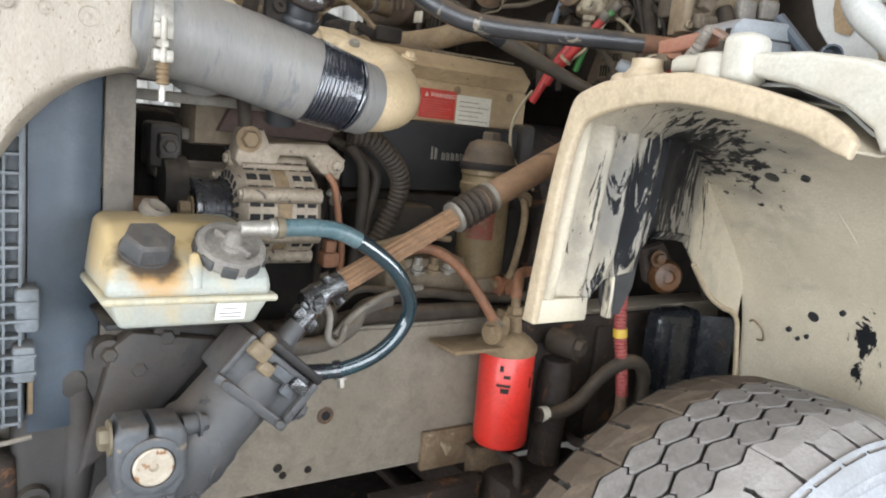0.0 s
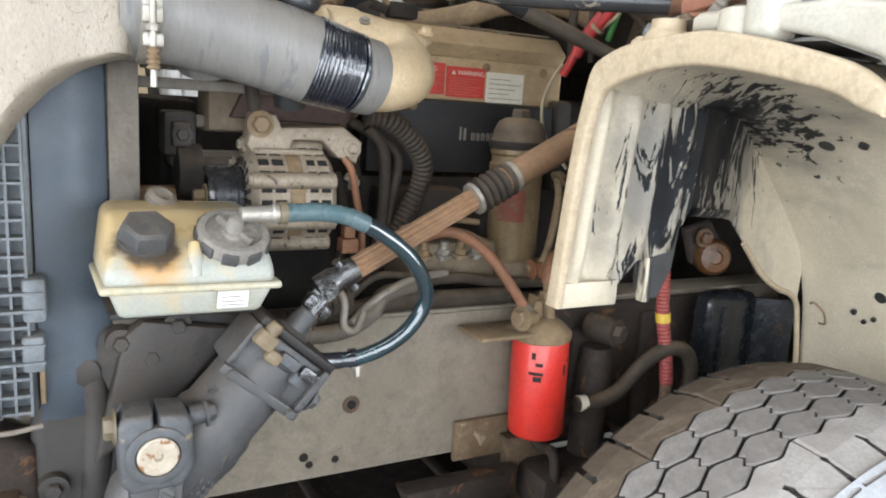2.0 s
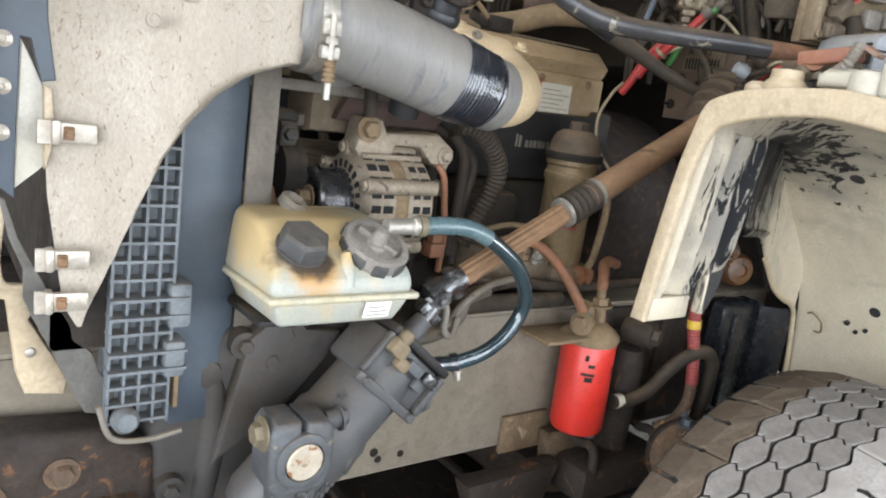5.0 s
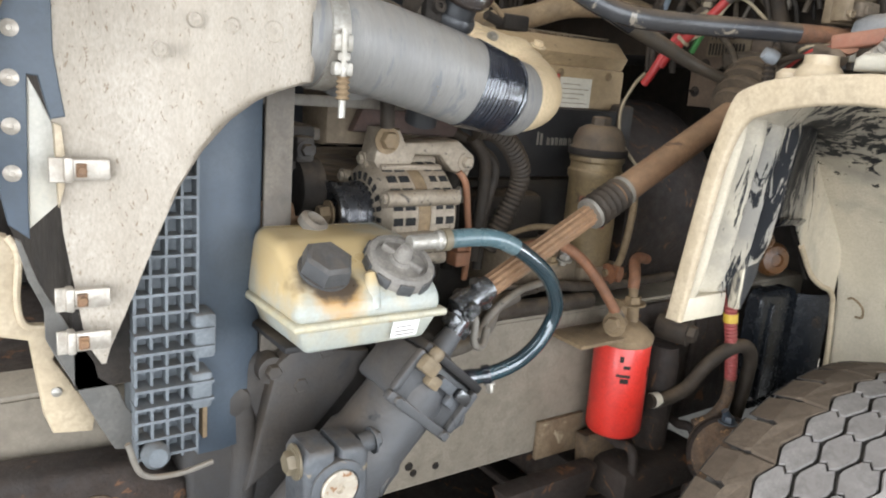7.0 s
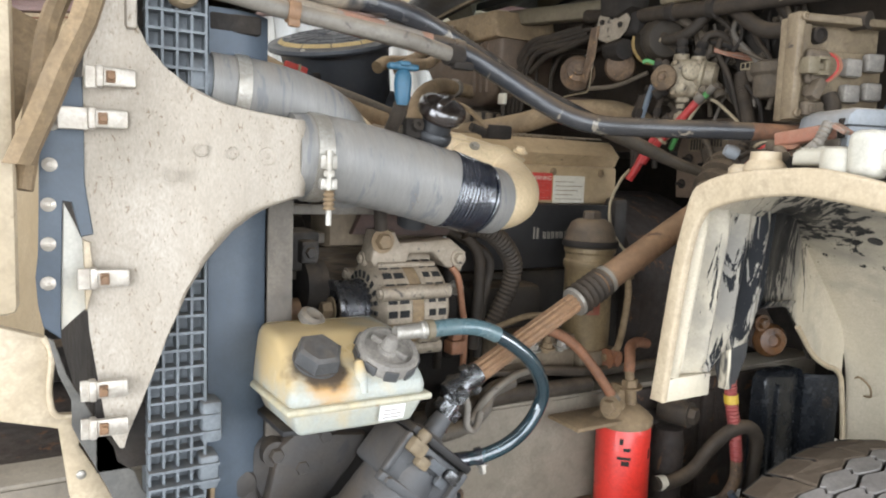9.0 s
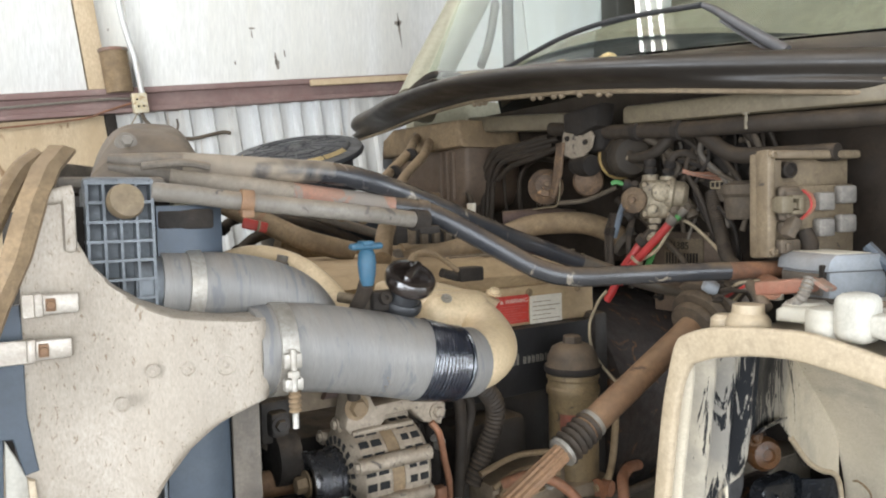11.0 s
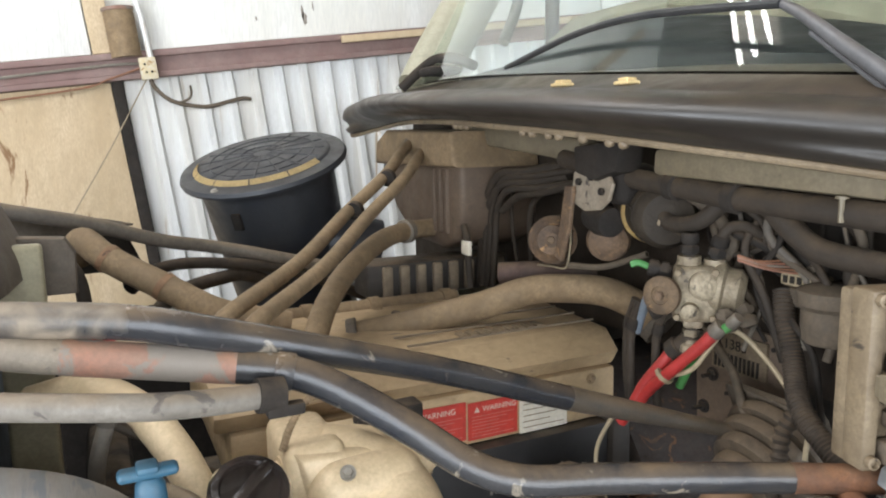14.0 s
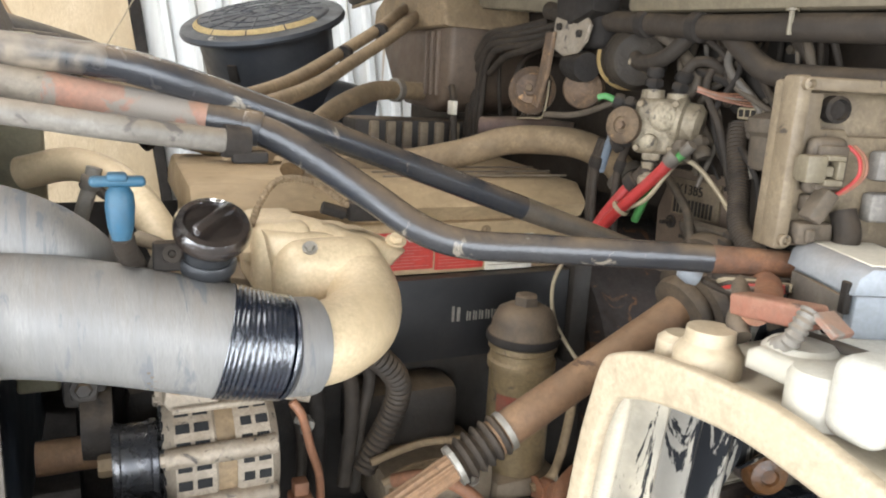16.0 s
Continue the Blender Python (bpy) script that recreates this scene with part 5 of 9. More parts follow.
part("lower_half", res_local(rounded_block((0.020, 0.013, -0.038), (0.188, 0.148, -0.002), 1.17, 0.007)), "reservoir", res, "pale blue-white lower half")
part("seam", res_local(box((-0.004, -0.005, -0.005), (0.212, 0.168, 0.005), 0.0045, 3)), "reservoir_seam", res, "yellowed moulded seam")
for h, r in ((0.0, 0.050), (0.012, 0.044)):
    part("neck_shoulder", lathe([(r, -0.012), (r, 0.0), (r - 0.006, 0.010), (r - 0.014, 0.014)], RES @ Vector((0.052, 0.054 - h * 0.5, 0.030 + h * 0.866)), res_axis(CAP), 28), "reservoir", res)
part("outlet_shoulder", lathe([(0.048, -0.03), (0.048, 0.004), (0.042, 0.010)], RES @ Vector((0.156, 0.052, 0.034)), res_axis(CAP), 28), "reservoir", res)
part("ridge", lathe([(0.007, 0), (0.010, 0.02), (0.007, 0.045), (0, 0.05)], RES @ Vector((0.106, 0.004, 0.012)), res_axis((0, 0.45, 0.9)), 14), "reservoir", res)
TAG = RES @ Matrix.Translation((0.150, 0.0020, -0.0165)) @ Matrix.Rotation(radians(14), 4, "X")
part("label", box((-0.019, -0.002, -0.0115), (0.019, 0.001, 0.0115), 0, 2, TAG), "label_paper", res, "white paper label with unreadable lines")
for z in (-0.008, -0.003, 0.0035):
    part("print_line", box((-0.015, -0.0026, z), (0.014 - 0.006 * (z > 0), -0.0018, z + 0.0012), 0, 1, TAG), "tube_grey", res)
CH, CR = RES @ Vector((0.052, 0.046, 0.046)), RES @ Vector((0.156, 0.042, 0.048))
c1 = part("filler_cap", join(lathe([(0.031, 0), (0.033, 0.004), (0.033, 0.012)], CH, res_axis(CAP), 24), lathe([(0.0325, 0.011), (0.0335, 0.015), (0.0315, 0.031), (0.026, 0.035), (0.0, 0.0345)], CH, res_axis(CAP), 6)), "cap", res, "hexagonal black cap")
c2 = part("vent_cap", lathe([(0.043, 0), (0.046, 0.003), (0.046, 0.018), (0.043, 0.022), (0.036, 0.0225), (0.034, 0.017), (0.016, 0.017), (0.014, 0.022), (0, 0.023)], CR, res_axis(CAP), 40), "cap_dusty", res, "dusty round vent cap")
for i in range(9):
    a = i / 9 * 2 * math.pi
    part("grip", box((-0.010, 0.0425, 0.0), (0.010, 0.0482, 0.0175), 0.002, 2, frame_of(CR, res_axis(CAP)) @ Matrix.Rotation(a, 4, "Z")), "cap", c2)
part("valve_nub", join(lathe([(0.013, 0.016), (0.011, 0.030), (0.008, 0.040), (0, 0.042)], CR, res_axis(CAP), 16), box((-0.003, -0.030, 0.016), (0.003, 0.030, 0.026), 0.002, 2, frame_of(CR, res_axis(CAP)) @ Matrix.Rotation(0.5, 4, "Z"))), "cap_dusty", c2)
part("cap_ring", lathe([(0.014, -0.010), (0.020, -0.006), (0.020, 0.004), (0.013, 0.008), (0.009, 0.004), (0, 0.003)], RES @ Vector((0.085, 0.140, 0.092)), res_axis((0.3, -0.6, 1)), 20), "tube_grey", res, "grey lifting ring")
part("spout", lathe([(0.010, -0.02), (0.011, 0.02), (0.013, 0.022), (0.013, 0.028), (0.010, 0.03), (0.010, 0.040)], (0.314, 0.920, 1.310), (1, -0.03, 0.03), 18), "bare", res, "bright hose spout")
part("spout_clamp", lathe([(0.0135, -0.005), (0.0150, -0.005), (0.0150, 0.005), (0.0135, 0.005)], (0.348, 0.919, 1.311), (1, -0.05, 0.02), 20), "brace", res, "pale spring clamp")
part("bracket", prism([(0.125, 1.225), (0.20, 1.235), (0.33, 1.20), (0.33, 1.16), (0.16, 1.115), (0.112, 1.15)], 0.008, xz(1.054), 0.001, 1), "plate", res, "black steel mounting plate")
part("shelf", res_local(box((0.012, 0.050, -0.050), (0.196, 0.165, -0.042), 0.002)), "plate", res)

line = thing("steering_return_hose", (0.5, 0.92, 1.2), "oily black return hose looping down from the reservoir", "hose")
LOOP = [(0.348, 0.919, 1.311), (0.398, 0.916, 1.312), (0.44, 0.914, 1.305), (0.49, 0.913, 1.28), (0.535, 0.915, 1.245), (0.565, 0.922, 1.20), (0.568, 0.930, 1.165), (0.545, 0.932, 1.13), (0.51, 0.936, 1.105), (0.475, 0.950, 1.088), (0.45, 0.962, 1.082)]
path = spline(LOOP, 10)
part("blue_grey_length", sweep(path[:26], 0.0125, 16), "hose_bluegrey", line, "blue-grey dusty length")
part("black_length", sweep(path[25:], 0.0118, 16), "hose_blue", line, "oil-wet black length")
part("end_clamp", lathe([(0.0135, -0.006), (0.0155, -0.006), (0.0155, 0.006), (0.0135, 0.006)], (0.468, 0.953, 1.086), (1, -0.5, 0.25), 20), "black_gloss", line)
part("clamp_screw", hexbolt((0.470, 0.945, 1.075), (0, -0.3, -1), 0.006, 0.014), "bare", line)

gear = thing("steering_gear", (0.25, 1.0, 0.85), "oily dark cast iron steering gear bolted to the frame", "steering gear")
AX0, AX1 = Vector((0.165, 0.965, 0.895)), Vector((0.345, 0.952, 1.105))
AXD = (AX1 - AX0).normalized()
part("cylinder", lathe([(0.048, 0), (0.056, 0.02), (0.056, 0.10), (0.060, 0.11), (0.060, 0.16), (0.055, 0.17), (0.055, (AX1 - AX0).length - 0.02), (0.05, (AX1 - AX0).length)], AX0, AXD, 32), "gear", gear)
cast_side = AXD.cross(Vector((0, 1, 0))).normalized()
for i in range(9):
    for k in range(4):
        a = radians(200 + 13 * k)
        p = AX0 + AXD * (0.045 + i * 0.0105 + 0.003 * (k % 2)) + 0.0565 * (math.cos(a) * Vector((0, 1, 0)) - math.sin(a) * cast_side * -1)
        part("cast_letter_bar", box((-0.0022, -0.002, -0.0040), (0.0022, 0.002, 0.0040), 0.001, 1, Matrix.Translation(p) @ Matrix.Rotation(radians(40), 4, "Y")), "gear", gear)
HEAD = Matrix.Translation(AX1) @ Matrix(((0.76, 0, 0.65, 0), (0, 1, 0, 0), (-0.65, 0, 0.76, 0), (0, 0, 0, 1)))


def head_box(lo, hi, bevel=0.003):
    return box(lo, hi, bevel, 2, HEAD)


part("valve_housing", head_box((-0.060, -0.044, -0.044), (0.062, 0.05, 0.030), 0.008), "gear", gear)
part("end_plate", head_box((-0.064, -0.052, 0.030), (0.066, 0.052, 0.043), 0.004), "plate", gear, "flat black end plate")
part("front_rim", join(head_box((-0.066, -0.054, -0.050), (0.066, -0.040, -0.036)), head_box((0.054, -0.054, -0.036), (0.066, -0.040, 0.030)), head_box((-0.066, -0.052, -0.036), (-0.056, -0.040, 0.030))), "gear", gear, "raised rim of the head")
part("port_block", join(head_box((-0.060, -0.066, 0.006), (-0.030, -0.043, 0.029), 0.005), lathe([(0.010, 0), (0.011, 0.010), (0.008, 0.016), (0, 0.016)], HEAD @ Vector((-0.045, -0.055, 0.028)), AXD, 12), head_box((-0.030, -0.060, -0.004), (-0.008, -0.043, 0.014), 0.004)), "sandy", gear, "dusty pale port block")
part("cover_strap", join(head_box((-0.012, -0.058, 0.004), (0.020, -0.044, 0.020)), head_box((0.020, -0.056, -0.010), (0.040, -0.044, 0.008))), "gear_pale", gear)
part("wet_corner", join(head_box((0.022, -0.064, 0.004), (0.050, -0.052, 0.022), 0.004), head_box((0.060, -0.040, -0.030), (0.074, 0.010, 0.034), 0.006)), "wet_grease", gear, "oil-wet corner of the head")
part("input_boss", lathe([(0.026, 0), (0.026, 0.025), (0.018, 0.03), (0.014, 0.06)], AX1 + AXD * 0.02, AXD, 24), "gear", gear)
for sx in (-0.05, 0.052):
    for sz in (-0.043, 0.012):
        part("bolt", hexbolt(HEAD @ Vector((sx, -0.053, sz)), (0, -1, 0), 0.007, 0.007, False), "gear", gear)
part("relief_bolt", join(tube([(0.375, 0.925, 1.06), (0.395, 0.922, 1.045)], 0.009, 12), hexbolt((0.392, 0.922, 1.047), (0.8, -0.1, -0.6), 0.013, 0.012)), "gear", gear)
part("side_boss", lathe([(0.020, 0), (0.020, 0.03), (0, 0.03)], (0.265, 0.935, 0.985), (0.6, -0.7, -0.3), 18), "gear", gear)
part("hose_stub", tube([(0.395, 0.955, 1.09), (0.43, 0.962, 1.083), (0.452, 0.962, 1.082)], 0.013, 14), "black_gloss", gear, "oil-wet black hose union")
part("mount_casting", prism([(0.035, 0.84), (0.045, 1.00), (0.062, 1.065), (0.09, 1.118), (0.13, 1.137), (0.17, 1.14), (0.20, 1.158), (0.24, 1.165), (0.33, 1.15), (0.335, 1.03), (0.30, 0.88), (0.2, 0.80)], 0.075, xz(1.035), 0.018, 3), "bracket", gear, "brown-black mounting casting")
part("rib", tube([(0.085, 1.09, 1.12), (0.108, 1.055, 1.085), (0.121, 1.044, 1.05), (0.127, 1.042, 0.99), (0.120, 1.046, 0.90), (0.11, 1.06, 0.80)], 0.021, 12), "bracket", gear)
part("arch", tube([(0.145, 1.06, 1.125), (0.175, 1.036, 1.10), (0.197, 1.034, 1.09), (0.225, 1.06, 1.05)], 0.013, 12), "bracket", gear)
part("web", prism([(0.12, 0.95), (0.16, 1.13), (0.185, 1.15), (0.30, 1.13), (0.28, 1.09), (0.20, 1.00)], 0.03, xz(1.012), 0.008), "bracket", gear)
part("lug", lathe([(0.026, 0), (0.022, 0.012), (0.012, 0.016), (0, 0.016)], (0.109, 1.04, 1.077), (0, -1, 0), 20), "bracket", gear)
for x, z in ((0.157, 1.119), (0.195, 1.095), (0.231, 1.138), (0.07, 0.92)):
    part("mount_bolt", join(lathe([(0.021, -0.03), (0.019, 0.0), (0, 0.001)], (x, 1.02, z), (0, -1, 0), 20), hexbolt((x, 1.02, z), (0, -1, 0), 0.011, 0.010, False)), "bracket", gear)

pit = thing("pitman_arm", (0.184, 0.885, 0.85), "worn steel pitman arm clamped on the steering gear shaft", "pitman arm")
part("hub", prism([(0.143, 0.985), (0.141, 1.058), (0.150, 1.071), (0.1815, 1.071), (0.1830, 1.046), (0.1865, 1.046), (0.1880, 1.071), (0.220, 1.068), (0.228, 1.056), (0.230, 0.995), (0.216, 0.972), (0.156, 0.970)], 0.066, xz(0.872), 0.009, 3), "gear_pale", pit, "split clamp block")
part("hub_ring", lathe([(0.037, -0.01), (0.037, 0.003), (0.033, 0.005), (0.027, 0.005), (0.025, 0.001)], (0.186, 0.872, 1.020), (0, -1, 0), 32), "gear_pale", pit)
part("shaft_end", lathe([(0.0245, -0.002), (0.0245, 0.004), (0.022, 0.006), (0.006, 0.005), (0.004, 0.001), (0, 0.001)], (0.186, 0.871, 1.020), (0, -1, 0), 28), "shaft_end", pit, "pale rust-flecked shaft end")
part("pinch_bolt_head", join(hexbolt((0.140, 0.9, 1.052), (-1, 0, 0), 0.015, 0.013), lathe([(0.018, 0), (0.018, 0.004), (0, 0.004)], (0.141, 0.9, 1.052), (-1, 0, 0), 18)), "brace", pit, "cream pinch bolt head")
part("pinch_nut", join(tube([(0.228, 0.905, 1.052), (0.254, 0.905, 1.054)], 0.013, 14), hexbolt((0.248, 0.905, 1.053), (1, 0, 0.1), 0.012, 0.012)), "gear_pale", pit)
part("wet_streak", prism([(0.188, 0.985), (0.206, 0.99), (0.208, 0.93), (0.200, 0.82), (0.190, 0.80), (0.186, 0.90)], 0.004, xz(0.8845), 0.0015), "wet_grease", pit, "oil-wet face of the arm")
part("arm", prism([(0.148, 1.02), (0.226, 1.02), (0.216, 0.93), (0.20, 0.74), (0.165, 0.74), (0.156, 0.93)], 0.028, xz(0.888), 0.008), "gear", pit)

# steering shaft
SH0, SH1 = Vector((0.447, 0.973, 1.205)), Vector((1.00, 0.972, 1.497))
SD = (SH1 - SH0).normalized()
shaft = thing("steering_shaft", SH0, "dusty brown steering shaft with a rubber boot", "steering shaft")


def along(d):
    return SH0 + SD * d


part("universal_joint", join(lathe([(0.012, -0.040), (0.020, -0.034), (0.021, -0.008), (0.017, 0.002), (0.020, 0.012), (0.019, 0.030)], along(0.0), SD, 18), lathe([(0.010, -0.030), (0.011, 0.030)], along(-0.015), (0.2, 1, 0.1), 12), lathe([(0.008, -0.026), (0.010, 0.028)], along(0.012), (0.6, 0.1, -0.8), 12)), "wet_grease", shaft, "oil-wet black universal joint")
part("lower_yoke", join(tube([along(-0.035), (0.420, 0.966, 1.178), (0.402, 0.962, 1.158), (0.392, 0.958, 1.140)], 0.015, 14), hexbolt((0.425, 0.950, 1.190), (0, -1, 0), 0.008), box((-0.012, -0.022, -0.010), (0.012, 0.022, 0.010), 0.004, 2, frame_of((0.412, 0.964, 1.168), (0.7, 0, 0.7)))), "wet_grease", shaft, "oil-wet lower yoke")
bm = bmesh.new()
m = frame_of(along(0.03), SD)
n = 44
rings = []
for h in (0.0, 0.225):
    rings.append([bm.verts.new(m @ Vector(((0.0175 if k % 4 < 2 else 0.0145) * math.cos(2 * math.pi * k / n), (0.0175 if k % 4 < 2 else 0.0145) * math.sin(2 * math.pi * k / n), h))) for k in range(n)])
for k in range(n):
    bm.faces.new((rings[0][k], rings[0][(k + 1) % n], rings[1][(k + 1) % n], rings[1][k]))
part("splined_shaft", bm, "shaft", shaft, "ribbed sliding shaft", smooth=0)
part("tube", lathe([(0.0235, 0.31), (0.0235, 0.62), (0.02, 0.622)], SH0, SD, 28), "shaft", shaft)
part("boot", ribbed([along(0.255), along(0.325)], 0.029, 0.007, 0.0125, 24), "rubber", shaft, "ribbed dusty rubber boot")
for d in (0.252, 0.327):
    part("boot_clamp", lathe([(0.0235, -0.004), (0.0262, -0.004), (0.0262, 0.004), (0.0235, 0.004)], along(d), SD, 28), "bare", shaft, "bright boot clamp")

# ---- fuel and coolant filters ----
filt = thing("spin_on_filter", (0.875, 1.035, 0.868), "bright red spin-on filter with black print under its head", "filter")
FT = (0.875, 1.035, 0.868)
part("canister", lathe([(0, 0.0), (0.044, 0.0), (0.050, 0.003), (0.0535, 0.010), (0.0535, 0.184), (0.0515, 0.188), (0.0, 0.188)], FT, (-0.03, 0, 1), 40), "red", filt)
for a, z, w, h in ((-2.3, 0.130, 0.5, 0.006), (-2.25, 0.118, 0.3, 0.010), (-2.2, 0.147, 0.25, 0.007), (-1.2, 0.128, 0.12, 0.02), (-2.4, 0.16, 0.14, 0.012), (-1.0, 0.150, 0.1, 0.008)):
    bm = bmesh.new()
    vs = []
    for k in range(7):
        t = a + w * (k / 6 - 0.5)
        vs.append([bm.verts.new((FT[0] - 0.03 * z + 0.0538 * math.cos(t), FT[1] + 0.0538 * math.sin(t), FT[2] + z + dz)) for dz in (0, h)])
    for p, q in zip(vs, vs[1:]):
        bm.faces.new((p[0], q[0], q[1], p[1]))
    part("print_bar", bm, "dark", filt, "faded black print")
part("head", lathe([(0.054, 0.188), (0.056, 0.192), (0.056, 0.202), (0.044, 0.214), (0.028, 0.226), (0, 0.23)], FT, (-0.03, 0, 1), 36), "hose_tan", filt, "dusty cast filter head")
part("mount_plate", box((0.72, 1.0, 1.068), (0.87, 1.09, 1.076), 0.003, 2, Matrix.Identity(4)), "hose_tan", filt)
part("head_web", prism([(0.80, 1.076), (0.895, 1.076), (0.885, 1.13), (0.85, 1.135), (0.835, 1.09)], 0.03, xz(1.03), 0.006), "hose_tan", filt)
part("inlet_fitting", join(tube([(0.878, 1.028, 1.09), (0.872, 1.028, 1.135)], 0.012, 12), hexbolt((0.873, 1.028, 1.13), (-0.1, 0, 1), 0.016, 0.016), tube([(0.872, 1.028, 1.14), (0.868, 1.028, 1.165)], 0.009, 12)), "hose_tan", filt)
part("outlet_fitting", join(tube([(0.84, 1.02, 1.10), (0.79, 1.00, 1.108)], 0.012, 12), hexbolt((0.80, 1.003, 1.106), (-1, -0.3, 0.1), 0.015, 0.015)), "hose_tan", filt)
part("seal_drip", lathe([(0, 0), (0.006, 0.0), (0.006, -0.006), (0, -0.008)], (0.876, 1.033, 0.867), (0, 0, 1), 10), "rust", filt)
single("stained_patch_plate", box((0.735, 1.095, 0.80), (0.855, 1.1065, 0.88), 0.003), "stain", "rust-stained bolted plate low on the frame rail", "plate")

oil = thing("oil_filter_housing", (0.885, 1.175, 1.2), "dusty cast oil filter housing with a ribbed dark cap", "oil filter housing")
OF = (0.878, 1.172, 0)
part("bowl", lathe([(0.044, 1.17), (0.050, 1.19), (0.050, 1.345), (0.054, 1.350), (0.054, 1.362), (0.0505, 1.366), (0.0505, 1.378), (0.054, 1.382), (0.054, 1.390)], OF, (0, 0, 1), 36), "filter_gold", oil)
part("cap", lathe([(0.054, 1.391), (0.0575, 1.395), (0.0575, 1.404), (0.052, 1.410), (0.050, 1.425), (0.042, 1.442), (0.028, 1.450), (0, 1.452)], OF, (0, 0, 1), 36), "rubber_brown", oil, "dark dusty screw cap")
part("cap_hex", lathe([(0.020, 1.448), (0.019, 1.464), (0.015, 1.467), (0, 1.467)], OF, (0, 0, 1), 6), "rubber_brown", oil, "hexagonal top of the cap")
part("cap_ring", lathe([(0.0575, 1.393), (0.0585, 1.396), (0.0585, 1.403), (0.0575, 1.406)], OF, (0, 0, 1), 36), "dark", oil, "black clamping ring")
bm = bmesh.new()
vs = []
for k in range(9):
    a = radians(196 + 8 * k)
    vs.append([bm.verts.new(Vector(OF) + Vector((0.0506 * math.cos(a), 0.0506 * math.sin(a), z))) for z in (1.255, 1.315)])
for p, q in zip(vs, vs[1:]):
    bm.faces.new((p[0], q[0], q[1], p[1]))
bmesh.ops.solidify(bm, geom=bm.faces[:], thickness=0.0006)
part("red_label", bm, "label_faded", oil, "faded red label")
part("base", box((0.82, 1.12, 1.14), (0.94, 1.26, 1.18), 0.012), "engine", oil)
part("side_pipe", tube([(0.945, 1.13, 1.34), (0.945, 1.12, 1.30), (0.93, 1.115, 1.22), (0.915, 1.115, 1.18), (0.88, 1.115, 1.165)], 0.0075, 10), "hose_tan", oil, "bent metal oil pipe")
part("pipe_end", hexbolt((0.945, 1.128, 1.338), (0.6, 0, 0.5), 0.012, 0.014), "hose_tan", oil)
part("union", join(hexbolt((0.885, 1.11, 1.165), (1, 0, 0), 0.014, 0.02), lathe([(0.016, 0), (0.016, 0.02), (0, 0.02)], (0.90, 1.115, 1.165), (0.3, -1, 0), 16)), "rust", oil)

# ---- engine ----
eng = thing("engine", (0.8, 1.53, 0.8), "dusty black diesel engine with sand-coloured cover", "engine")
part("block", box((0.30, 1.30, 0.82), (1.12, 1.80, 1.33), 0.03), "block", eng)
part("side_plate", box((0.60, 1.262, 1.335), (1.02, 1.30, 1.475), 0.004), "plate", eng, "black side cover plate")
part("plate_end", box((1.02, 1.25, 1.30), (1.06, 1.31, 1.49), 0.01), "block", eng)
part("head", box((0.42, 1.285, 1.475), (1.05, 1.75, 1.56), 0.006), "engine_sand", eng, "dusty cylinder head cover side")
part("rocker_cover", prism([(1.30, 1.56), (1.285, 1.585), (1.32, 1.618), (1.62, 1.63), (1.70, 1.60), (1.72, 1.56)], 0.66, yz(0.40), 0.008), "engine_sand", eng, "sand-dusted rocker cover")
for y in (1.345, 1.40, 1.46):
    part("cover_groove", box((0.70, y, 1.6245), (1.05, y + 0.004, 1.6275), 0, 1, Matrix.Identity(4)), "engine", eng)
for i in range(9):
    part("cast_mark_bar", box((0.80 + i * 0.018, 1.36, 1.622 + 0.0), (0.812 + i * 0.018, 1.385, 1.6262), 0.0), "cream", eng, "worn raised lettering")
part("upper_ribs", box((0.75, 1.66, 1.63), (1.07, 1.75, 1.70), 0.01), "block", eng)
for i in range(8):
    part("rib", box((0.78 + i * 0.036, 1.648, 1.635), (0.80 + i * 0.036, 1.662, 1.695), 0.004), "engine", eng)
for x, z in ((0.655, 1.462), (0.69, 1.462), (0.86, 1.545), (0.64, 1.54), (1.0, 1.545)):
    part("bolt", hexbolt((x, 1.262 if z < 1.5 else 1.285, z), (0, -1, 0), 0.006, 0.006), "hose_tan", eng)
for x0, w in ((0.795, 0.018), (0.822, 0.009), (0.834, 0.008), (0.845, 0.009), (0.857, 0.009), (0.868, 0.011), (0.882, 0.009), (0.894, 0.009), (0.925, 0.014), (0.942, 0.009), (0.954, 0.009), (0.966, 0.010)):
    tall = 0.026 if w > 0.012 else 0.016
    part("badge_bar", join(box((x0, 1.2595, 1.400), (x0 + w * 0.22, 1.2612, 1.400 + tall)), box((x0 + w * 0.5, 1.2595, 1.400), (x0 + w * 0.8, 1.2612, 1.400 + tall * 0.9))), "tube_grey", eng, "thin grey lettering strokes")
part("front_cover", box((0.24, 1.32, 0.85), (0.31, 1.75, 1.45), 0.02), "dark", eng)
part("bracket_casting", prism([(0.30, 1.40), (0.52, 1.40), (0.56, 1.44), (0.56, 1.50), (0.44, 1.52), (0.30, 1.50)], 0.10, xz(1.19), 0.012), "engine", eng)
part("oil_cooler", box((0.62, 1.22, 1.20), (0.80, 1.31, 1.31), 0.02), "block", eng)
part("bell_housing", lathe([(0.26, 0), (0.28, 0.02), (0.28, 0.3)], (1.10, 1.53, 1.22), (1, 0, 0), 36), "rust_dark", eng)


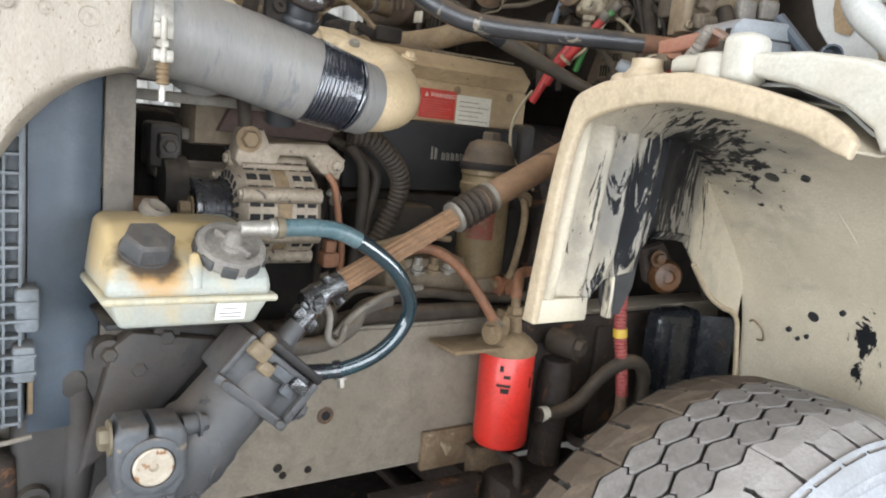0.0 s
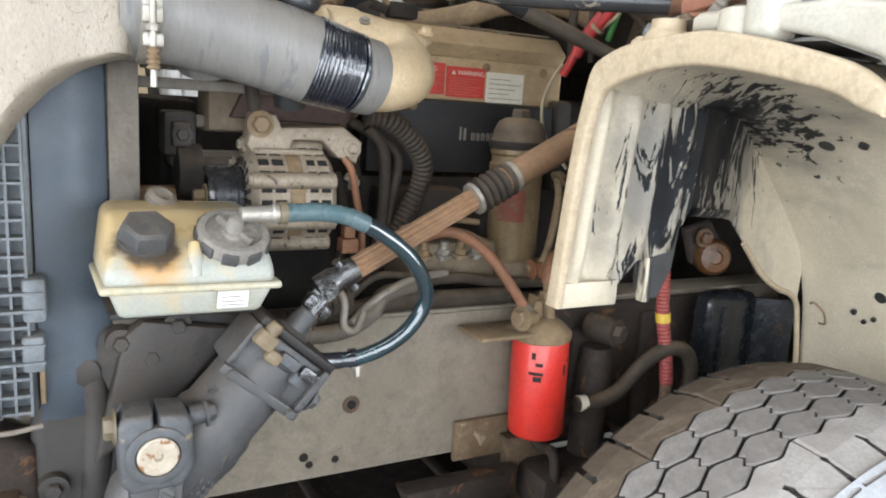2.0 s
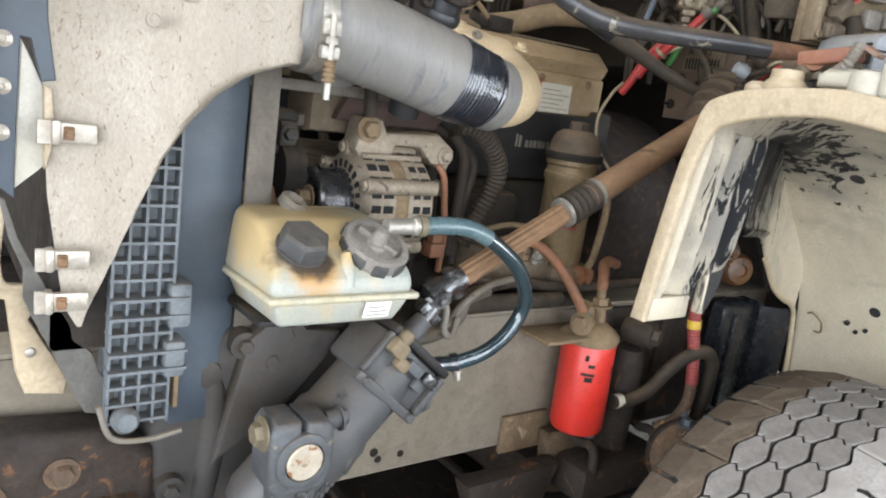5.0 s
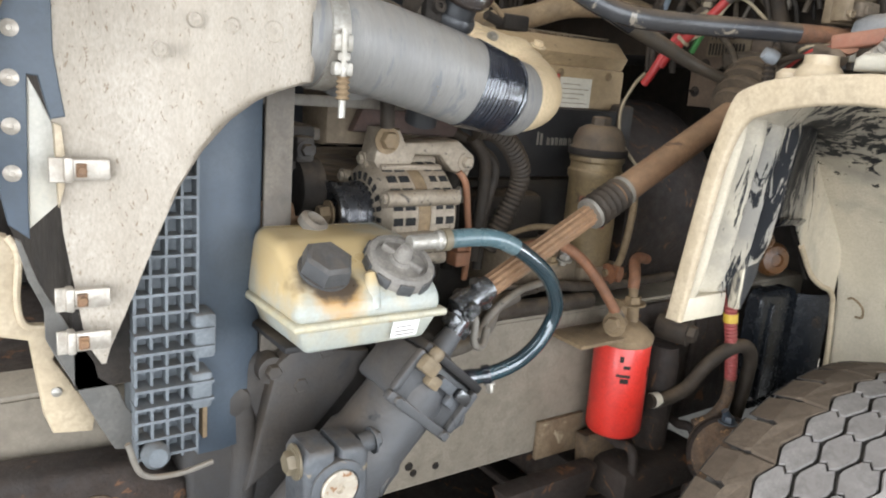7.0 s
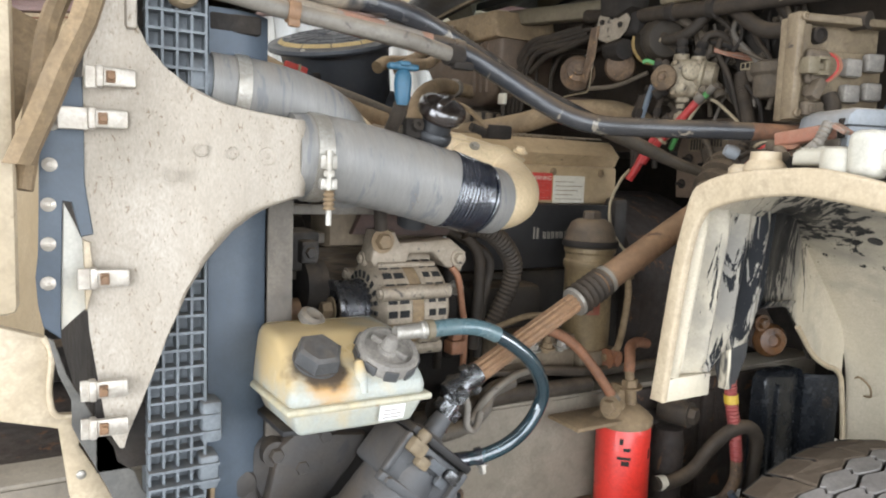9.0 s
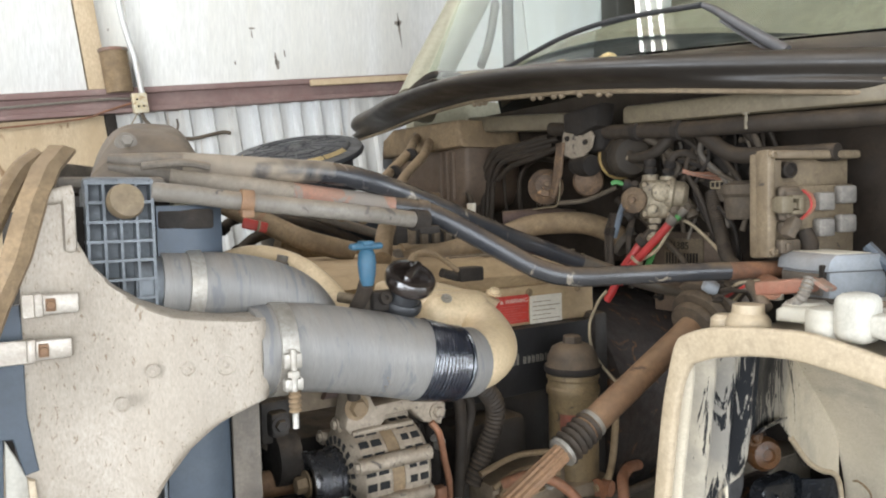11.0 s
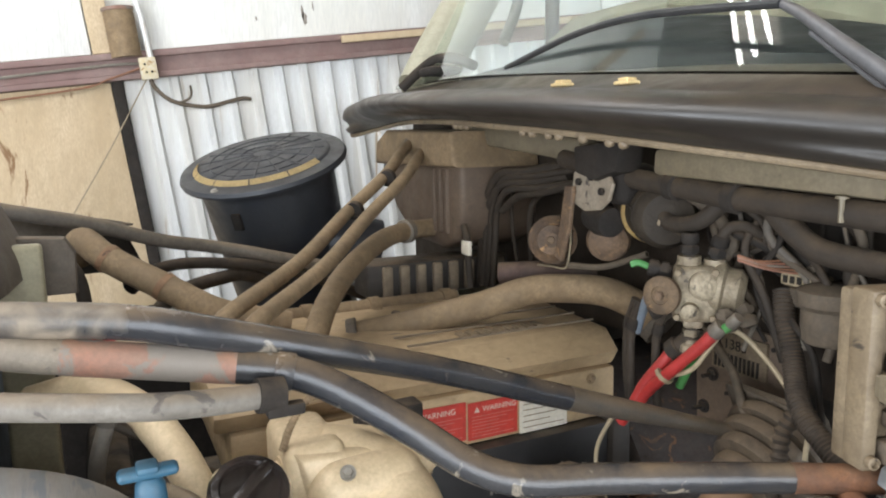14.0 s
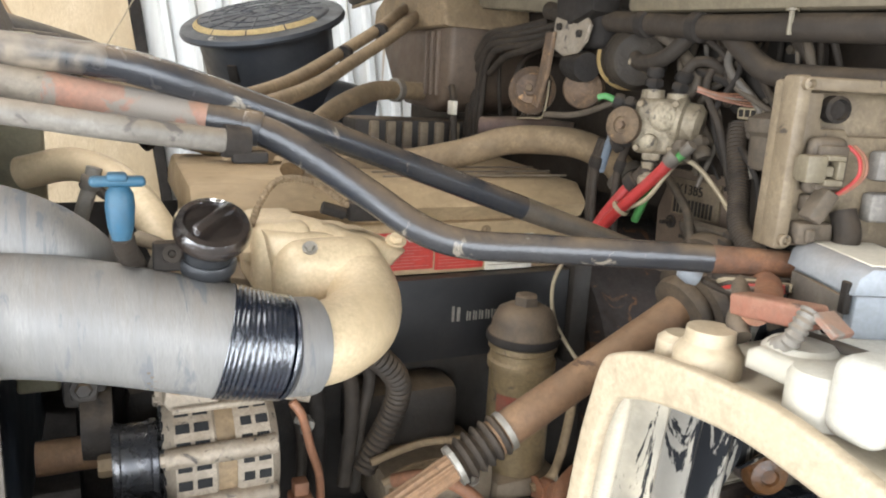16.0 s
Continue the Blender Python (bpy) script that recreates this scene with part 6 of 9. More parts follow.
def lettered(words, size, at, material, parent, name="lettering", turn=None):
    d = bpy.data.curves.new("words", "FONT")
    d.body, d.size, d.extrude = words, size, 0.0004
    o = bpy.data.objects.new("words", d)
    scene.collection.objects.link(o)
    me = bpy.data.meshes.new_from_object(o)
    bm = bmesh.new()
    bm.from_mesh(me)
    bpy.data.objects.remove(o)
    bpy.data.curves.remove(d)
    bpy.data.meshes.remove(me)
    bmesh.ops.transform(bm, matrix=Matrix.Translation(at) @ (turn or Matrix.Rotation(radians(90), 4, "X")), verts=bm.verts[:])
    return part(name, bm, material, parent, smooth=0)


def engine_label(x0, x1, z0, z1, red, words):
    """A printed label on the head cover: sheet, heading and bars for the small print."""
    ob = thing("warning_label" if red else "paper_label", ((x0 + x1) / 2, 1.284, z0), "red warning label with pale print on the engine" if red else "dusty white paper label on the engine", "label", "labels on the engine")
    part("sheet", box((x0, 1.2825, z0), (x1, 1.2848, z1)), "label_red" if red else "label_white", ob)
    rows = 7 if red else 5
    for i in range(rows):
        z = z0 + 0.005 + i * 0.0052 if red else z0 + 0.008 + i * 0.0095
        part("print_line", box((x0 + 0.006, 1.2819, z), (x1 - 0.007 - 0.013 * ((i * 5) % 3), 1.2828, z + (0.0011 if red else 0.0014))), "label_ink" if red else "cream", ob)
    if words:
        lettered("WARNING", 0.0125, (x0 + 0.024, 1.2822, z1 - 0.0155), "ink", ob)
        part("triangle", prism([(x0 + 0.010, z1 - 0.0155), (x0 + 0.020, z1 - 0.0155), (x0 + 0.015, z1 - 0.007)], 0.0008, xz(1.2818), 0), "ink", ob)
    return ob


engine_label(0.664, 0.766, 1.486, 1.546, True, True)
engine_label(0.770, 0.857, 1.483, 1.542, True, True)
engine_label(0.862, 0.951, 1.477, 1.537, False, False)

# alternator
alt = thing("alternator", (0.43, 1.16, 1.25), "dusty cast alloy alternator with a polished pulley", "alternator")
AL = (0.335, 1.145, 1.302)
part("front_shell", lathe([(0.03, 0.006), (0.066, 0.010), (0.079, 0.02), (0.079, 0.065), (0.076, 0.068)], AL, (1, 0, 0), 40), "alloy", alt)
part("stator", lathe([(0.0755, 0.065), (0.0755, 0.092)], AL, (1, 0, 0), 40), "hose_tan", alt)
part("rear_shell", lathe([(0.077, 0.09), (0.080, 0.094), (0.080, 0.132), (0.068, 0.143), (0, 0.145)], AL, (1, 0, 0), 40), "alloy", alt)
for i in range(22):
    a = 2 * math.pi * i / 22
    for d0, d1 in ((0.022, 0.038), (0.043, 0.060), (0.097, 0.110), (0.115, 0.130)):
        c, q = math.cos(a), math.sin(a)
        mm = Matrix.Translation((AL[0] + (d0 + d1) / 2, AL[1] + 0.0788 * c, AL[2] + 0.0788 * q)) @ Matrix.Rotation(a, 4, "X")
        # Flush near-black boxes paint the shade of vent slots.
        part("vent_slot_shade", box((-(d1 - d0) / 2, -0.0013, -0.0058), ((d1 - d0) / 2, 0.0013, 0.0058), 0, 1, mm), "opening_shade", alt)
    for r0, r1 in ((0.034, 0.048), (0.052, 0.064)):
        # Same painted shade for the slots in the end face.
        part("face_slot_shade", box((-0.0030, r0, -0.0036), (0.0030, r1, 0.0036), 0, 1, Matrix.Translation((AL[0] + 0.0075 + 0.05 * (r0 - 0.034) / 0.3, AL[1], AL[2])) @ Matrix.Rotation(a, 4, "X")), "opening_shade", alt)
for a in (0.6, 1.5, 2.7, 3.5, 4.1, 4.9):
    part("lug", join(lathe([(0.0125, 0.010), (0.0125, 0.137), (0.009, 0.139), (0, 0.139)], (AL[0], AL[1] + 0.081 * math.cos(a), AL[2] + 0.081 * math.sin(a)), (1, 0, 0), 14), hexbolt((AL[0] + 0.010, AL[1] + 0.083 * math.cos(a), AL[2] + 0.083 * math.sin(a)), (-1, 0, 0), 0.008, 0.007)), "alloy", alt)
for a in (-1.9, -1.15):
    c, q = math.cos(a), math.sin(a)
    part("rib", box((0.02, 0.0785, -0.004), (0.13, 0.087, 0.004), 0.002, 1, Matrix.Translation(AL) @ Matrix.Rotation(a + math.pi, 4, "X")), "alloy", alt)
pul = part("pulley", lathe([(0.016, -0.030), (0.030, -0.032), (0.036, -0.046), (0.048, -0.048), (0.050, -0.045), (0.050, -0.040), (0.0475, -0.038), (0.0475, -0.006), (0.050, -0.004), (0.050, 0.003), (0.02, 0.006)], AL, (1, 0, 0), 40), "pulley", alt, "dark polished pulley")
part("pulley_nut", hexbolt((AL[0] - 0.046, AL[1], AL[2]), (-1, 0, 0), 0.014, 0.018), "hose_tan", pul)
part("mount_arm", prism([(0.345, 1.385), (0.355, 1.435), (0.39, 1.435), (0.40, 1.415), (0.50, 1.420), (0.535, 1.395), (0.525, 1.36), (0.49, 1.37), (0.465, 1.395), (0.42, 1.395), (0.40, 1.36), (0.37, 1.35)], 0.05, xz(1.115), 0.007), "alloy", alt, "dusty cast mounting arm")
part("arm_bolt", hexbolt((0.365, 1.114, 1.418), (0, -1, 0), 0.014, 0.014), "hose_tan", alt)
part("arm_bolt", hexbolt((0.515, 1.114, 1.385), (0, -1, 0), 0.010, 0.010), "alloy", alt)
part("terminal", join(tube([(0.508, 1.12, 1.34), (0.525, 1.12, 1.33)], 0.006, 10), hexbolt((0.52, 1.12, 1.33), (1, 0, -0.4), 0.009, 0.01)), "bare", alt)
part("cable", tube([(0.50, 1.11, 1.37), (0.512, 1.105, 1.35), (0.525, 1.11, 1.30), (0.54, 1.12, 1.25), (0.545, 1.13, 1.18)], 0.006, 10), "hose_orange", alt, "dusty reddish cable")
part("connector", join(box((0.495, 1.09, 1.215), (0.525, 1.12, 1.24), 0.004), box((0.50, 1.095, 1.24), (0.52, 1.115, 1.26), 0.003)), "hose_orange", alt, "red terminal boot")
idl = thing("belt_idler", (0.26, 1.25, 1.25), "dark idler pulley and bracket ahead of the alternator", "idler pulley")
part("pulley", lathe([(0.015, -0.02), (0.045, -0.018), (0.047, 0.0), (0.045, 0.018), (0.015, 0.02)], (0.272, 1.20, 1.335), (1, 0, 0), 30), "dark", idl)
part("bracket", join(box((0.25, 1.215, 1.34), (0.285, 1.29, 1.41), 0.006), box((0.262, 1.205, 1.405), (0.30, 1.24, 1.425), 0.004), box((0.26, 1.21, 1.35), (0.28, 1.214, 1.395), 0.003)), "tube_dusty", idl)
part("arm", tube([(0.20, 1.21, 1.29), (0.27, 1.21, 1.29), (0.33, 1.22, 1.28)], 0.022, 16), "shaft", idl)
bar = thing("engine_crossbar", (0.3, 1.1, 1.48), "dusty brown steel bars and boxes behind the hose", "bracket")
part("bar", box((0.17, 1.12, 1.462), (0.40, 1.14, 1.478), 0.003), "tube_grey", bar)
part("bar", box((0.20, 1.15, 1.49), (0.50, 1.17, 1.505), 0.003), "tube_dusty", bar)
part("block", join(box((0.235, 1.19, 1.36), (0.285, 1.26, 1.43), 0.008), box((0.245, 1.17, 1.375), (0.275, 1.20, 1.415), 0.006), hexbolt((0.26, 1.17, 1.395), (0, -1, 0), 0.010)), "block", bar)
part("plate", prism([(0.33, 1.425), (0.52, 1.42), (0.54, 1.45), (0.53, 1.49), (0.36, 1.49)], 0.02, xz(1.16), 0.005), "rust_brown", bar)


GROUPS = {"oil_line": "rubber lines behind the alternator", "wiring_loom": "wiring looms on the firewall", "heater_hose": "pair of heater hoses", "red_air_line": "nylon air lines at the valve", "green_air_line": "nylon air lines at the valve", "blue_air_line": "nylon air lines at the valve", "black_air_line": "nylon air lines at the valve", "harness": "harnesses under the cowl", "bulkhead_wire": "loose wires on the firewall"}


def hose_thing(name, pts, r, material, label, category="hose", rib=0.0, sides=14, fittings=()):
    ob = thing(name, pts[0], label, category, GROUPS.get(name, ""))
    part("length", ribbed(pts, r, rib, max(rib * 3.2, 0.005), sides) if rib else tube(pts, r, sides), material, ob)
    for i in fittings:
        p = Vector(pts[i])
        q = Vector(pts[i - 1 if i else 1])
        part("end_ferrule", lathe([(r * 1.12, -0.004), (r * 1.3, -0.002), (r * 1.3, 0.012), (r * 1.12, 0.014)], p, (q - p), 16), "dark" if material == "rubber" else "tube_dusty", ob)
    return ob


hose_thing("coolant_conduit", [(0.545, 1.13, 1.44), (0.58, 1.125, 1.435), (0.62, 1.13, 1.41), (0.655, 1.14, 1.37), (0.66, 1.15, 1.33), (0.645, 1.16, 1.28), (0.62, 1.17, 1.22)], 0.019, "rubber", "dusty black corrugated conduit beside the alternator", "conduit", 0.003, 18)
hose_thing("oil_line", [(0.56, 1.16, 1.42), (0.59, 1.16, 1.38), (0.60, 1.17, 1.30), (0.59, 1.17, 1.2)], 0.011, "rubber", "dark dusty rubber line behind the alternator")
hose_thing("oil_line", [(0.53, 1.19, 1.43), (0.57, 1.18, 1.41), (0.625, 1.175, 1.37), (0.615, 1.18, 1.28), (0.61, 1.18, 1.18)], 0.009, "rubber", "dark dusty rubber line behind the alternator")
hose_thing("oil_line", [(0.55, 1.2, 1.36), (0.56, 1.2, 1.28), (0.555, 1.2, 1.18)], 0.012, "dark", "black rubber line behind the alternator")
hose_thing("oil_line", [(0.52, 1.2, 1.34), (0.535, 1.2, 1.26), (0.53, 1.2, 1.16)], 0.008, "rubber", "dark dusty rubber line behind the alternator")
hose_thing("fuel_hose", [(0.64, 1.10, 1.235), (0.67, 1.075, 1.25), (0.70, 1.06, 1.247), (0.735, 1.045, 1.225), (0.765, 1.03, 1.19), (0.795, 1.015, 1.145), (0.815, 1.01, 1.115)], 0.0095, "hose_orange", "orange-brown fuel hose to the filter head", fittings=(6,))
hose_thing("fuel_hose", [(0.868, 1.028, 1.16), (0.875, 1.035, 1.185), (0.90, 1.06, 1.20), (0.96, 1.1, 1.195), (1.02, 1.13, 1.18)], 0.011, "hose_orange", "orange-brown fuel hose behind the filter")
hose_thing("steel_line", [(0.452, 1.0, 1.19), (0.463, 0.985, 1.165), (0.462, 0.982, 1.13), (0.475, 0.984, 1.118), (0.488, 0.99, 1.122), (0.50, 1.0, 1.14)], 0.0058, "tube_grey", "thin grey bent steel line", "pipe")
hose_thing("steel_line", [(0.48, 1.0, 1.125), (0.53, 1.03, 1.15), (0.60, 1.05, 1.175), (0.68, 1.07, 1.18)], 0.0065, "tube_grey", "thin grey bent steel line", "pipe")
hose_thing("steel_line", [(0.49, 1.03, 1.16), (0.54, 1.05, 1.185), (0.60, 1.06, 1.18), (0.66, 1.07, 1.165)], 0.006, "rubber", "thin dark bent line", "pipe")
hose_thing("ribbed_conduit", [(0.415, 1.01, 1.15), (0.45, 1.02, 1.15), (0.485, 1.035, 1.152)], 0.020, "rubber", "black corrugated conduit on the frame rail", "conduit", 0.003, 18)
hose_thing("wire_bundle", [(0.40, 1.06, 1.12), (0.50, 1.06, 1.125), (0.58, 1.07, 1.135), (0.70, 1.08, 1.13), (0.82, 1.09, 1.125)], 0.016, "rubber", "dusty wire bundle along the frame rail", "wiring")
hose_thing("wire_bundle", [(0.40, 1.03, 1.10), (0.48, 1.03, 1.105), (0.53, 1.04, 1.125), (0.56, 1.06, 1.15), (0.62, 1.08, 1.155)], 0.014, "tube_dusty", "dusty wire bundle along the frame rail", "wiring")
hose_thing("wire_bundle", [(0.62, 1.10, 1.15), (0.70, 1.09, 1.165), (0.80, 1.10, 1.15), (0.9, 1.11, 1.14), (1.1, 1.12, 1.14)], 0.010, "rubber", "dusty wire bundle along the frame rail", "wiring")
inj = thing("fuel_pump", (0.70, 1.15, 1.15), "dusty fuel pump with bright fittings below the oil filter", "fuel pump")
part("body", box((0.64, 1.13, 1.14), (0.82, 1.26, 1.22), 0.01), "engine", inj)
for i, x in enumerate((0.66, 0.70, 0.735, 0.77)):
    part("union", join(tube([(x, 1.125, 1.19), (x, 1.12, 1.225)], 0.008, 10), hexbolt((x, 1.122, 1.20), (0, -0.2, 1), 0.011, 0.012)), "bare" if i % 2 else "hose_tan", inj)
part("pipe", tube([(0.63, 1.115, 1.225), (0.68, 1.11, 1.245), (0.74, 1.115, 1.24), (0.79, 1.12, 1.215)], 0.006, 10), "hose_tan", inj)
part("pipe", tube([(0.62, 1.14, 1.245), (0.70, 1.14, 1.262), (0.78, 1.14, 1.255)], 0.006, 10), "hose_tan", inj)

# dipstick and oil filler
dip = thing("dipstick", (0.306, 0.95, 1.58), "blue plastic dipstick handle on a dusty tube", "dipstick")
part("handle", join(box((0.284, 0.939, 1.676), (0.330, 0.955, 1.685), 0.004, 3), box((0.298, 0.936, 1.681), (0.315, 0.958, 1.688), 0.003), lathe([(0.008, 0), (0.011, 0.012), (0.0125, 0.03), (0.0115, 0.042), (0.008, 0.048), (0, 0.05)], (0.308, 0.948, 1.628), (0, 0, 1), 20)), "blue", dip, "blue T-handle")
part("tube", tube([(0.308, 0.950, 1.632), (0.312, 0.972, 1.612), (0.322, 1.02, 1.58), (0.335, 1.07, 1.52), (0.35, 1.09, 1.44)], 0.0105, 14), "rubber", dip)
fil = thing("oil_filler", (0.39, 0.985, 1.55), "oil-wet black filler cap on a dark neck", "oil filler")
part("neck", tube([(0.389, 0.982, 1.620), (0.386, 1.00, 1.585), (0.392, 1.045, 1.53), (0.40, 1.08, 1.45)], 0.024, 20), "liner_black", fil)
part("neck_collar", lathe([(0.027, -0.008), (0.029, -0.004), (0.029, 0.004), (0.027, 0.008)], (0.3865, 0.996, 1.592), (0.05, -0.4, 0.9), 24), "liner_black", fil)
cap = part("cap", lathe([(0.026, 0), (0.034, 0.004), (0.037, 0.010), (0.037, 0.020), (0.034, 0.025), (0.028, 0.026), (0.026, 0.022), (0, 0.022)], (0.389, 0.984, 1.616), (0.04, -0.55, 0.83), 36), "wet_brown", fil, "oil-wet brown-black cap")
part("grip", box((-0.027, -0.006, 0.020), (0.027, 0.006, 0.034), 0.004, 2, frame_of((0.389, 0.984, 1.616), (0.04, -0.55, 0.83)) @ Matrix.Rotation(radians(40), 4, "Z")), "wet_brown", cap)
part("bracket", join(box((0.335, 0.985, 1.585), (0.375, 1.0, 1.615), 0.004), lathe([(0.009, 0), (0.009, 0.008), (0.004, 0.008), (0.003, 0.004), (0, 0.004)], (0.352, 0.985, 1.603), (0, -1, 0.3), 14)), "dark", fil)
part("stay", tube([(0.345, 1.0, 1.60), (0.335, 1.02, 1.56), (0.33, 1.05, 1.50)], 0.010, 12), "tube_dusty", fil)
hose_thing("sand_pipe", [(0.20, 1.30, 1.64), (0.26, 1.27, 1.655), (0.31, 1.22, 1.64), (0.345, 1.17, 1.60), (0.365, 1.13, 1.55), (0.37, 1.12, 1.48)], 0.021, "beige_cast", "sand-coloured metal pipe at the front of the engine", "pipe", sides=18)
hose_thing("steel_line", [(0.325, 1.08, 1.60), (0.345, 1.06, 1.595), (0.36, 1.04, 1.585)], 0.008, "cream", "short pale pipe by the dipstick", "pipe")

# ---- tubes over the engine ----
ob = thing("stay_tube", (0.1, 1.1, 1.78), "worn black steel stay tube with a red-primed length", "stay tube")
A = [(0.02, 1.105, 1.792), (0.095, 1.097, 1.782), (0.232, 1.062, 1.757), (0.371, 1.032, 1.735), (0.44, 1.013, 1.723), (0.491, 0.994, 1.698), (0.545, 0.962, 1.662), (0.588, 0.925, 1.632), (0.63, 0.897, 1.620), (0.70, 0.868, 1.619), (0.80, 0.815, 1.620), (0.858, 0.783, 1.620), (0.93, 0.742, 1.620)]
path = spline(A, 8)
part("flattened_end", sweep(path[:9], lambda u: 0.006 + 0.010 * u, 16), "tube_dusty", ob)
part("dusty_length", sweep(path[8:18], 0.0165, 18), "tube_tan", ob)
part("primed_length", sweep(path[17:27], 0.0168, 18), "red_primer", ob, "faded red primer")
part("black_length", sweep(path[26:88], lambda u: 0.0163 - 0.0028 * max(0.0, u - 0.3), 18), "tube_faded", ob)
part("rusty_end", sweep(path[87:], lambda u: 0.0144 - 0.001 * u, 18), "rusty_tube", ob, "rusty end")
part("joint_sleeve", lathe([(0.0175, -0.009), (0.0182, -0.007), (0.0182, 0.007), (0.0175, 0.009)], (0.435, 1.0145, 1.7245), (0.9, -0.25, -0.2), 22), "tube", ob)
ob = thing("stay_tube", (0.1, 1.1, 1.79), "worn black steel stay tube running to the firewall", "stay tube")
B = [(0.02, 1.105, 1.803), (0.096, 1.095, 1.797), (0.233, 1.063, 1.788), (0.31, 1.040, 1.781), (0.378, 1.030, 1.764), (0.492, 1.042, 1.727), (0.629, 1.058, 1.680), (0.767, 1.046, 1.632), (0.87, 1.035, 1.598), (0.95, 1.025, 1.572), (1.02, 1.005, 1.552)]
path = spline(B, 8)
part("flattened_end", sweep(path[:10], lambda u: 0.006 + 0.010 * u, 16), "tube_dusty", ob)
part("black_length", sweep(path[9:58], lambda u: 0.0164 - 0.0022 * max(0.0, u - 0.4), 18), "tube_faded", ob, "black length, dust-caked at one end")
part("dusty_length", sweep(path[57:], lambda u: 0.0151 - 0.006 * u, 18), "tube_brown", ob)
ob = thing("coolant_tube", (0.07, 1.0, 1.76), "grey dusty metal coolant tube ending at a clip", "tube")
part("length", tube([(0.05, 1.0, 1.757), (0.10, 1.0, 1.752), (0.156, 0.999, 1.744), (0.292, 0.975, 1.727), (0.35, 0.975, 1.720), (0.415, 0.990, 1.712)], 0.0117, 18), "tube_grey", ob)
part("clip", join(lathe([(0.0138, -0.008), (0.0155, -0.008), (0.0155, 0.008), (0.0138, 0.008)], (0.165, 0.998, 1.743), (1, -0.1, -0.1), 20), box((0.155, 0.985, 1.722), (0.172, 0.994, 1.733), 0.003)), "shaft", ob, "dull brown clip")
part("end_clip", join(lathe([(0.0138, -0.012), (0.016, -0.012), (0.016, 0.012), (0.0138, 0.012)], (0.415, 0.99, 1.712), (1, 0.1, -0.1), 20), box((0.41, 0.978, 1.692), (0.445, 0.992, 1.704), 0.003)), "dark", ob, "dark end clip")

# ---- air cleaner ----
AC, ACX = Vector((0.645, 2.038, 1.889)), Vector((-0.245, -0.25, 0.94)).normalized()
air = thing("air_cleaner", AC - ACX * 0.55, "round black air cleaner canister with a webbed lid", "air cleaner")
part("canister", lathe([(0.135, -0.55), (0.153, -0.05), (0.158, 0.0)], AC, ACX, 48), "canister", air)
part("rim", lathe([(0.155, -0.004), (0.189, -0.002), (0.191, 0.004), (0.187, 0.012), (0.155, 0.016)], AC, ACX, 56), "canister", air, "flat black rim")
part("lid", lathe([(0.158, 0.010), (0.154, 0.018), (0.146, 0.022), (0.06, 0.028), (0.0, 0.030)], AC, ACX, 56), "canister", air)
for i in range(16):
    a = 2 * math.pi * i / 16
    spoke = frame_of(AC, ACX) @ Matrix.Rotation(a, 4, "Z")
    part("web", tube([spoke @ Vector((0.02, 0, 0.0292)), spoke @ Vector((0.08, 0, 0.0268)), spoke @ Vector((0.142, 0, 0.0226))], 0.0019, 6), "canister", air)
for r, h in ((0.05, 0.030), (0.09, 0.0277), (0.12, 0.0256)):
    part("ring_web", lathe([(r - 0.0015, 0.022), (r - 0.0015, h), (r + 0.0015, h), (r + 0.0015, 0.022)], AC, ACX, 40), "canister", air)
for i in range(5):
    a0 = math.pi * (1.08 + i * 0.176)
    bm = bmesh.new()
    mm = frame_of(AC, ACX)
    vs = []
    for k in range(9):
        a = a0 + 0.535 * k / 8
        vs.append([bm.verts.new(mm @ Vector((r * math.cos(a), r * math.sin(a), h))) for r, h in ((0.1585, 0.0165), (0.1465, 0.0250))])
    for p, q in zip(vs, vs[1:]):
        bm.faces.new((p[0], q[0], q[1], p[1]))
    bmesh.ops.solidify(bm, geom=bm.faces[:], thickness=0.002)
    part("foam_strip", bm, "foam", air, "worn yellow foam strip")
part("mount_leg", tube([(0.76, 2.13, 1.44), (0.75, 2.05, 1.34), (0.74, 1.95, 1.22), (0.74, 1.91, 1.095)], 0.016, 12), "dark", air)
part("latch", box((-0.012, -0.158, -0.09), (0.012, -0.146, -0.05), 0.003, 2, frame_of(AC, ACX)), "dark", air)
part("stud", hexbolt(frame_of(AC, ACX) @ Vector((-0.02, -0.172, 0.012)), ACX, 0.006, 0.005), "bare", air)
part("outlet", tube([(0.72, 2.05, 1.70), (0.80, 2.02, 1.70), (0.9, 2.0, 1.68)], 0.07, 24), "canister", air)

# ---- heater box and firewall ----
# Unseen dark sheet added to hide the bright wall behind the engine.
single("far_bay_backing", rsheet([[(x, 2.16 + 0.03 * math.sin(3 * x), z) for x in (-0.1, 0.2, 0.5, 0.8, 1.1)] for z in (0.55, 0.9, 1.2, 1.45)], 0.004), "dark", "added dark sheet closing off the view beyond the engine", "fender")
fw = thing("firewall", (1.1, 1.3, 1.6), "dark dusty cab firewall above the engine", "firewall")
part("upper_panel", box((1.11, 0.30, 1.60), (1.14, 2.25, 1.99)), "firewall", fw)
part("tunnel_back", box((1.62, 0.98, 0.9), (1.65, 2.25, 1.64)), "dark", fw)
part("tunnel_roof", box((1.14, 0.98, 1.60), (1.65, 2.25, 1.63)), "dark", fw)
part("tunnel_side", box((1.53, 0.93, 0.9), (1.64, 0.98, 1.60)), "dark", fw)
hv = thing("heater_box", (0.95, 1.82, 1.72), "dusty tan plastic heater box on the firewall", "heater box")
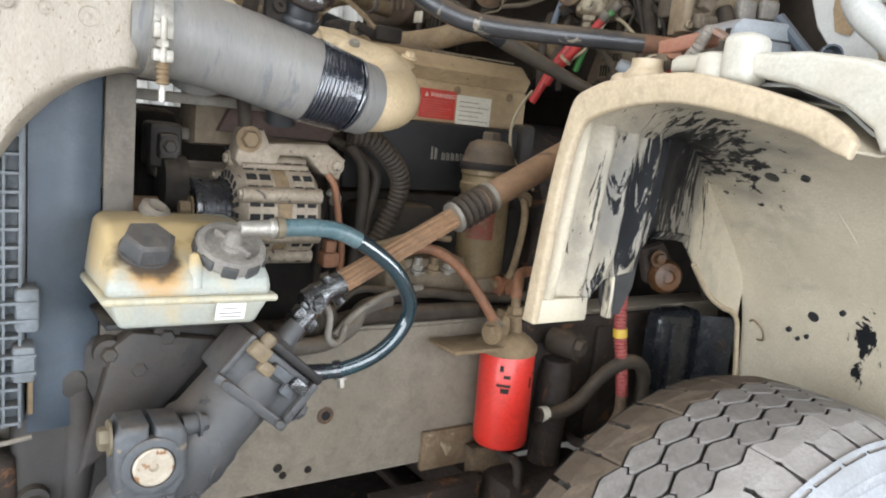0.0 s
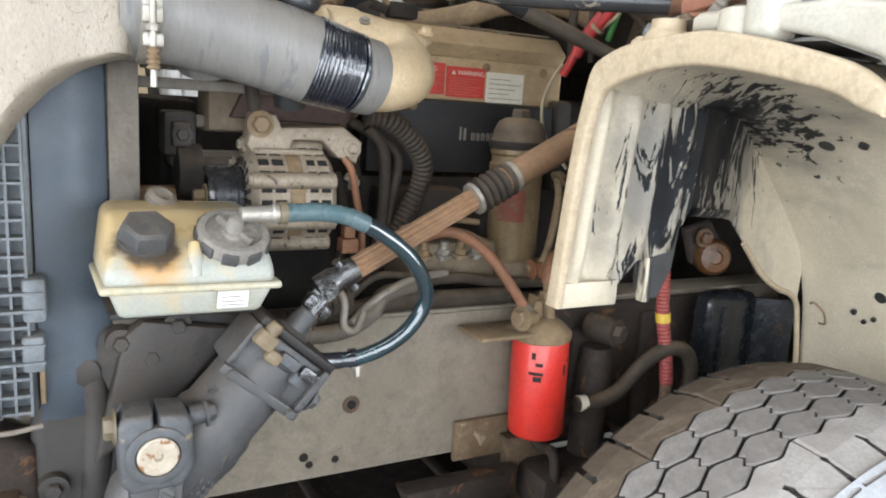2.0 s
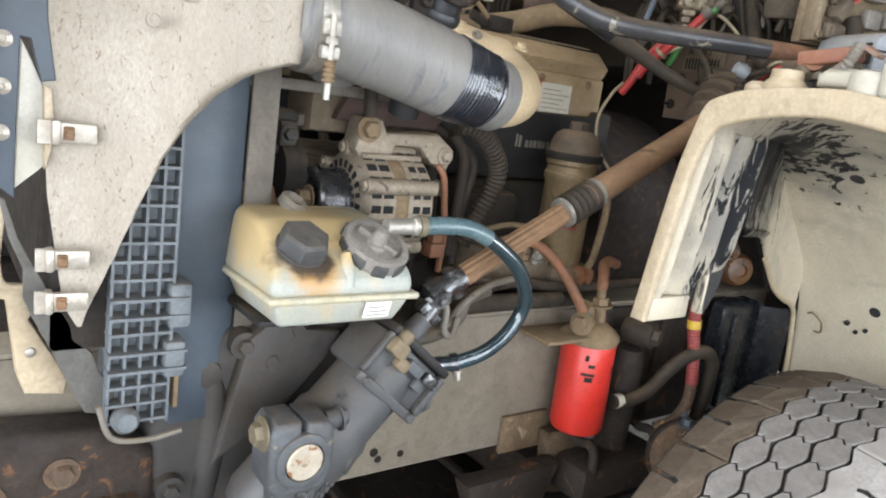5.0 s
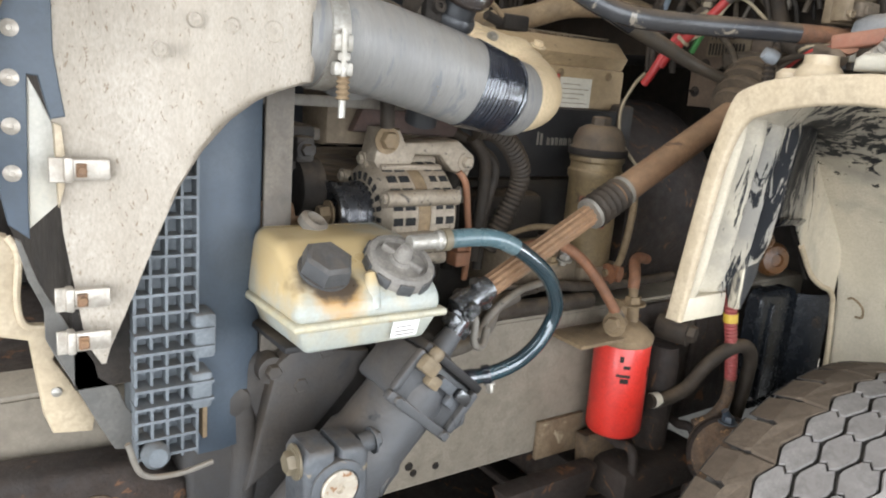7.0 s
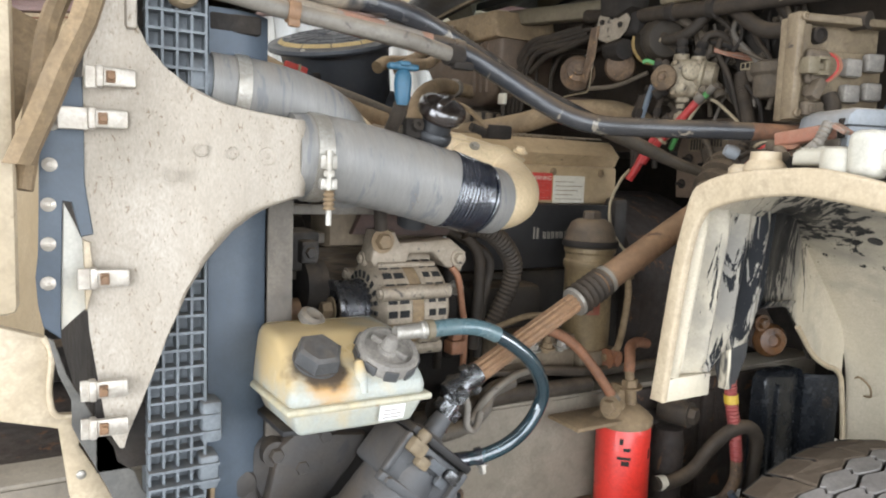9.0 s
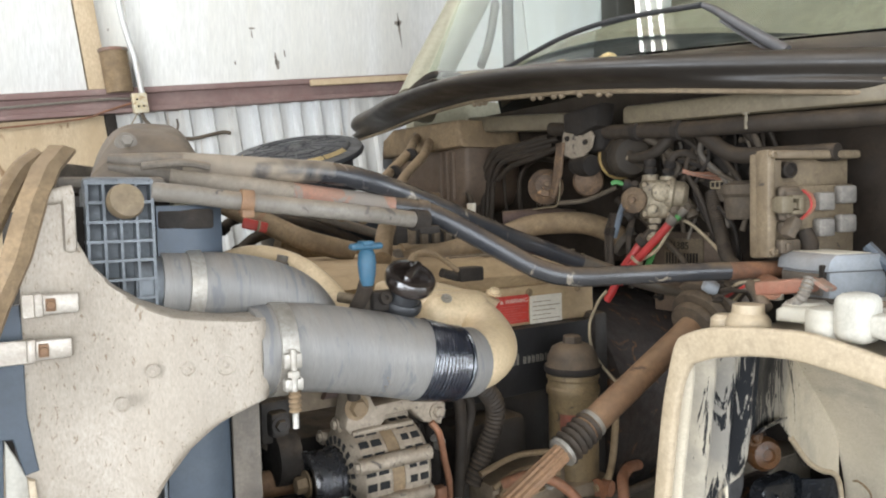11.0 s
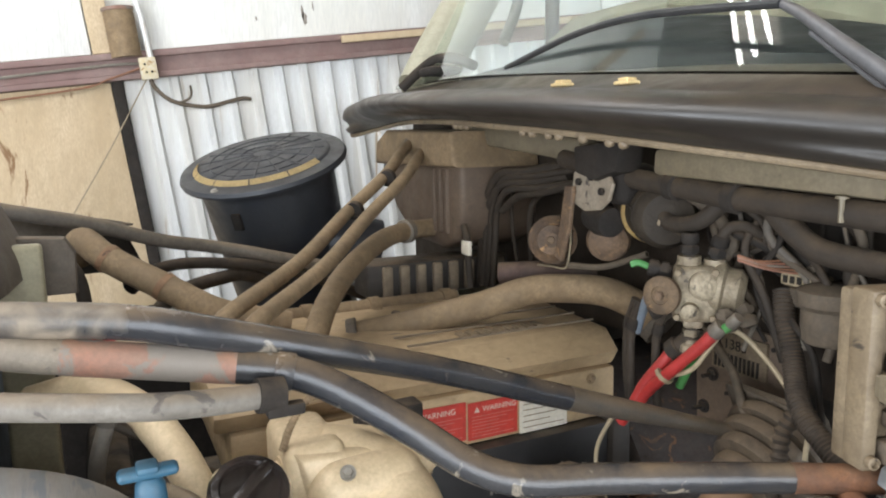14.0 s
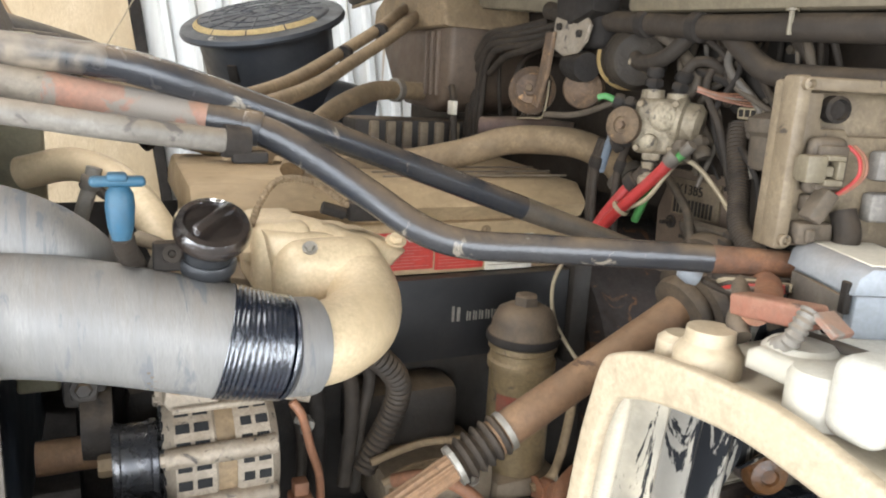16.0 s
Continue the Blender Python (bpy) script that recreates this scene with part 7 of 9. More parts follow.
part("lower_case", prism([(1.61, 1.79), (1.64, 1.74), (1.70, 1.715), (1.86, 1.725), (1.95, 1.78), (2.01, 1.85), (2.01, 1.89), (1.61, 1.89)], 0.18, yz(0.93), 0.014, 3), "heater", hv)
part("upper_case", prism([(1.60, 1.885), (2.03, 1.885), (2.02, 1.94), (1.96, 1.965), (1.62, 1.955)], 0.20, yz(0.91), 0.012, 3), "hose_tan", hv, "tan upper case")
for y in (1.66, 1.69, 1.72):
    part("rib", box((0.922, y, 1.75), (0.935, y + 0.006, 1.88), 0.002), "heater", hv)
part("side_duct", box((0.98, 2.02, 1.86), (1.08, 2.16, 1.93), 0.01), "shroud", hv)
for off in ((0, 0, 0), (0.028, -0.03, -0.006)):
    o = Vector(off)
    hose_thing("heater_hose", [Vector(p) + o for p in ((0.925, 1.83, 1.935), (0.88, 1.78, 1.915), (0.80, 1.68, 1.872), (0.684, 1.57, 1.815), (0.56, 1.41, 1.765), (0.44, 1.27, 1.735), (0.41, 1.25, 1.72))], 0.0115, "hose_tan", "dusty tan heater hose tied in a pair", fittings=(0,))
for p in ((0.80, 1.665, 1.868), (0.70, 1.573, 1.818)):
    single("hose_clip", join(lathe([(0.0135, -0.006), (0.016, -0.006), (0.016, 0.006), (0.0135, 0.006)], p, (0.6, 0.6, 0.25), 16), box((p[0] - 0.008, p[1] - 0.008, p[2] - 0.016), (p[0] + 0.02, p[1] + 0.004, p[2] - 0.009), 0.002)), "dark", "small black clip tying two heater hoses", "clip")
hose_thing("heater_pipe", [(0.93, 1.745, 1.755), (0.849, 1.703, 1.756), (0.77, 1.635, 1.75), (0.676, 1.542, 1.72), (0.60, 1.44, 1.68), (0.56, 1.38, 1.63)], 0.019, "hose_tan", "dusty tan heater pipe curving down to the engine", "pipe", sides=18, fittings=(1,))
hose_thing("steel_pipe", [(0.09, 1.66, 1.856), (0.19, 1.68, 1.831), (0.275, 1.71, 1.808), (0.388, 1.75, 1.767), (0.48, 1.78, 1.745), (0.588, 1.78, 1.718), (0.729, 1.78, 1.677), (0.85, 1.76, 1.63)], 0.0125, "tube_dusty", "long dusty steel pipe across the engine bay", "pipe", sides=16)
hose_thing("coolant_hose", [(0.256, 1.720, 1.754), (0.256, 1.680, 1.778), (0.268, 1.66, 1.784), (0.298, 1.62, 1.759), (0.376, 1.57, 1.714), (0.452, 1.53, 1.672), (0.56, 1.52, 1.64)], 0.0225, "hose_tan", "thick tan coolant hose at the front of the engine", sides=20)
for p in ((0.298, 1.62, 1.759), (0.376, 1.57, 1.714)):
    single("hose_band", lathe([(0.0228, -0.005), (0.0242, -0.005), (0.0242, 0.005), (0.0228, 0.005)], p, (0.7, -0.5, -0.55), 22), "shaft", "dusty band round the thick tan hose", "hose band")
hose_thing("coolant_hose", [(0.33, 1.70, 1.695), (0.356, 1.72, 1.712), (0.412, 1.74, 1.722), (0.496, 1.76, 1.714), (0.61, 1.78, 1.69), (0.734, 1.80, 1.64), (0.85, 1.80, 1.58)], 0.011, "rubber", "dark dusty hose across the engine", fittings=(0, -1))
hose_thing("coolant_hose", [(0.36, 1.70, 1.64), (0.416, 1.72, 1.676), (0.493, 1.75, 1.688), (0.542, 1.78, 1.684), (0.62, 1.80, 1.65)], 0.013, "rubber", "dark dusty hose across the engine", fittings=(0, -1))
hose_thing("breather_pipe", [(0.285, 1.20, 1.66), (0.279, 1.20, 1.637), (0.265, 1.20, 1.587), (0.262, 1.20, 1.52)], 0.009, "tube_grey", "upright grey pipe behind the radiator hose", "pipe", fittings=(1,))
hose_thing("support_rod", [(0.27, 1.20, 1.645), (0.29, 1.20, 1.631), (0.351, 1.20, 1.582), (0.39, 1.20, 1.55)], 0.006, "rubber", "thin dark support rod ahead of the engine", "rod")
hose_thing("fan_hose", [(0.20, 1.50, 1.80), (0.221, 1.50, 1.79), (0.25, 1.50, 1.765), (0.26, 1.50, 1.73), (0.262, 1.50, 1.68)], 0.010, "rubber", "dark rubber hose by the fan shroud")
tag = thing("red_tag", (0.27, 1.3, 1.70), "red plastic tag with a pale tie", "tag")
part("strip", box((-0.022, -0.004, -0.009), (0.022, 0.004, 0.009), 0.003, 2, Matrix.Translation((0.274, 1.30, 1.708)) @ Matrix.Rotation(radians(14), 4, "Y")), "label_red", tag)
part("tie", lathe([(0.0095, -0.0015), (0.0105, -0.0015), (0.0105, 0.0015), (0.0095, 0.0015)], (0.279, 1.30, 1.707), (1, 0, -0.25), 14), "pale_wire", tag, "pale cable tie")
rail = thing("coolant_rail", (0.74, 1.62, 1.6), "sand-dusted coolant pipes clamped over the engine", "pipe")
part("pipe", tube([(0.42, 1.60, 1.66), (0.55, 1.615, 1.628), (0.70, 1.62, 1.625), (0.92, 1.62, 1.625)], 0.019, 18), "hose_tan", rail)
part("pipe", tube([(0.60, 1.55, 1.615), (0.70, 1.55, 1.612), (0.80, 1.53, 1.615)], 0.013, 16), "hose_tan", rail)
for x, y in ((0.617, 1.617), (0.745, 1.617), (0.897, 1.62)):
    part("clamp", join(lathe([(0.0195, -0.010), (0.0225, -0.010), (0.0225, 0.010), (0.0195, 0.010)], (x, y, 1.6255), (1, 0, 0), 22), box((x - 0.01, y - 0.03, 1.60), (x + 0.01, y - 0.018, 1.63), 0.003)), "hose_tan", rail)
part("vertical_clip", join(box((0.735, 1.50, 1.585), (0.755, 1.52, 1.635), 0.004), hexbolt((0.745, 1.505, 1.635), (0, 0, 1), 0.008)), "tube_dusty", rail)
hose_thing("tan_hose", [(0.66, 1.50, 1.61), (0.74, 1.47, 1.625), (0.865, 1.42, 1.655), (0.935, 1.375, 1.683), (0.985, 1.33, 1.690), (1.03, 1.281, 1.687), (1.06, 1.23, 1.665), (1.07, 1.2, 1.64)], 0.0245, "hose_tan", "thick tan coolant hose arching to the firewall", sides=20, fittings=(0, -1))
single("hose_behind", tube([(0.93, 1.46, 1.70), (1.0, 1.40, 1.705), (1.06, 1.35, 1.70)], 0.02, 16), "rust_brown", "dark rusty pipe below the wiper motor", "pipe")

# engine-bay wiring on the bulkhead
sens = thing("pressure_sensor", (0.95, 1.68, 1.82), "small sensor with a taped lead hanging on the firewall", "sensor")
part("plug", lathe([(0.012, 0), (0.014, 0.012), (0.010, 0.022), (0, 0.024)], (0.953, 1.675, 1.815), (-0.5, -0.6, 0.5), 16), "tube_grey", sens)
part("lead", tube([(0.953, 1.672, 1.81), (0.945, 1.635, 1.78), (0.94, 1.605, 1.745), (0.94, 1.60, 1.70), (0.94, 1.59, 1.65)], 0.007, 10), "rubber", sens)
part("tag", box((0.932, 1.585, 1.715), (0.940, 1.615, 1.742), 0.001), "label_white", sens, "pale paper tag")
for i, (dy, dz) in enumerate(((0, 0), (0.018, -0.012), (0.034, 0.006), (-0.02, -0.02))):
    hose_thing("wiring_loom", [(1.02, 1.36 + dy, 1.885 + dz), (1.0, 1.45 + dy, 1.872 + dz), (0.99, 1.545 + dy * 0.6, 1.862 + dz), (0.995, 1.60 + dy, 1.80), (1.0, 1.617 + dy, 1.74), (1.0, 1.63 + dy, 1.64)], 0.0065 + 0.0012 * (i % 3), "rubber", "dusty black wiring loom hanging on the firewall", "wiring")
hose_thing("wiring_loom", [(1.0, 1.33, 1.862), (1.0, 1.42, 1.845), (1.0, 1.51, 1.831), (1.0, 1.57, 1.80)], 0.007, "rubber", "dusty black wiring loom hanging on the firewall", "wiring")

bars = thing("cowl_brace", (1.0, 1.2, 1.9), "dusty cream metal brace under the cowl", "brace")
part("far_bar", box((-0.19, -0.02, -0.02), (0.19, 0.02, 0.02), 0.008, 2, look((1.01, 1.50, 1.935), (1.01, 1.0, 1.888)) @ Matrix.Rotation(radians(90), 4, "Y")), "brace", bars)
part("near_bar", box((-0.25, -0.018, -0.02), (0.25, 0.018, 0.02), 0.008, 2, look((0.985, 0.86, 1.893), (0.99, 0.4, 1.872)) @ Matrix.Rotation(radians(90), 4, "Y")), "brace", bars)
part("stud", join(tube([(0.965, 0.835, 1.872), (0.965, 0.835, 1.848)], 0.003, 8), lathe([(0.007, 0), (0.007, 0.003), (0, 0.004)], (0.965, 0.835, 1.872), (0, 0, 1), 10)), "brace", bars)
part("bracket", prism([(1.15, 1.935), (1.26, 1.925), (1.255, 1.885), (1.21, 1.875), (1.16, 1.89)], 0.05, yz(0.94), 0.008), "dark", bars, "dark cast wiper bracket")
hose_thing("harness", [(0.99, 1.35, 1.905), (0.985, 1.20, 1.882), (0.98, 1.08, 1.872), (0.98, 0.98, 1.863), (0.98, 0.80, 1.855), (1.0, 0.6, 1.845)], 0.015, "rubber", "thick dusty wiring harness along the firewall", "wiring", fittings=(1, 2, 3))
hose_thing("harness", [(1.03, 0.96, 1.90), (1.02, 0.80, 1.885), (1.03, 0.6, 1.87)], 0.014, "rubber", "thick dusty taped harness under the cowl", "wiring", fittings=(0, -1))

wip = thing("wiper_motor", (1.0, 1.2, 1.78), "dark wiper motor with a yellow ring and metal bracket", "wiper motor")
part("can", lathe([(0, -0.040), (0.030, -0.040), (0.044, -0.036), (0.044, 0.012), (0.040, 0.016), (0.044, 0.020), (0.044, 0.034), (0.036, 0.044), (0, 0.046)], (1.015, 1.150, 1.828), (-0.45, -0.89, -0.08), 36), "motor", wip)
part("gasket_ring", lathe([(0.0442, -0.003), (0.0490, -0.003), (0.0490, 0.003), (0.0442, 0.003)], (1.028, 1.176, 1.830), (-0.45, -0.89, -0.08), 36), "ring_tan", wip, "yellow gasket ring")
for a in (0.5, 1.7, 2.9, 4.1, 5.3):
    part("motor_rib", box((0.0435, -0.002, -0.034), (0.0462, 0.002, 0.010), 0.0008, 1, frame_of((1.015, 1.150, 1.828), (-0.45, -0.89, -0.08)) @ Matrix.Rotation(a, 4, "Z")), "motor", wip)
part("motor_bolt", hexbolt((0.985, 1.115, 1.822), (-0.8, -0.6, 0), 0.004, 0.006), "sandy", wip)
part("plate", prism([(1.278, 1.852), (1.272, 1.886), (1.245, 1.902), (1.20, 1.898), (1.178, 1.872), (1.186, 1.848), (1.208, 1.832), (1.245, 1.828), (1.27, 1.838)], 0.007, yz(0.952), 0.002, 1), "alloy", wip, "scuffed mottled cast plate")
for y, z in ((1.255, 1.872), (1.20, 1.86), (1.225, 1.88)):
    part("plate_bolt", hexbolt((0.951, y, z), (-1, 0, 0), 0.006, 0.005, False), "dark", wip)
part("neck_casting", join(box((0.965, 1.17, 1.84), (1.03, 1.25, 1.90), 0.014, 3), lathe([(0.022, -0.03), (0.026, 0.0), (0.022, 0.03)], (0.98, 1.235, 1.815), (0.2, 1, 0.1), 18)), "dark", wip)
part("rusty_arm", prism([(1.285, 1.865), (1.262, 1.865), (1.272, 1.80), (1.295, 1.745), (1.312, 1.75), (1.298, 1.80)], 0.008, yz(0.944), 0.002, 1), "rust_soft", wip, "rust-streaked lever")
DOME = ((0.965, 1.345, 1.772), (-0.55, -0.7, 0.1))
part("rusty_dome", lathe([(0.040, 0), (0.040, 0.008), (0.034, 0.012), (0.032, 0.018), (0.026, 0.022), (0.024, 0.030), (0.012, 0.033), (0.012, 0.045), (0, 0.046)], *DOME, 32), "rust_soft", wip, "rusty stepped dome")
part("dome_nut", hexbolt(Vector(DOME[0]) + Vector(DOME[1]).normalized() * 0.044, DOME[1], 0.007, 0.008, False), "rust_tan", wip)
part("shield_edge", tube([(0.968, 1.395, 1.722), (0.966, 1.352, 1.726), (0.966, 1.31, 1.730), (0.968, 1.302, 1.76), (0.968, 1.30, 1.79)], 0.0016, 6), "pale_wire", wip, "pale bent edge of the shield")
part("rusty_disc", lathe([(0.030, 0), (0.034, 0.008), (0.03, 0.02), (0.01, 0.03), (0, 0.03)], (1.0, 1.245, 1.782), (-0.6, -0.7, -0.1), 24), "rust_soft", wip, "rusty disc with bare patch")
part("dust_shield", prism([(1.395, 1.722), (1.31, 1.728), (1.30, 1.79), (1.33, 1.815), (1.36, 1.81)], 0.0015, yz(0.972), 0), "shield", wip, "clear bent plastic shield")
part("lower_link", tube([(0.965, 1.30, 1.735), (0.99, 1.24, 1.74), (1.02, 1.18, 1.765)], 0.005, 8), "rubber_tan", wip)
hose_thing("washer_hose", [(1.0, 1.15, 1.868), (0.995, 1.13, 1.84), (0.99, 1.102, 1.821), (0.99, 1.05, 1.828), (1.0, 1.01, 1.862), (1.02, 0.99, 1.89)], 0.011, "rubber", "smooth black hose looping below the harness", "hose", sides=18)
hose_thing("cabin_hose", [(1.0, 0.96, 1.865), (1.0, 0.933, 1.841), (1.0, 0.888, 1.812), (1.0, 0.83, 1.805), (1.0, 0.7, 1.80)], 0.014, "rubber", "smooth black hose by the fuse panel", "hose", sides=18)
for i, pts in enumerate((
        [(1.04, 1.34, 1.89), (1.03, 1.42, 1.875), (1.03, 1.50, 1.868), (1.02, 1.56, 1.84), (1.03, 1.58, 1.76), (1.05, 1.585, 1.66)],
        [(1.06, 1.30, 1.87), (1.06, 1.40, 1.84), (1.05, 1.48, 1.845), (1.04, 1.53, 1.80), (1.05, 1.54, 1.68)],
        [(1.0, 1.10, 1.868), (1.02, 1.06, 1.84), (1.03, 1.03, 1.80), (1.02, 1.04, 1.775)],
        [(1.0, 1.01, 1.86), (1.03, 0.985, 1.83), (1.04, 0.99, 1.80), (1.03, 1.02, 1.785), (1.02, 1.05, 1.79)],
        [(1.05, 0.96, 1.78), (1.04, 0.99, 1.80), (1.03, 1.03, 1.812), (1.05, 1.08, 1.82), (1.08, 1.12, 1.83)],
        [(1.02, 0.88, 1.86), (1.05, 0.87, 1.82), (1.06, 0.885, 1.77), (1.07, 0.86, 1.70), (1.06, 0.85, 1.64)],
        [(1.04, 0.85, 1.87), (1.06, 0.835, 1.80), (1.06, 0.84, 1.72), (1.05, 0.82, 1.64), (1.04, 0.80, 1.58)],
        [(1.05, 1.14, 1.70), (1.06, 1.10, 1.66), (1.05, 1.04, 1.62), (1.03, 1.0, 1.58), (1.02, 0.97, 1.54)],
        [(1.06, 1.22, 1.74), (1.07, 1.18, 1.71), (1.07, 1.12, 1.70), (1.06, 1.10, 1.72)],
        [(1.02, 0.93, 1.72), (1.03, 0.905, 1.68), (1.04, 0.90, 1.62), (1.03, 0.88, 1.56)])):
    hose_thing("bulkhead_wire", pts, 0.004 + 0.0022 * (i % 3), ("rubber", "rubber", "rubber_tan", "rubber", "dark")[i % 5], "loose dusty wire hanging against the firewall", "wire")
rnd = random.Random(11)
for i in range(14):
    y0, z0 = 0.86 + 0.017 * i, 1.84 + 0.03 * rnd.random()
    pts = [(1.03 + 0.03 * rnd.random(), y0, z0), (1.02 + 0.03 * rnd.random(), y0 + rnd.uniform(-0.03, 0.03), z0 - 0.05), (1.03 + 0.03 * rnd.random(), y0 + rnd.uniform(-0.05, 0.03), z0 - 0.11), (1.04 + 0.03 * rnd.random(), y0 + rnd.uniform(-0.06, 0.02), z0 - 0.19)]
    hose_thing("bulkhead_wire", pts, rnd.uniform(0.0025, 0.0055), ("rubber", "rubber_tan", "tube_dusty", "dark")[i % 4], "loose dusty wire hanging against the firewall", "wire")
blower = thing("blower_housing", (1.07, 0.97, 1.80), "round dark blower housing on the firewall", "blower")
part("drum", lathe([(0.075, 0.0), (0.078, 0.02), (0.070, 0.045), (0.045, 0.058), (0, 0.06)], (1.11, 0.965, 1.825), (-1, 0.1, 0.0), 32), "dark", blower)
for a in (0.4, 1.6, 2.9, 4.1, 5.3):
    part("drum_screw", hexbolt((1.06, 0.965 + 0.06 * math.cos(a), 1.825 + 0.06 * math.sin(a)), (-1, 0, 0), 0.006, 0.008), "rubber_tan", blower)
single("bulkhead_grommet", lathe([(0.05, 0), (0.055, 0.01), (0.045, 0.03), (0.02, 0.04), (0, 0.04)], (1.09, 1.02, 1.82), (-1, 0, 0), 28), "dark", "round dark grommet on the firewall", "grommet")

val = thing("air_manifold_valve", (0.99, 1.05, 1.7), "dusty cast air valve block with brass and steel fittings", "valve")
VALVE = Matrix.Translation((0.985, 1.04, 1.735)) @ Matrix(((0.73, 0.68, 0, 0), (-0.68, 0.73, 0, 0), (0, 0, 1, 0), (0, 0, 0, 1)))


def valve_at(x, y, z):
    return VALVE @ Vector((x, y, z))


def valve_dir(x, y, z):
    return VALVE.to_3x3() @ Vector((x, y, z))


part("body", join(box((-0.034, -0.020, -0.036), (0.022, 0.030, 0.038), 0.010, 3, VALVE), box((-0.020, -0.012, -0.046), (0.006, 0.020, -0.030), 0.005, 2, VALVE)), "valve_alloy", val)
part("end_housing", lathe([(0.030, 0.0), (0.033, 0.004), (0.033, 0.012), (0.028, 0.016), (0.028, 0.032), (0.020, 0.040), (0, 0.041)], valve_at(0.016, 0.004, 0.010), valve_dir(1, -0.15, -0.15), 28), "valve_alloy", val, "round cast end housing")
part("front_boss", join(lathe([(0.019, 0), (0.019, 0.008), (0.014, 0.012), (0, 0.012)], valve_at(0.004, -0.019, 0.014), valve_dir(0.1, -1, 0.1), 20), lathe([(0.012, 0), (0.012, 0.010), (0.008, 0.013), (0, 0.013)], valve_at(-0.012, -0.019, -0.020), valve_dir(0, -1, -0.1), 16)), "valve_alloy", val)
part("top_boss", join(lathe([(0.016, 0), (0.015, 0.012), (0, 0.013)], valve_at(-0.014, 0.004, 0.037), (0, 0, 1), 18), lathe([(0.015, 0), (0.014, 0.009), (0, 0.010)], valve_at(0.018, 0.006, 0.036), (0, 0, 1), 18)), "valve_alloy", val)
knob = part("knob", lathe([(0.012, -0.012), (0.020, -0.004), (0.024, 0.0), (0.025, 0.004), (0.025, 0.010), (0.021, 0.013), (0.012, 0.0135), (0.011, 0.011), (0, 0.011)], valve_at(-0.044, -0.018, 0.0), valve_dir(-0.45, -0.9, 0.05), 30), "rust_tan", val, "brown round knob")
part("knob_bolt", hexbolt(valve_at(-0.049, -0.029, 0.0006), valve_dir(-0.45, -0.9, 0.05), 0.006, 0.005, False), "rust_soft", knob)
for x, y, z in ((-0.028, -0.021, 0.030), (0.017, -0.021, 0.032), (0.016, -0.021, -0.028), (-0.028, -0.021, -0.028)):
    part("body_bolt", hexbolt(valve_at(x, y, z), valve_dir(0, -1, 0), 0.0048, 0.005, False), "sandy", val)
for x, y, z, d, m in ((-0.014, 0.004, 0.049, (0, 0, 1), "dark"), (0.018, 0.006, 0.045, (0.25, 0, 1), "dark"), (-0.008, 0.0, -0.044, (0, 0, -1), "valve_alloy"), (0.030, -0.018, -0.016, (0.15, -0.35, -0.9), "rubber_tan"), (0.050, -0.010, -0.010, (0.35, -0.35, -0.85), "rubber_tan"), (-0.036, 0.006, 0.026, (-1, 0, 0.2), "dark"), (-0.036, 0.008, -0.016, (-0.8, 0, -0.5), "dark")):
    p, q = valve_at(x, y, z), valve_dir(*d)
    part("fitting", join(lathe([(0.0085, 0), (0.0085, 0.030)], p, q, 14), hexbolt(p + q.normalized() * 0.004, q, 0.0125, 0.010, False), lathe([(0.0105, 0.017), (0.0115, 0.019), (0.0115, 0.027), (0.0095, 0.030)], p, q, 16)), m, val)
part("swivel_nut", lathe([(0.013, 0.0), (0.016, 0.003), (0.016, 0.012), (0.012, 0.015)], valve_at(-0.008, 0.0, -0.066), (0, 0, -1), 8), "valve_alloy", val, "pale swivel nut")
part("elbow", tube([valve_at(0.024, 0.006, 0.072), valve_at(0.034, 0.004, 0.086), valve_at(0.052, 0.002, 0.088), valve_at(0.072, 0.006, 0.078)], 0.007, 12), "rubber", val, "black elbow hose")
part("green_tip", tube([valve_at(-0.062, 0.006, 0.031), valve_at(-0.078, 0.006, 0.037), valve_at(-0.088, 0.006, 0.034)], 0.0045, 8), "green_wire", val, "green line end")
hose_thing("red_air_line", [(0.978, 0.997, 1.70), (0.972, 1.02, 1.672), (0.962, 1.06, 1.63), (0.953, 1.095, 1.592), (0.95, 1.11, 1.57)], 0.0082, "red_wire", "bright red nylon air line", "air line", fittings=(0,))
hose_thing("red_air_line", [(0.978, 1.048, 1.672), (0.972, 1.07, 1.652), (0.962, 1.085, 1.628), (0.952, 1.105, 1.595), (0.945, 1.12, 1.56), (0.94, 1.135, 1.535)], 0.0082, "red_wire", "bright red nylon air line", "air line")
hose_thing("black_air_elbow", [(0.983, 1.044, 1.69), (0.978, 1.05, 1.672), (0.972, 1.07, 1.652)], 0.012, "rubber", "black elbow fitting above the red line", "fitting", fittings=(2,))
hose_thing("green_air_line", [(0.982, 0.975, 1.715), (0.980, 0.99, 1.70), (0.975, 1.01, 1.685), (0.98, 1.04, 1.65), (0.985, 1.07, 1.60)], 0.006, "green_wire", "bright green nylon air line", "air line", fittings=(0,))
hose_thing("blue_air_line", [(0.965, 1.11, 1.728), (0.968, 1.128, 1.695), (0.97, 1.142, 1.662)], 0.0065, "blue_line", "short dusty blue air line", "air line")
for i, (x, y) in enumerate(((0.965, 1.13), (0.97, 1.145), (0.975, 1.09))):
    hose_thing("black_air_line", [(x, y, 1.71), (x - 0.003, y + 0.012, 1.67), (x - 0.006, y + 0.01, 1.62), (x, y + 0.01, 1.56)], 0.006, "rubber", "thin black air line below the valve", "air line", fittings=(1,))
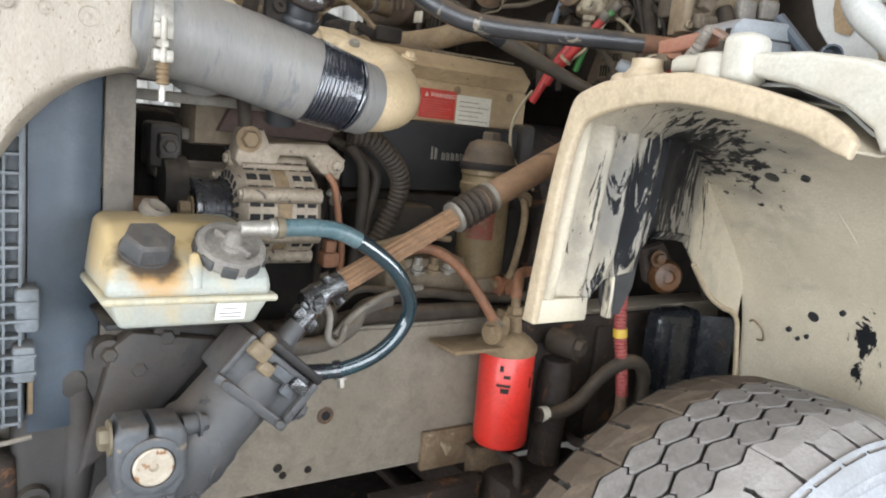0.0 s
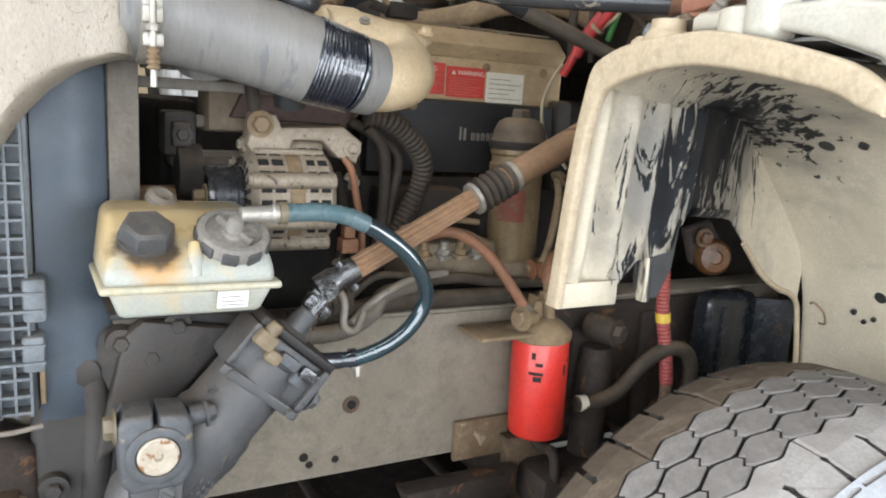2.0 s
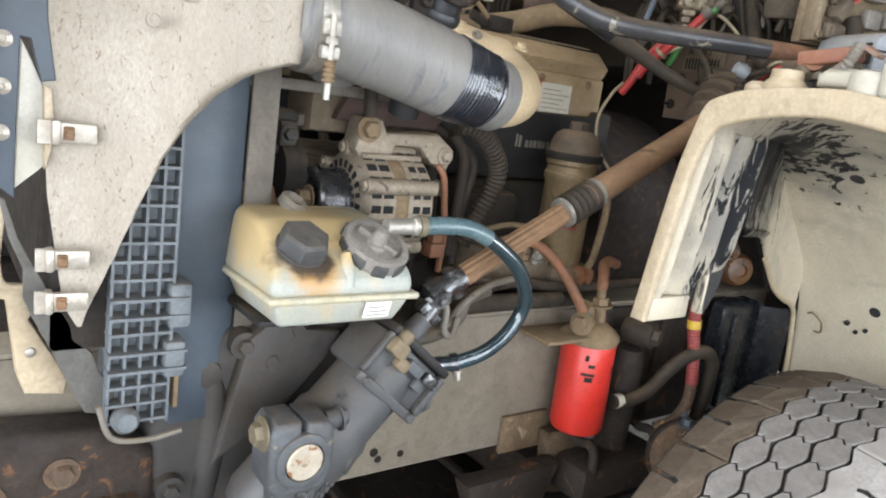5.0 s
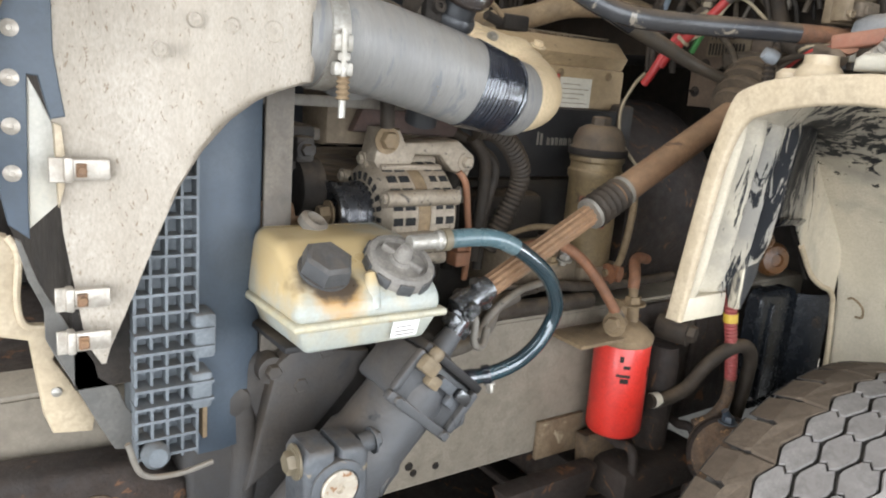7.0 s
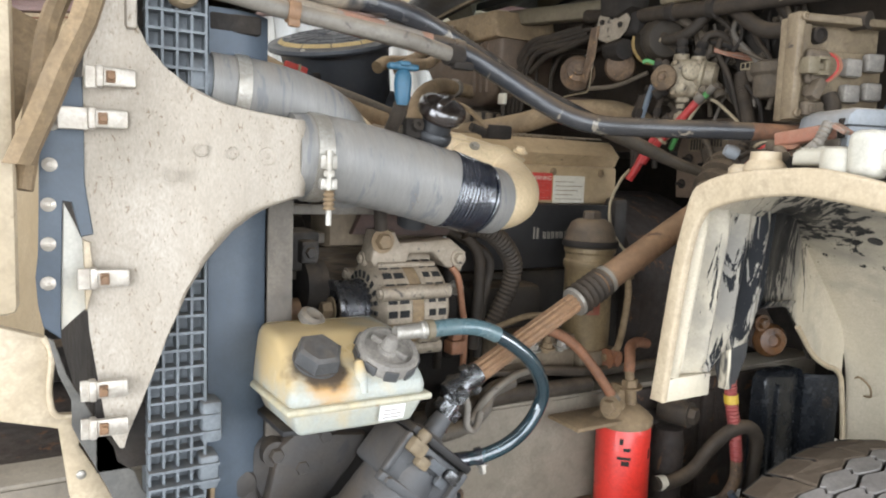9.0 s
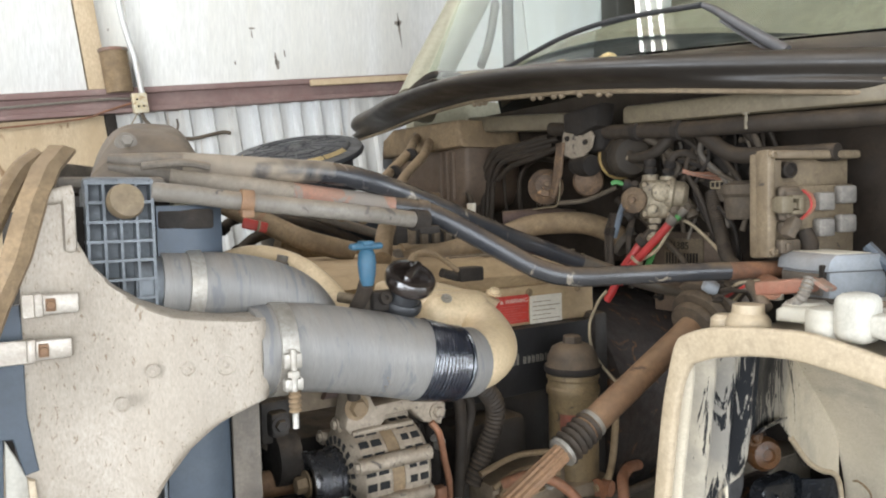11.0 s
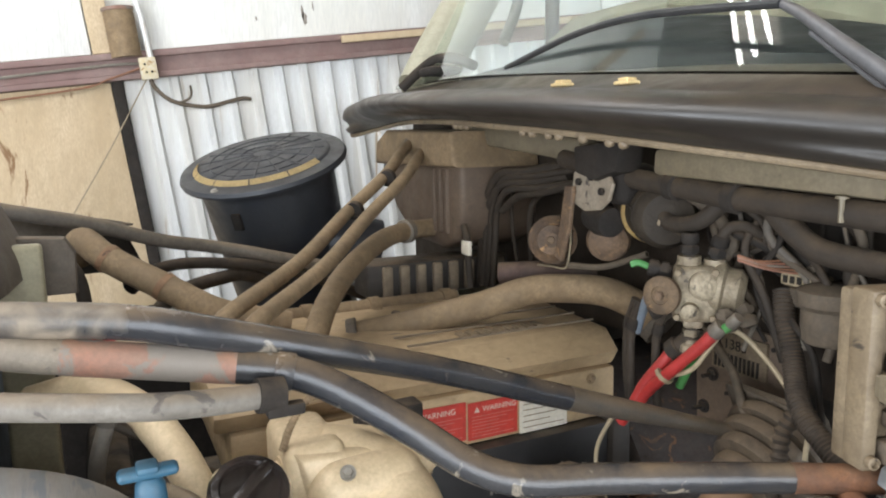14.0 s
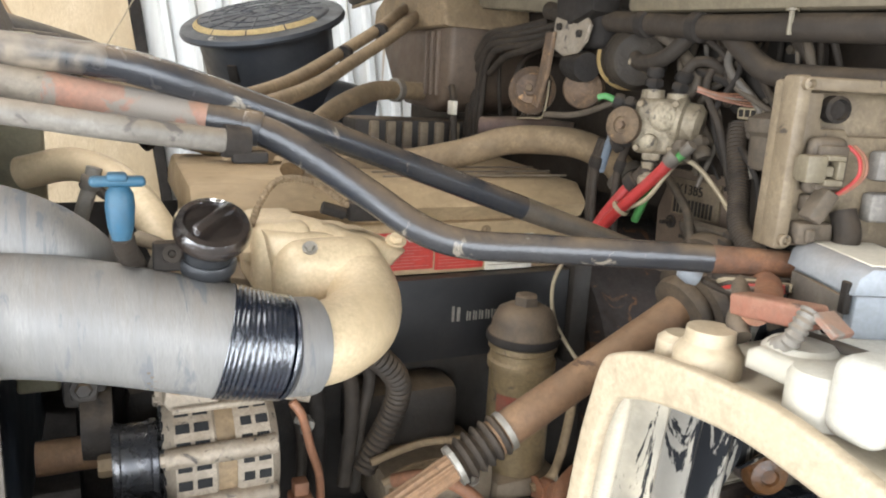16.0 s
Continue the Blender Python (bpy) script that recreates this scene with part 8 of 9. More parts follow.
hose_thing("pale_wire", [(0.975, 1.085, 1.612), (0.968, 1.06, 1.622), (0.97, 1.03, 1.64), (0.985, 1.0, 1.69), (1.0, 0.985, 1.692), (1.01, 0.955, 1.667), (1.01, 0.921, 1.638), (1.0, 0.885, 1.612), (0.985, 0.874, 1.572)], 0.0032, "pale_wire", "thin pale wire looping past the air valve", "wire")
hose_thing("pale_wire", [(0.935, 1.13, 1.555), (0.93, 1.15, 1.53), (0.92, 1.165, 1.48), (0.925, 1.155, 1.42), (0.95, 1.11, 1.36)], 0.0032, "pale_wire", "thin pale wire hanging behind the oil filter", "wire")
single("cable_tie", lathe([(0.0125, -0.003), (0.0135, -0.003), (0.0135, 0.003), (0.0125, 0.003)], (0.962, 1.075, 1.618), (0.3, -0.6, 0.8), 16), "pale_wire", "pale cable tie round the red lines", "cable tie")
hose_thing("wiring_conduit", [(1.05, 0.965, 1.745), (1.04, 0.954, 1.717), (1.03, 0.931, 1.667), (1.0, 0.895, 1.625), (0.985, 0.85, 1.60), (0.975, 0.80, 1.575)], 0.0135, "rubber", "dusty black taped wiring conduit", "conduit", 0.0012, 18)
hose_thing("wiring_conduit", [(1.0, 0.90, 1.62), (0.985, 0.905, 1.59), (0.975, 0.90, 1.55)], 0.011, "rubber", "short black corrugated conduit", "conduit", 0.003, 16)
con = thing("wire_connector", (1.07, 0.945, 1.76), "pale plastic connector with red wires", "connector")
part("shell", box((1.05, 0.915, 1.752), (1.075, 0.972, 1.768), 0.003), "pale_wire", con)
part("rear_shell", join(box((1.055, 0.92, 1.768), (1.08, 0.965, 1.795), 0.006), box((1.045, 0.925, 1.728), (1.07, 0.96, 1.752), 0.005)), "rubber_tan", con, "grimy rear shell")
for i in range(5):
    part("slot", box((1.0485, 0.921 + i * 0.010, 1.756), (1.0505, 0.927 + i * 0.010, 1.765)), "dark", con)
    part("wire", tube([(1.062, 0.935 + 0.004 * i, 1.772 + i * 0.003), (1.045, 0.95 + 0.003 * i, 1.770 + i * 0.0035), (1.015, 0.968 + 0.002 * i, 1.776 + i * 0.002), (0.995, 0.99, 1.785 + 0.0015 * i)], 0.0013, 6), ("tape", "hose_orange", "red_primer")[i % 3], con, "thin red wire")
single("vacuum_canister", lathe([(0.03, -0.04), (0.034, -0.035), (0.034, 0.0), (0.04, 0.006), (0.04, 0.022), (0.02, 0.03), (0, 0.03)], (1.05, 0.898, 1.735), (0, 0, 1), 28), "rubber_tan", "brown round canister with a wide lid", "canister")
stk = thing("bulkhead_sticker", (1.098, 1.07, 1.63), "dusty paper sticker with a barcode on the bulkhead", "sticker")
part("sheet", box((1.094, 1.022, 1.60), (1.0985, 1.118, 1.655)), "sticker", stk)
for i in range(11):
    part("code_bar", box((1.0925, 1.034 + i * 0.0075, 1.603), (1.0945, 1.0375 + i * 0.0075, 1.625)), "dark", stk)
lettered("X1385", 0.021, (1.0936, 1.112, 1.633), "dark", stk, turn=Matrix.Rotation(radians(-90), 4, "Z") @ Matrix.Rotation(radians(90), 4, "X"))
plate = thing("bulkhead_plate", (1.10, 1.06, 1.56), "dusty brown bulkhead plate with protruding studs", "plate")
part("sheet", prism([(0.975, 1.50), (1.15, 1.50), (1.155, 1.60), (1.13, 1.668), (0.985, 1.668)], 0.008, yz(1.0995), 0.003), "heater", plate)
for y, z in ((1.12, 1.585), (1.075, 1.572), (1.00, 1.655), (1.135, 1.53)):
    part("stud", join(hexbolt((1.0995, y, z), (-1, 0, 0), 0.007, 0.006), tube([(1.098, y, z), (1.078, y, z)], 0.0032, 8)), "dark", plate)
boot = thing("steering_column_boot", (1.0, 0.965, 1.5), "round dusty rubber boot where the steering column enters", "boot")
BD = SD
for r, d in ((0.076, 0.072), (0.070, 0.049), (0.060, 0.026), (0.046, 0.004)):
    part("fold", lathe([(r * 0.6, -0.012), (r * 0.96, -0.009), (r, 0.0), (r * 0.96, 0.009), (r * 0.6, 0.013)], SH1 + BD * d, BD, 32), "rubber_brown", boot)
part("flange", box((-0.075, -0.075, 0.0), (0.075, 0.075, 0.012), 0.01, 2, frame_of(SH1 + BD * 0.085, BD)), "rubber_tan", boot)

fuse = thing("fuse_panel", (0.97, 0.74, 1.64), "dusty cream fuse panel with plugs and loose wires", "fuse panel")
FUSE = Matrix.Translation((0.889, 0.7636, 1.72)) @ Matrix.Rotation(radians(-18), 4, "Z")
part("back_plate", box((0.0, 0.0, -0.082), (0.17, 0.02, 0.080), 0.004, 2, FUSE), "cream", fuse)
part("edge_strip", box((-0.004, -0.028, -0.080), (0.011, 0.0, 0.084), 0.004, 2, FUSE), "cream", fuse)
part("top_strip", box((0.0112, -0.026, 0.070), (0.17, 0.0, 0.083), 0.004, 2, FUSE), "cream", fuse)
part("face", prism([(0.0114, -0.078), (0.165, -0.078), (0.165, 0.030), (0.062, 0.030), (0.058, 0.036), (0.034, 0.036), (0.031, 0.042), (0.031, 0.069), (0.0114, 0.069)], 0.016, FUSE @ xz(-0.0165), 0.003), "cream", fuse)
for v in (-0.07, 0.076):
    part("corner_boss", lathe([(0.006, 0), (0.006, 0.006), (0.004, 0.007), (0.003, 0.003), (0, 0.003)], FUSE @ Vector((0.004, -0.028, v)), FUSE.to_3x3() @ Vector((0, -1, 0)), 14), "cream", fuse)
part("dark_plug", join(box((0.017, -0.034, -0.025), (0.054, -0.0168, 0.029), 0.008, 3, FUSE), box((0.020, -0.040, -0.020), (0.050, -0.034, 0.022), 0.003, 2, FUSE)), "rubber_tan", fuse, "grey square plug")
part("plug_body", join(box((0.002, -0.052, -0.012), (0.022, -0.034, 0.013), 0.002, 2, FUSE), box((0.004, -0.034, -0.010), (0.020, -0.017, 0.010), 0.001, 1, FUSE)), "brace", fuse)
part("plug_clip", join(box((0.020, -0.054, -0.014), (0.038, -0.041, -0.008), 0.001, 1, FUSE), box((0.020, -0.054, 0.009), (0.038, -0.041, 0.014), 0.001, 1, FUSE), box((0.031, -0.054, -0.008), (0.038, -0.041, 0.009), 0.001, 1, FUSE), box((0.021, -0.050, -0.006), (0.030, -0.041, 0.004), 0.001, 1, FUSE)), "brace", fuse, "pale locking clip")
part("tilted_plug", join(box((-0.008, -0.010, -0.016), (0.008, 0.010, 0.016), 0.003, 2, FUSE @ Matrix.Translation((0.027, -0.040, -0.034)) @ Matrix.Rotation(radians(28), 4, "Y")), box((0.02, -0.032, -0.042), (0.034, -0.0168, -0.026), 0.002, 1, FUSE)), "rubber_tan", fuse, "tilted grey plug")
part("round_socket", lathe([(0.013, 0.0), (0.013, 0.012), (0.010, 0.014), (0.009, 0.008), (0, 0.008)], FUSE @ Vector((0.05, -0.0005, 0.054)), FUSE.to_3x3() @ Vector((0, -1, 0)), 24), "dark", fuse, "dark round socket")
part("lower_plug", join(box((0.014, -0.036, -0.074), (0.05, -0.0168, -0.052), 0.004, 2, FUSE), box((0.02, -0.041, -0.070), (0.03, -0.036, -0.057), 0.002, 1, FUSE)), "rubber_tan", fuse, "grey lower plug")
for u, v in ((0.085, -0.05), (0.085, -0.01), (0.125, 0.0), (0.125, -0.045)):
    part("plug", box((u, -0.034, v), (u + 0.03, -0.0168, v + 0.028), 0.004, 2, FUSE), "cap_dusty", fuse)
for i, c in enumerate(("red_wire", "hose_orange", "tape")):
    part("wire", tube([FUSE @ Vector(p) for p in ((0.050 + 0.003 * i, -0.036, 0.022), (0.055 + 0.003 * i, -0.046, 0.012), (0.0545 + 0.003 * i, -0.050, -0.004), (0.045 + 0.002 * i, -0.046, -0.018), (0.035, -0.042, -0.026))], 0.0018, 8), c, fuse, "thin red wire")
part("loom", tube([FUSE @ Vector(p) for p in ((0.06, -0.03, -0.04), (0.062, -0.04, -0.065), (0.05, -0.04, -0.10), (0.06, -0.03, -0.14))], 0.012, 14), "rubber", fuse, "black taped loom")

# ---- cowl, windscreen and cab ----
PROF = [(2.20, 0.925, 1.968, 0.915, 2.010), (2.14, 0.910, 1.962, 0.885, 2.028), (2.0, 0.925, 1.975, 0.872, 2.038), (1.75, 0.890, 1.983, 0.800, 2.030), (1.46, 0.840, 1.976, 0.745, 2.016), (1.29, 0.833, 1.965, 0.735, 2.006), (1.10, 0.853, 1.949, 0.775, 1.995), (0.95, 0.888, 1.931, 0.833, 1.982), (0.83, 0.928, 1.915, 0.895, 1.970), (0.60, 1.00, 1.882, 0.98, 1.940), (0.40, 1.08, 1.85, 1.06, 1.905)]
cow = thing("cowl", (0.95, 1.3, 1.95), "dusty black plastic cowl below the windscreen", "cowl")
rows_f, rows_t = [], []
ys = spline([(p[0], 0, 0) for p in PROF], 4)
P2 = [spline([(p[0], p[1], p[2]) for p in PROF], 4), spline([(p[0], p[3], p[4]) for p in PROF], 4)]
for b, t in zip(*P2):
    yb, xb, zb = b
    yt, xt, zt = t
    fx = min(xb, xt) - 0.012
    rows_f.append([(xb + 0.02, yb, zb - 0.002), (xb - 0.012, yb, zb - 0.004), (xb - 0.028, yb, zb + 0.006), (fx + 0.012, yb, (zb * 0.7 + zt * 0.3)), (fx - 0.004, yb, (zb * 0.45 + zt * 0.55)), (fx + 0.002, yt, zt - 0.008), (xt + 0.016, yt, zt), (xt + 0.05, yt, zt + 0.004)])
    ws = 1.0 if yt > 0.8 else 1.0 + (0.8 - yt) * 0.25
    rows_t.append([(xt + 0.05, yt, zt + 0.002), (xt + 0.07, yt, zt - 0.012), (max(ws - 0.03, xt + 0.09), yt, zt + 0.01), (ws + 0.04, yt, zt + 0.035)])
part("front_roll", rsheet([spline(r, 4) for r in rows_f], 0.004), "cowl", cow)
part("top_panel", rsheet([spline(r, 3) for r in rows_t], 0.004), "cowl", cow)
part("seal_bead", tube([(p[1] - 0.012, p[0], p[2] - 0.008) for p in PROF], 0.0045, 8), "cream", cow, "pale foam seal along the lower edge")
for y in (1.42, 1.40, 1.38, 1.22, 1.20, 1.165, 1.145, 1.10, 1.06, 1.04):
    x = np.interp(y, [p[0] for p in PROF][::-1], [p[1] for p in PROF][::-1])
    z = np.interp(y, [p[0] for p in PROF][::-1], [p[2] for p in PROF][::-1])
    part("foam_tuft", lathe([(0, -0.009), (0.005, -0.006), (0.007, 0.0), (0.004, 0.006), (0, 0.008)], (x - 0.012, y, z - 0.012), (0, 1, 0.2), 8), "cream", cow)
for y, x, z in ((1.165, 0.855, 2.005), (1.06, 0.875, 2.0)):
    part("clip", join(box((x - 0.010, y - 0.014, z), (x + 0.01, y + 0.014, z + 0.005), 0.002), box((x - 0.006, y - 0.008, z + 0.005), (x + 0.010, y + 0.010, z + 0.009), 0.002)), "foam", cow, "yellow foam clip")
part("hinge", join(tube([(0.96, 1.97, 2.06), (1.0, 1.95, 2.10), (1.03, 1.92, 2.125), (1.06, 1.87, 2.12), (1.08, 1.82, 2.10)], 0.012, 10), box((0.99, 1.86, 2.085), (1.07, 1.94, 2.105), 0.008)), "dark", cow, "black mirror bracket foot")

cab = thing("truck_cab", (1.7, 1.4, 1.9), "pale green-white truck cab with a wide windscreen", "cab")
GLASS = [[(1.02 + 0.04 * k, y, z) for y, z, k in ((2.15, 2.075, 0), (1.7, 2.065, -1), (1.2, 2.03, -1.5), (0.8, 1.995, -0.3), (0.35, 1.95, 1.5))], [(1.46 + 0.04 * k, y, z + 0.68) for y, z, k in ((2.08, 2.075, 0), (1.7, 2.065, -1), (1.2, 2.03, -1.5), (0.8, 1.995, -0.3), (0.42, 1.95, 1.5))]]
gl = rsheet([spline(row, 8) for row in GLASS], 0.006)
glass = part("windscreen", gl, "glass", cab, "clear curved windscreen")
glass.visible_shadow = False
part("pillar", sweep(spline([(1.04, 2.03, 2.05), (1.10, 2.05, 2.14), (1.24, 2.11, 2.32), (1.52, 2.20, 2.70)], 6), 0.085, 20, True, 0.7), "cab", cab, "pale cab pillar")
part("roof", box((1.48, 0.3, 2.74), (2.7, 2.3, 2.80), 0.02), "cab", cab)
part("door", box((1.15, 2.24, 1.3), (2.2, 2.30, 2.12), 0.01), "cab", cab)
part("rear_wall", join(box((2.55, 0.3, 1.6), (2.6, 1.55, 2.8)), box((2.55, 1.95, 1.6), (2.6, 2.3, 2.8)), box((2.55, 1.55, 1.6), (2.6, 1.95, 2.38)), box((2.55, 1.55, 2.68), (2.6, 1.95, 2.8))), "headliner", cab, "beige cab lining")
part("rear_pillar", box((2.10, 2.2, 2.1), (2.24, 2.30, 2.75), 0.02), "cowl", cab, "dark door pillar")
part("vent_bar", tube([(1.58, 2.25, 2.10), (1.58, 2.25, 2.75)], 0.022, 12), "cowl", cab)
part("grab_handle", tube([(1.22, 1.93, 2.17), (1.27, 1.955, 2.25), (1.305, 1.97, 2.35), (1.32, 1.985, 2.385), (1.36, 2.03, 2.395)], 0.014, 12), "cowl", cab, "dark grab handle")
part("dashboard", rsheet([spline(r, 4) for r in ([(1.10, 2.1, 2.06), (1.10, 1.6, 2.05), (1.10, 1.1, 2.005), (1.10, 0.4, 1.94)], [(1.16, 2.1, 2.09), (1.15, 1.6, 2.10), (1.15, 1.1, 2.05), (1.15, 0.4, 1.97)], [(1.21, 2.1, 2.085), (1.22, 1.6, 2.095), (1.22, 1.1, 2.045), (1.22, 0.4, 1.96)], [(1.30, 2.1, 2.12), (1.30, 1.65, 2.175), (1.30, 1.15, 2.11), (1.30, 0.4, 1.93)], [(1.42, 2.1, 2.12), (1.42, 1.65, 2.19), (1.42, 1.15, 2.12), (1.42, 0.4, 1.92)], [(1.55, 2.1, 1.7), (1.55, 1.6, 1.7), (1.55, 1.1, 1.7), (1.55, 0.4, 1.7)])], 0.02), "dash_black", cab, "black dashboard")
PAD = [(2.03, 2.126), (1.72, 2.208), (1.53, 2.202), (1.30, 2.159), (1.18, 2.137), (1.07, 2.10), (0.96, 2.06), (0.40, 1.90)]
part("dash_pad", rsheet([[(1.37, y, z - 0.06) for y, z in PAD], [(1.36, y, z) for y, z in PAD], [(1.385, y, z + 0.02 + 0.25 * (2.208 - z)) for y, z in PAD], [(1.50, y, 2.262 + 0.06 * max(0.0, 1.3 - y)) for y, z in PAD], [(1.90, y, 2.10) for y, z in PAD]], 0.01), "dash", cab, "beige dashboard top")
part("speaker_grille", box((1.372, 0.74, 2.14), (1.384, 0.90, 2.20), 0.004), "tube_dusty", cab, "ribbed dusty speaker grille")
part("paper_pass", box((1.075, 0.655, 2.04), (1.078, 0.715, 2.10)), "brace", cab, "yellowed paper pass inside the glass")
ob = thing("windscreen_wiper", (1.02, 0.9, 2.0), "grey metal windscreen wiper arm at rest", "wiper")
part("arm", sweep(spline([(0.985, 0.935, 2.080), (0.985, 0.905, 2.062), (0.985, 0.857, 2.026), (0.990, 0.778, 1.968)], 6), lambda u: 0.0052 + 0.0048 * u, 12), "wiper_grey", ob)
part("blade", tube([(0.982, 0.935, 2.080), (0.978, 1.07, 2.094), (0.975, 1.181, 2.101), (0.975, 1.314, 2.095), (0.978, 1.514, 2.066)], 0.0055, 8), "liner_black", ob, "black wiper blade")
part("link", tube([(0.988, 0.900, 2.045), (0.992, 0.86, 2.012), (0.996, 0.80, 1.965)], 0.003, 8), "wiper_grey", ob)

# ---- wheel well ----
well = thing("wheel_arch_liner", (1.1, 0.7, 1.16), "cream-painted wheel arch liner with black paint showing through", "wheel arch liner")
# front flange, drawn in y and z
edge_out = [(0.848, 1.178), (0.822, 1.40), (0.806, 1.480), (0.793, 1.523), (0.773, 1.538), (0.735, 1.551), (0.690, 1.557), (0.638, 1.561), (0.600, 1.562), (0.555, 1.556), (0.485, 1.540), (0.424, 1.522), (0.391, 1.502), (0.382, 1.489)]
edge_in = [(0.388, 1.474), (0.412, 1.482), (0.440, 1.495), (0.504, 1.509), (0.556, 1.518), (0.620, 1.524), (0.688, 1.517), (0.745, 1.502), (0.775, 1.480), (0.796, 1.40), (0.822, 1.178)]
part("front_flange", prism([(p.x, p.y) for p in spline([(y, z, 0) for y, z in edge_out], 3)] + [(p.x, p.y) for p in spline([(y, z, 0) for y, z in edge_in], 3)], 0.016, yz(0.730), 0.005, 3), "liner", well, "smooth cream front flange")
rows = []
for i in range(49):
    u = i / 48
    x = 0.738 + 0.285 * u
    rib = 0.0145 * math.cos(2 * math.pi * (x - 0.80) / 0.066)
    low = np.interp(x, [0.738, 0.850, 0.870, 0.905, 0.985, 1.0, 1.023], [1.186, 1.190, 1.205, 1.238, 1.250, 1.285, 1.290])
    rows.append([(x, 0.836 + 0.022 * u + 0.016 * max(0.0, u - 0.88) / 0.12 + rib * min(1, 4 * (1 - abs(2 * k - 1))) - (0.046 - 0.026 * u) * k, low + (1.520 - low) * k) for k in (j / 12 for j in range(13))])
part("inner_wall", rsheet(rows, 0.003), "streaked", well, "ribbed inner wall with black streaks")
part("lower_tab", box((0.742, 0.824, 1.176), (0.850, 0.836, 1.216), 0.004), "streaked", well)


def top(y):
    return np.interp(y, [0.372, 0.391, 0.424, 0.485, 0.555, 0.60, 0.69, 0.735, 0.773, 0.793, 0.822, 0.98], [1.484, 1.502, 1.522, 1.540, 1.556, 1.562, 1.556, 1.551, 1.538, 1.523, 1.47, 1.46])


rows, rows2 = [], []
SIDE = [(0.738, 0.0, 0.792), (0.90, -0.005, 0.815), (1.02, -0.02, 0.845), (1.10, -0.045, 0.868), (1.17, -0.075, 0.90), (1.245, -0.125, 0.945), (1.31, -0.185, 0.960), (1.37, -0.255, 0.955), (1.438, -0.345, 0.945), (1.475, -0.41, 0.955), (1.50, -0.48, 0.957), (1.515, -0.60, 0.955), (1.52, -0.72, 0.95)]
prof = spline(SIDE, 3)
for p in prof:
    fade = max(0.0, min(1.0, (1.3 - p.x) / 0.5))
    row = []
    for k in range(15):
        y0 = float(np.interp(p.x, [0.738, 1.0, 1.25], [0.384, 0.384, 0.20]))
        y = y0 + (p.z - y0) * k / 14
        z = 1.575 + p.y + (top(y) - 1.575) * fade - 0.012 * fade
        row.append((p.x, y, z))
    (rows if p.x < 1.2 else rows2).append(row)
rows.append(rows2[0])
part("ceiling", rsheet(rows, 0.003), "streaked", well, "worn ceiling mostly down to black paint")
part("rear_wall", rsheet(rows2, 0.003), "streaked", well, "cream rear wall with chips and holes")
rows3 = []
for i in range(31):
    x = 1.016 + 0.452 * i / 30
    y = np.interp(x, [1.016, 1.06, 1.10, 1.18, 1.26, 1.34, 1.47], [0.868, 0.880, 0.897, 0.918, 0.94, 0.95, 0.955])
    low = np.interp(x, [1.016, 1.05, 1.10, 1.18, 1.262, 1.34, 1.40, 1.435, 1.47], [1.31, 1.308, 1.302, 1.297, 1.239, 1.171, 1.137, 1.125, 1.105])
    roof = np.interp(x, [p.x for p in prof], [1.575 + p.y for p in prof]) - 0.11 * max(0.0, min(1.0, (1.3 - x) / 0.5))
    roof = max(roof, low + 0.004)
    yr = np.interp(x, [p.x for p in prof], [p.z for p in prof])
    rows3.append([(x, y + (yr - y) * (k / 10) ** 3, low + (roof + 0.012 - low) * k / 10) for k in range(11)])
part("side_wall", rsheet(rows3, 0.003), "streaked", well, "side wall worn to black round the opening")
part("opening_lip", rsheet([[(x, y - 0.016, z + 0.010), (x, y - 0.009, z + 0.001), (x, y, z - 0.004)] for x, y, z in ((1.03, 0.870, 1.312), (1.06, 0.878, 1.310), (1.10, 0.893, 1.305), (1.15, 0.906, 1.302), (1.185, 0.916, 1.296))], 0.003), "streaked", well, "folded pale lip above the opening")
part("opening_bead", tube([(1.262, 0.938, 1.238), (1.34, 0.948, 1.170), (1.40, 0.95, 1.136), (1.44, 0.952, 1.123), (1.468, 0.953, 1.10), (1.48, 0.953, 1.06), (1.495, 0.952, 0.98), (1.50, 0.95, 0.90)], 0.006, 10), "liner", well, "rolled cream edge of the opening")
for x, y, z, r in ((1.425, 0.878, 1.250, 0.011), (1.25, 0.79, 1.437, 0.014), (1.478, 0.785, 1.155, 0.012), (1.24, 0.72, 1.44, 0.008), (1.46, 0.72, 1.18, 0.006), (1.49, 0.84, 1.11, 0.006), (1.495, 0.82, 1.095, 0.005), (1.492, 0.80, 1.105, 0.005)):
    nrm = Vector((-0.93, 0, -0.38)) if z < 1.22 else (Vector((-0.78, 0, -0.62)) if z < 1.4 else Vector((-0.5, 0, -0.86)))
    # Black discs on the surface paint the shade of holes.
    part("hole", lathe([(r, -0.004), (r, 0.0022), (r * 0.8, 0.0025), (0, 0.0022)], (x, y, z), nrm, 16), "liner_black", well, "black disc painted as the shade in a hole")
part("pressed_channel", sweep(spline([(1.300, 0.836, 1.426), (1.318, 0.794, 1.412), (1.370, 0.785, 1.354), (1.418, 0.785, 1.292), (1.474, 0.791, 1.207)], 6), lambda u: 0.012 + 0.007 * math.sin(math.pi * u), 16), "streaked", well, "broad pressed channel")
part("seam", tube([(1.170, 0.684, 1.501), (1.250, 0.697, 1.447), (1.298, 0.693, 1.404), (1.382, 0.658, 1.308), (1.408, 0.649, 1.277)], 0.0042, 8), "streaked", well, "overlapping seam")
part("seam", tube([(1.210, 0.913, 1.475), (1.230, 0.867, 1.463), (1.266, 0.813, 1.433), (1.266, 0.728, 1.433)], 0.0038, 8), "streaked", well, "overlapping seam")
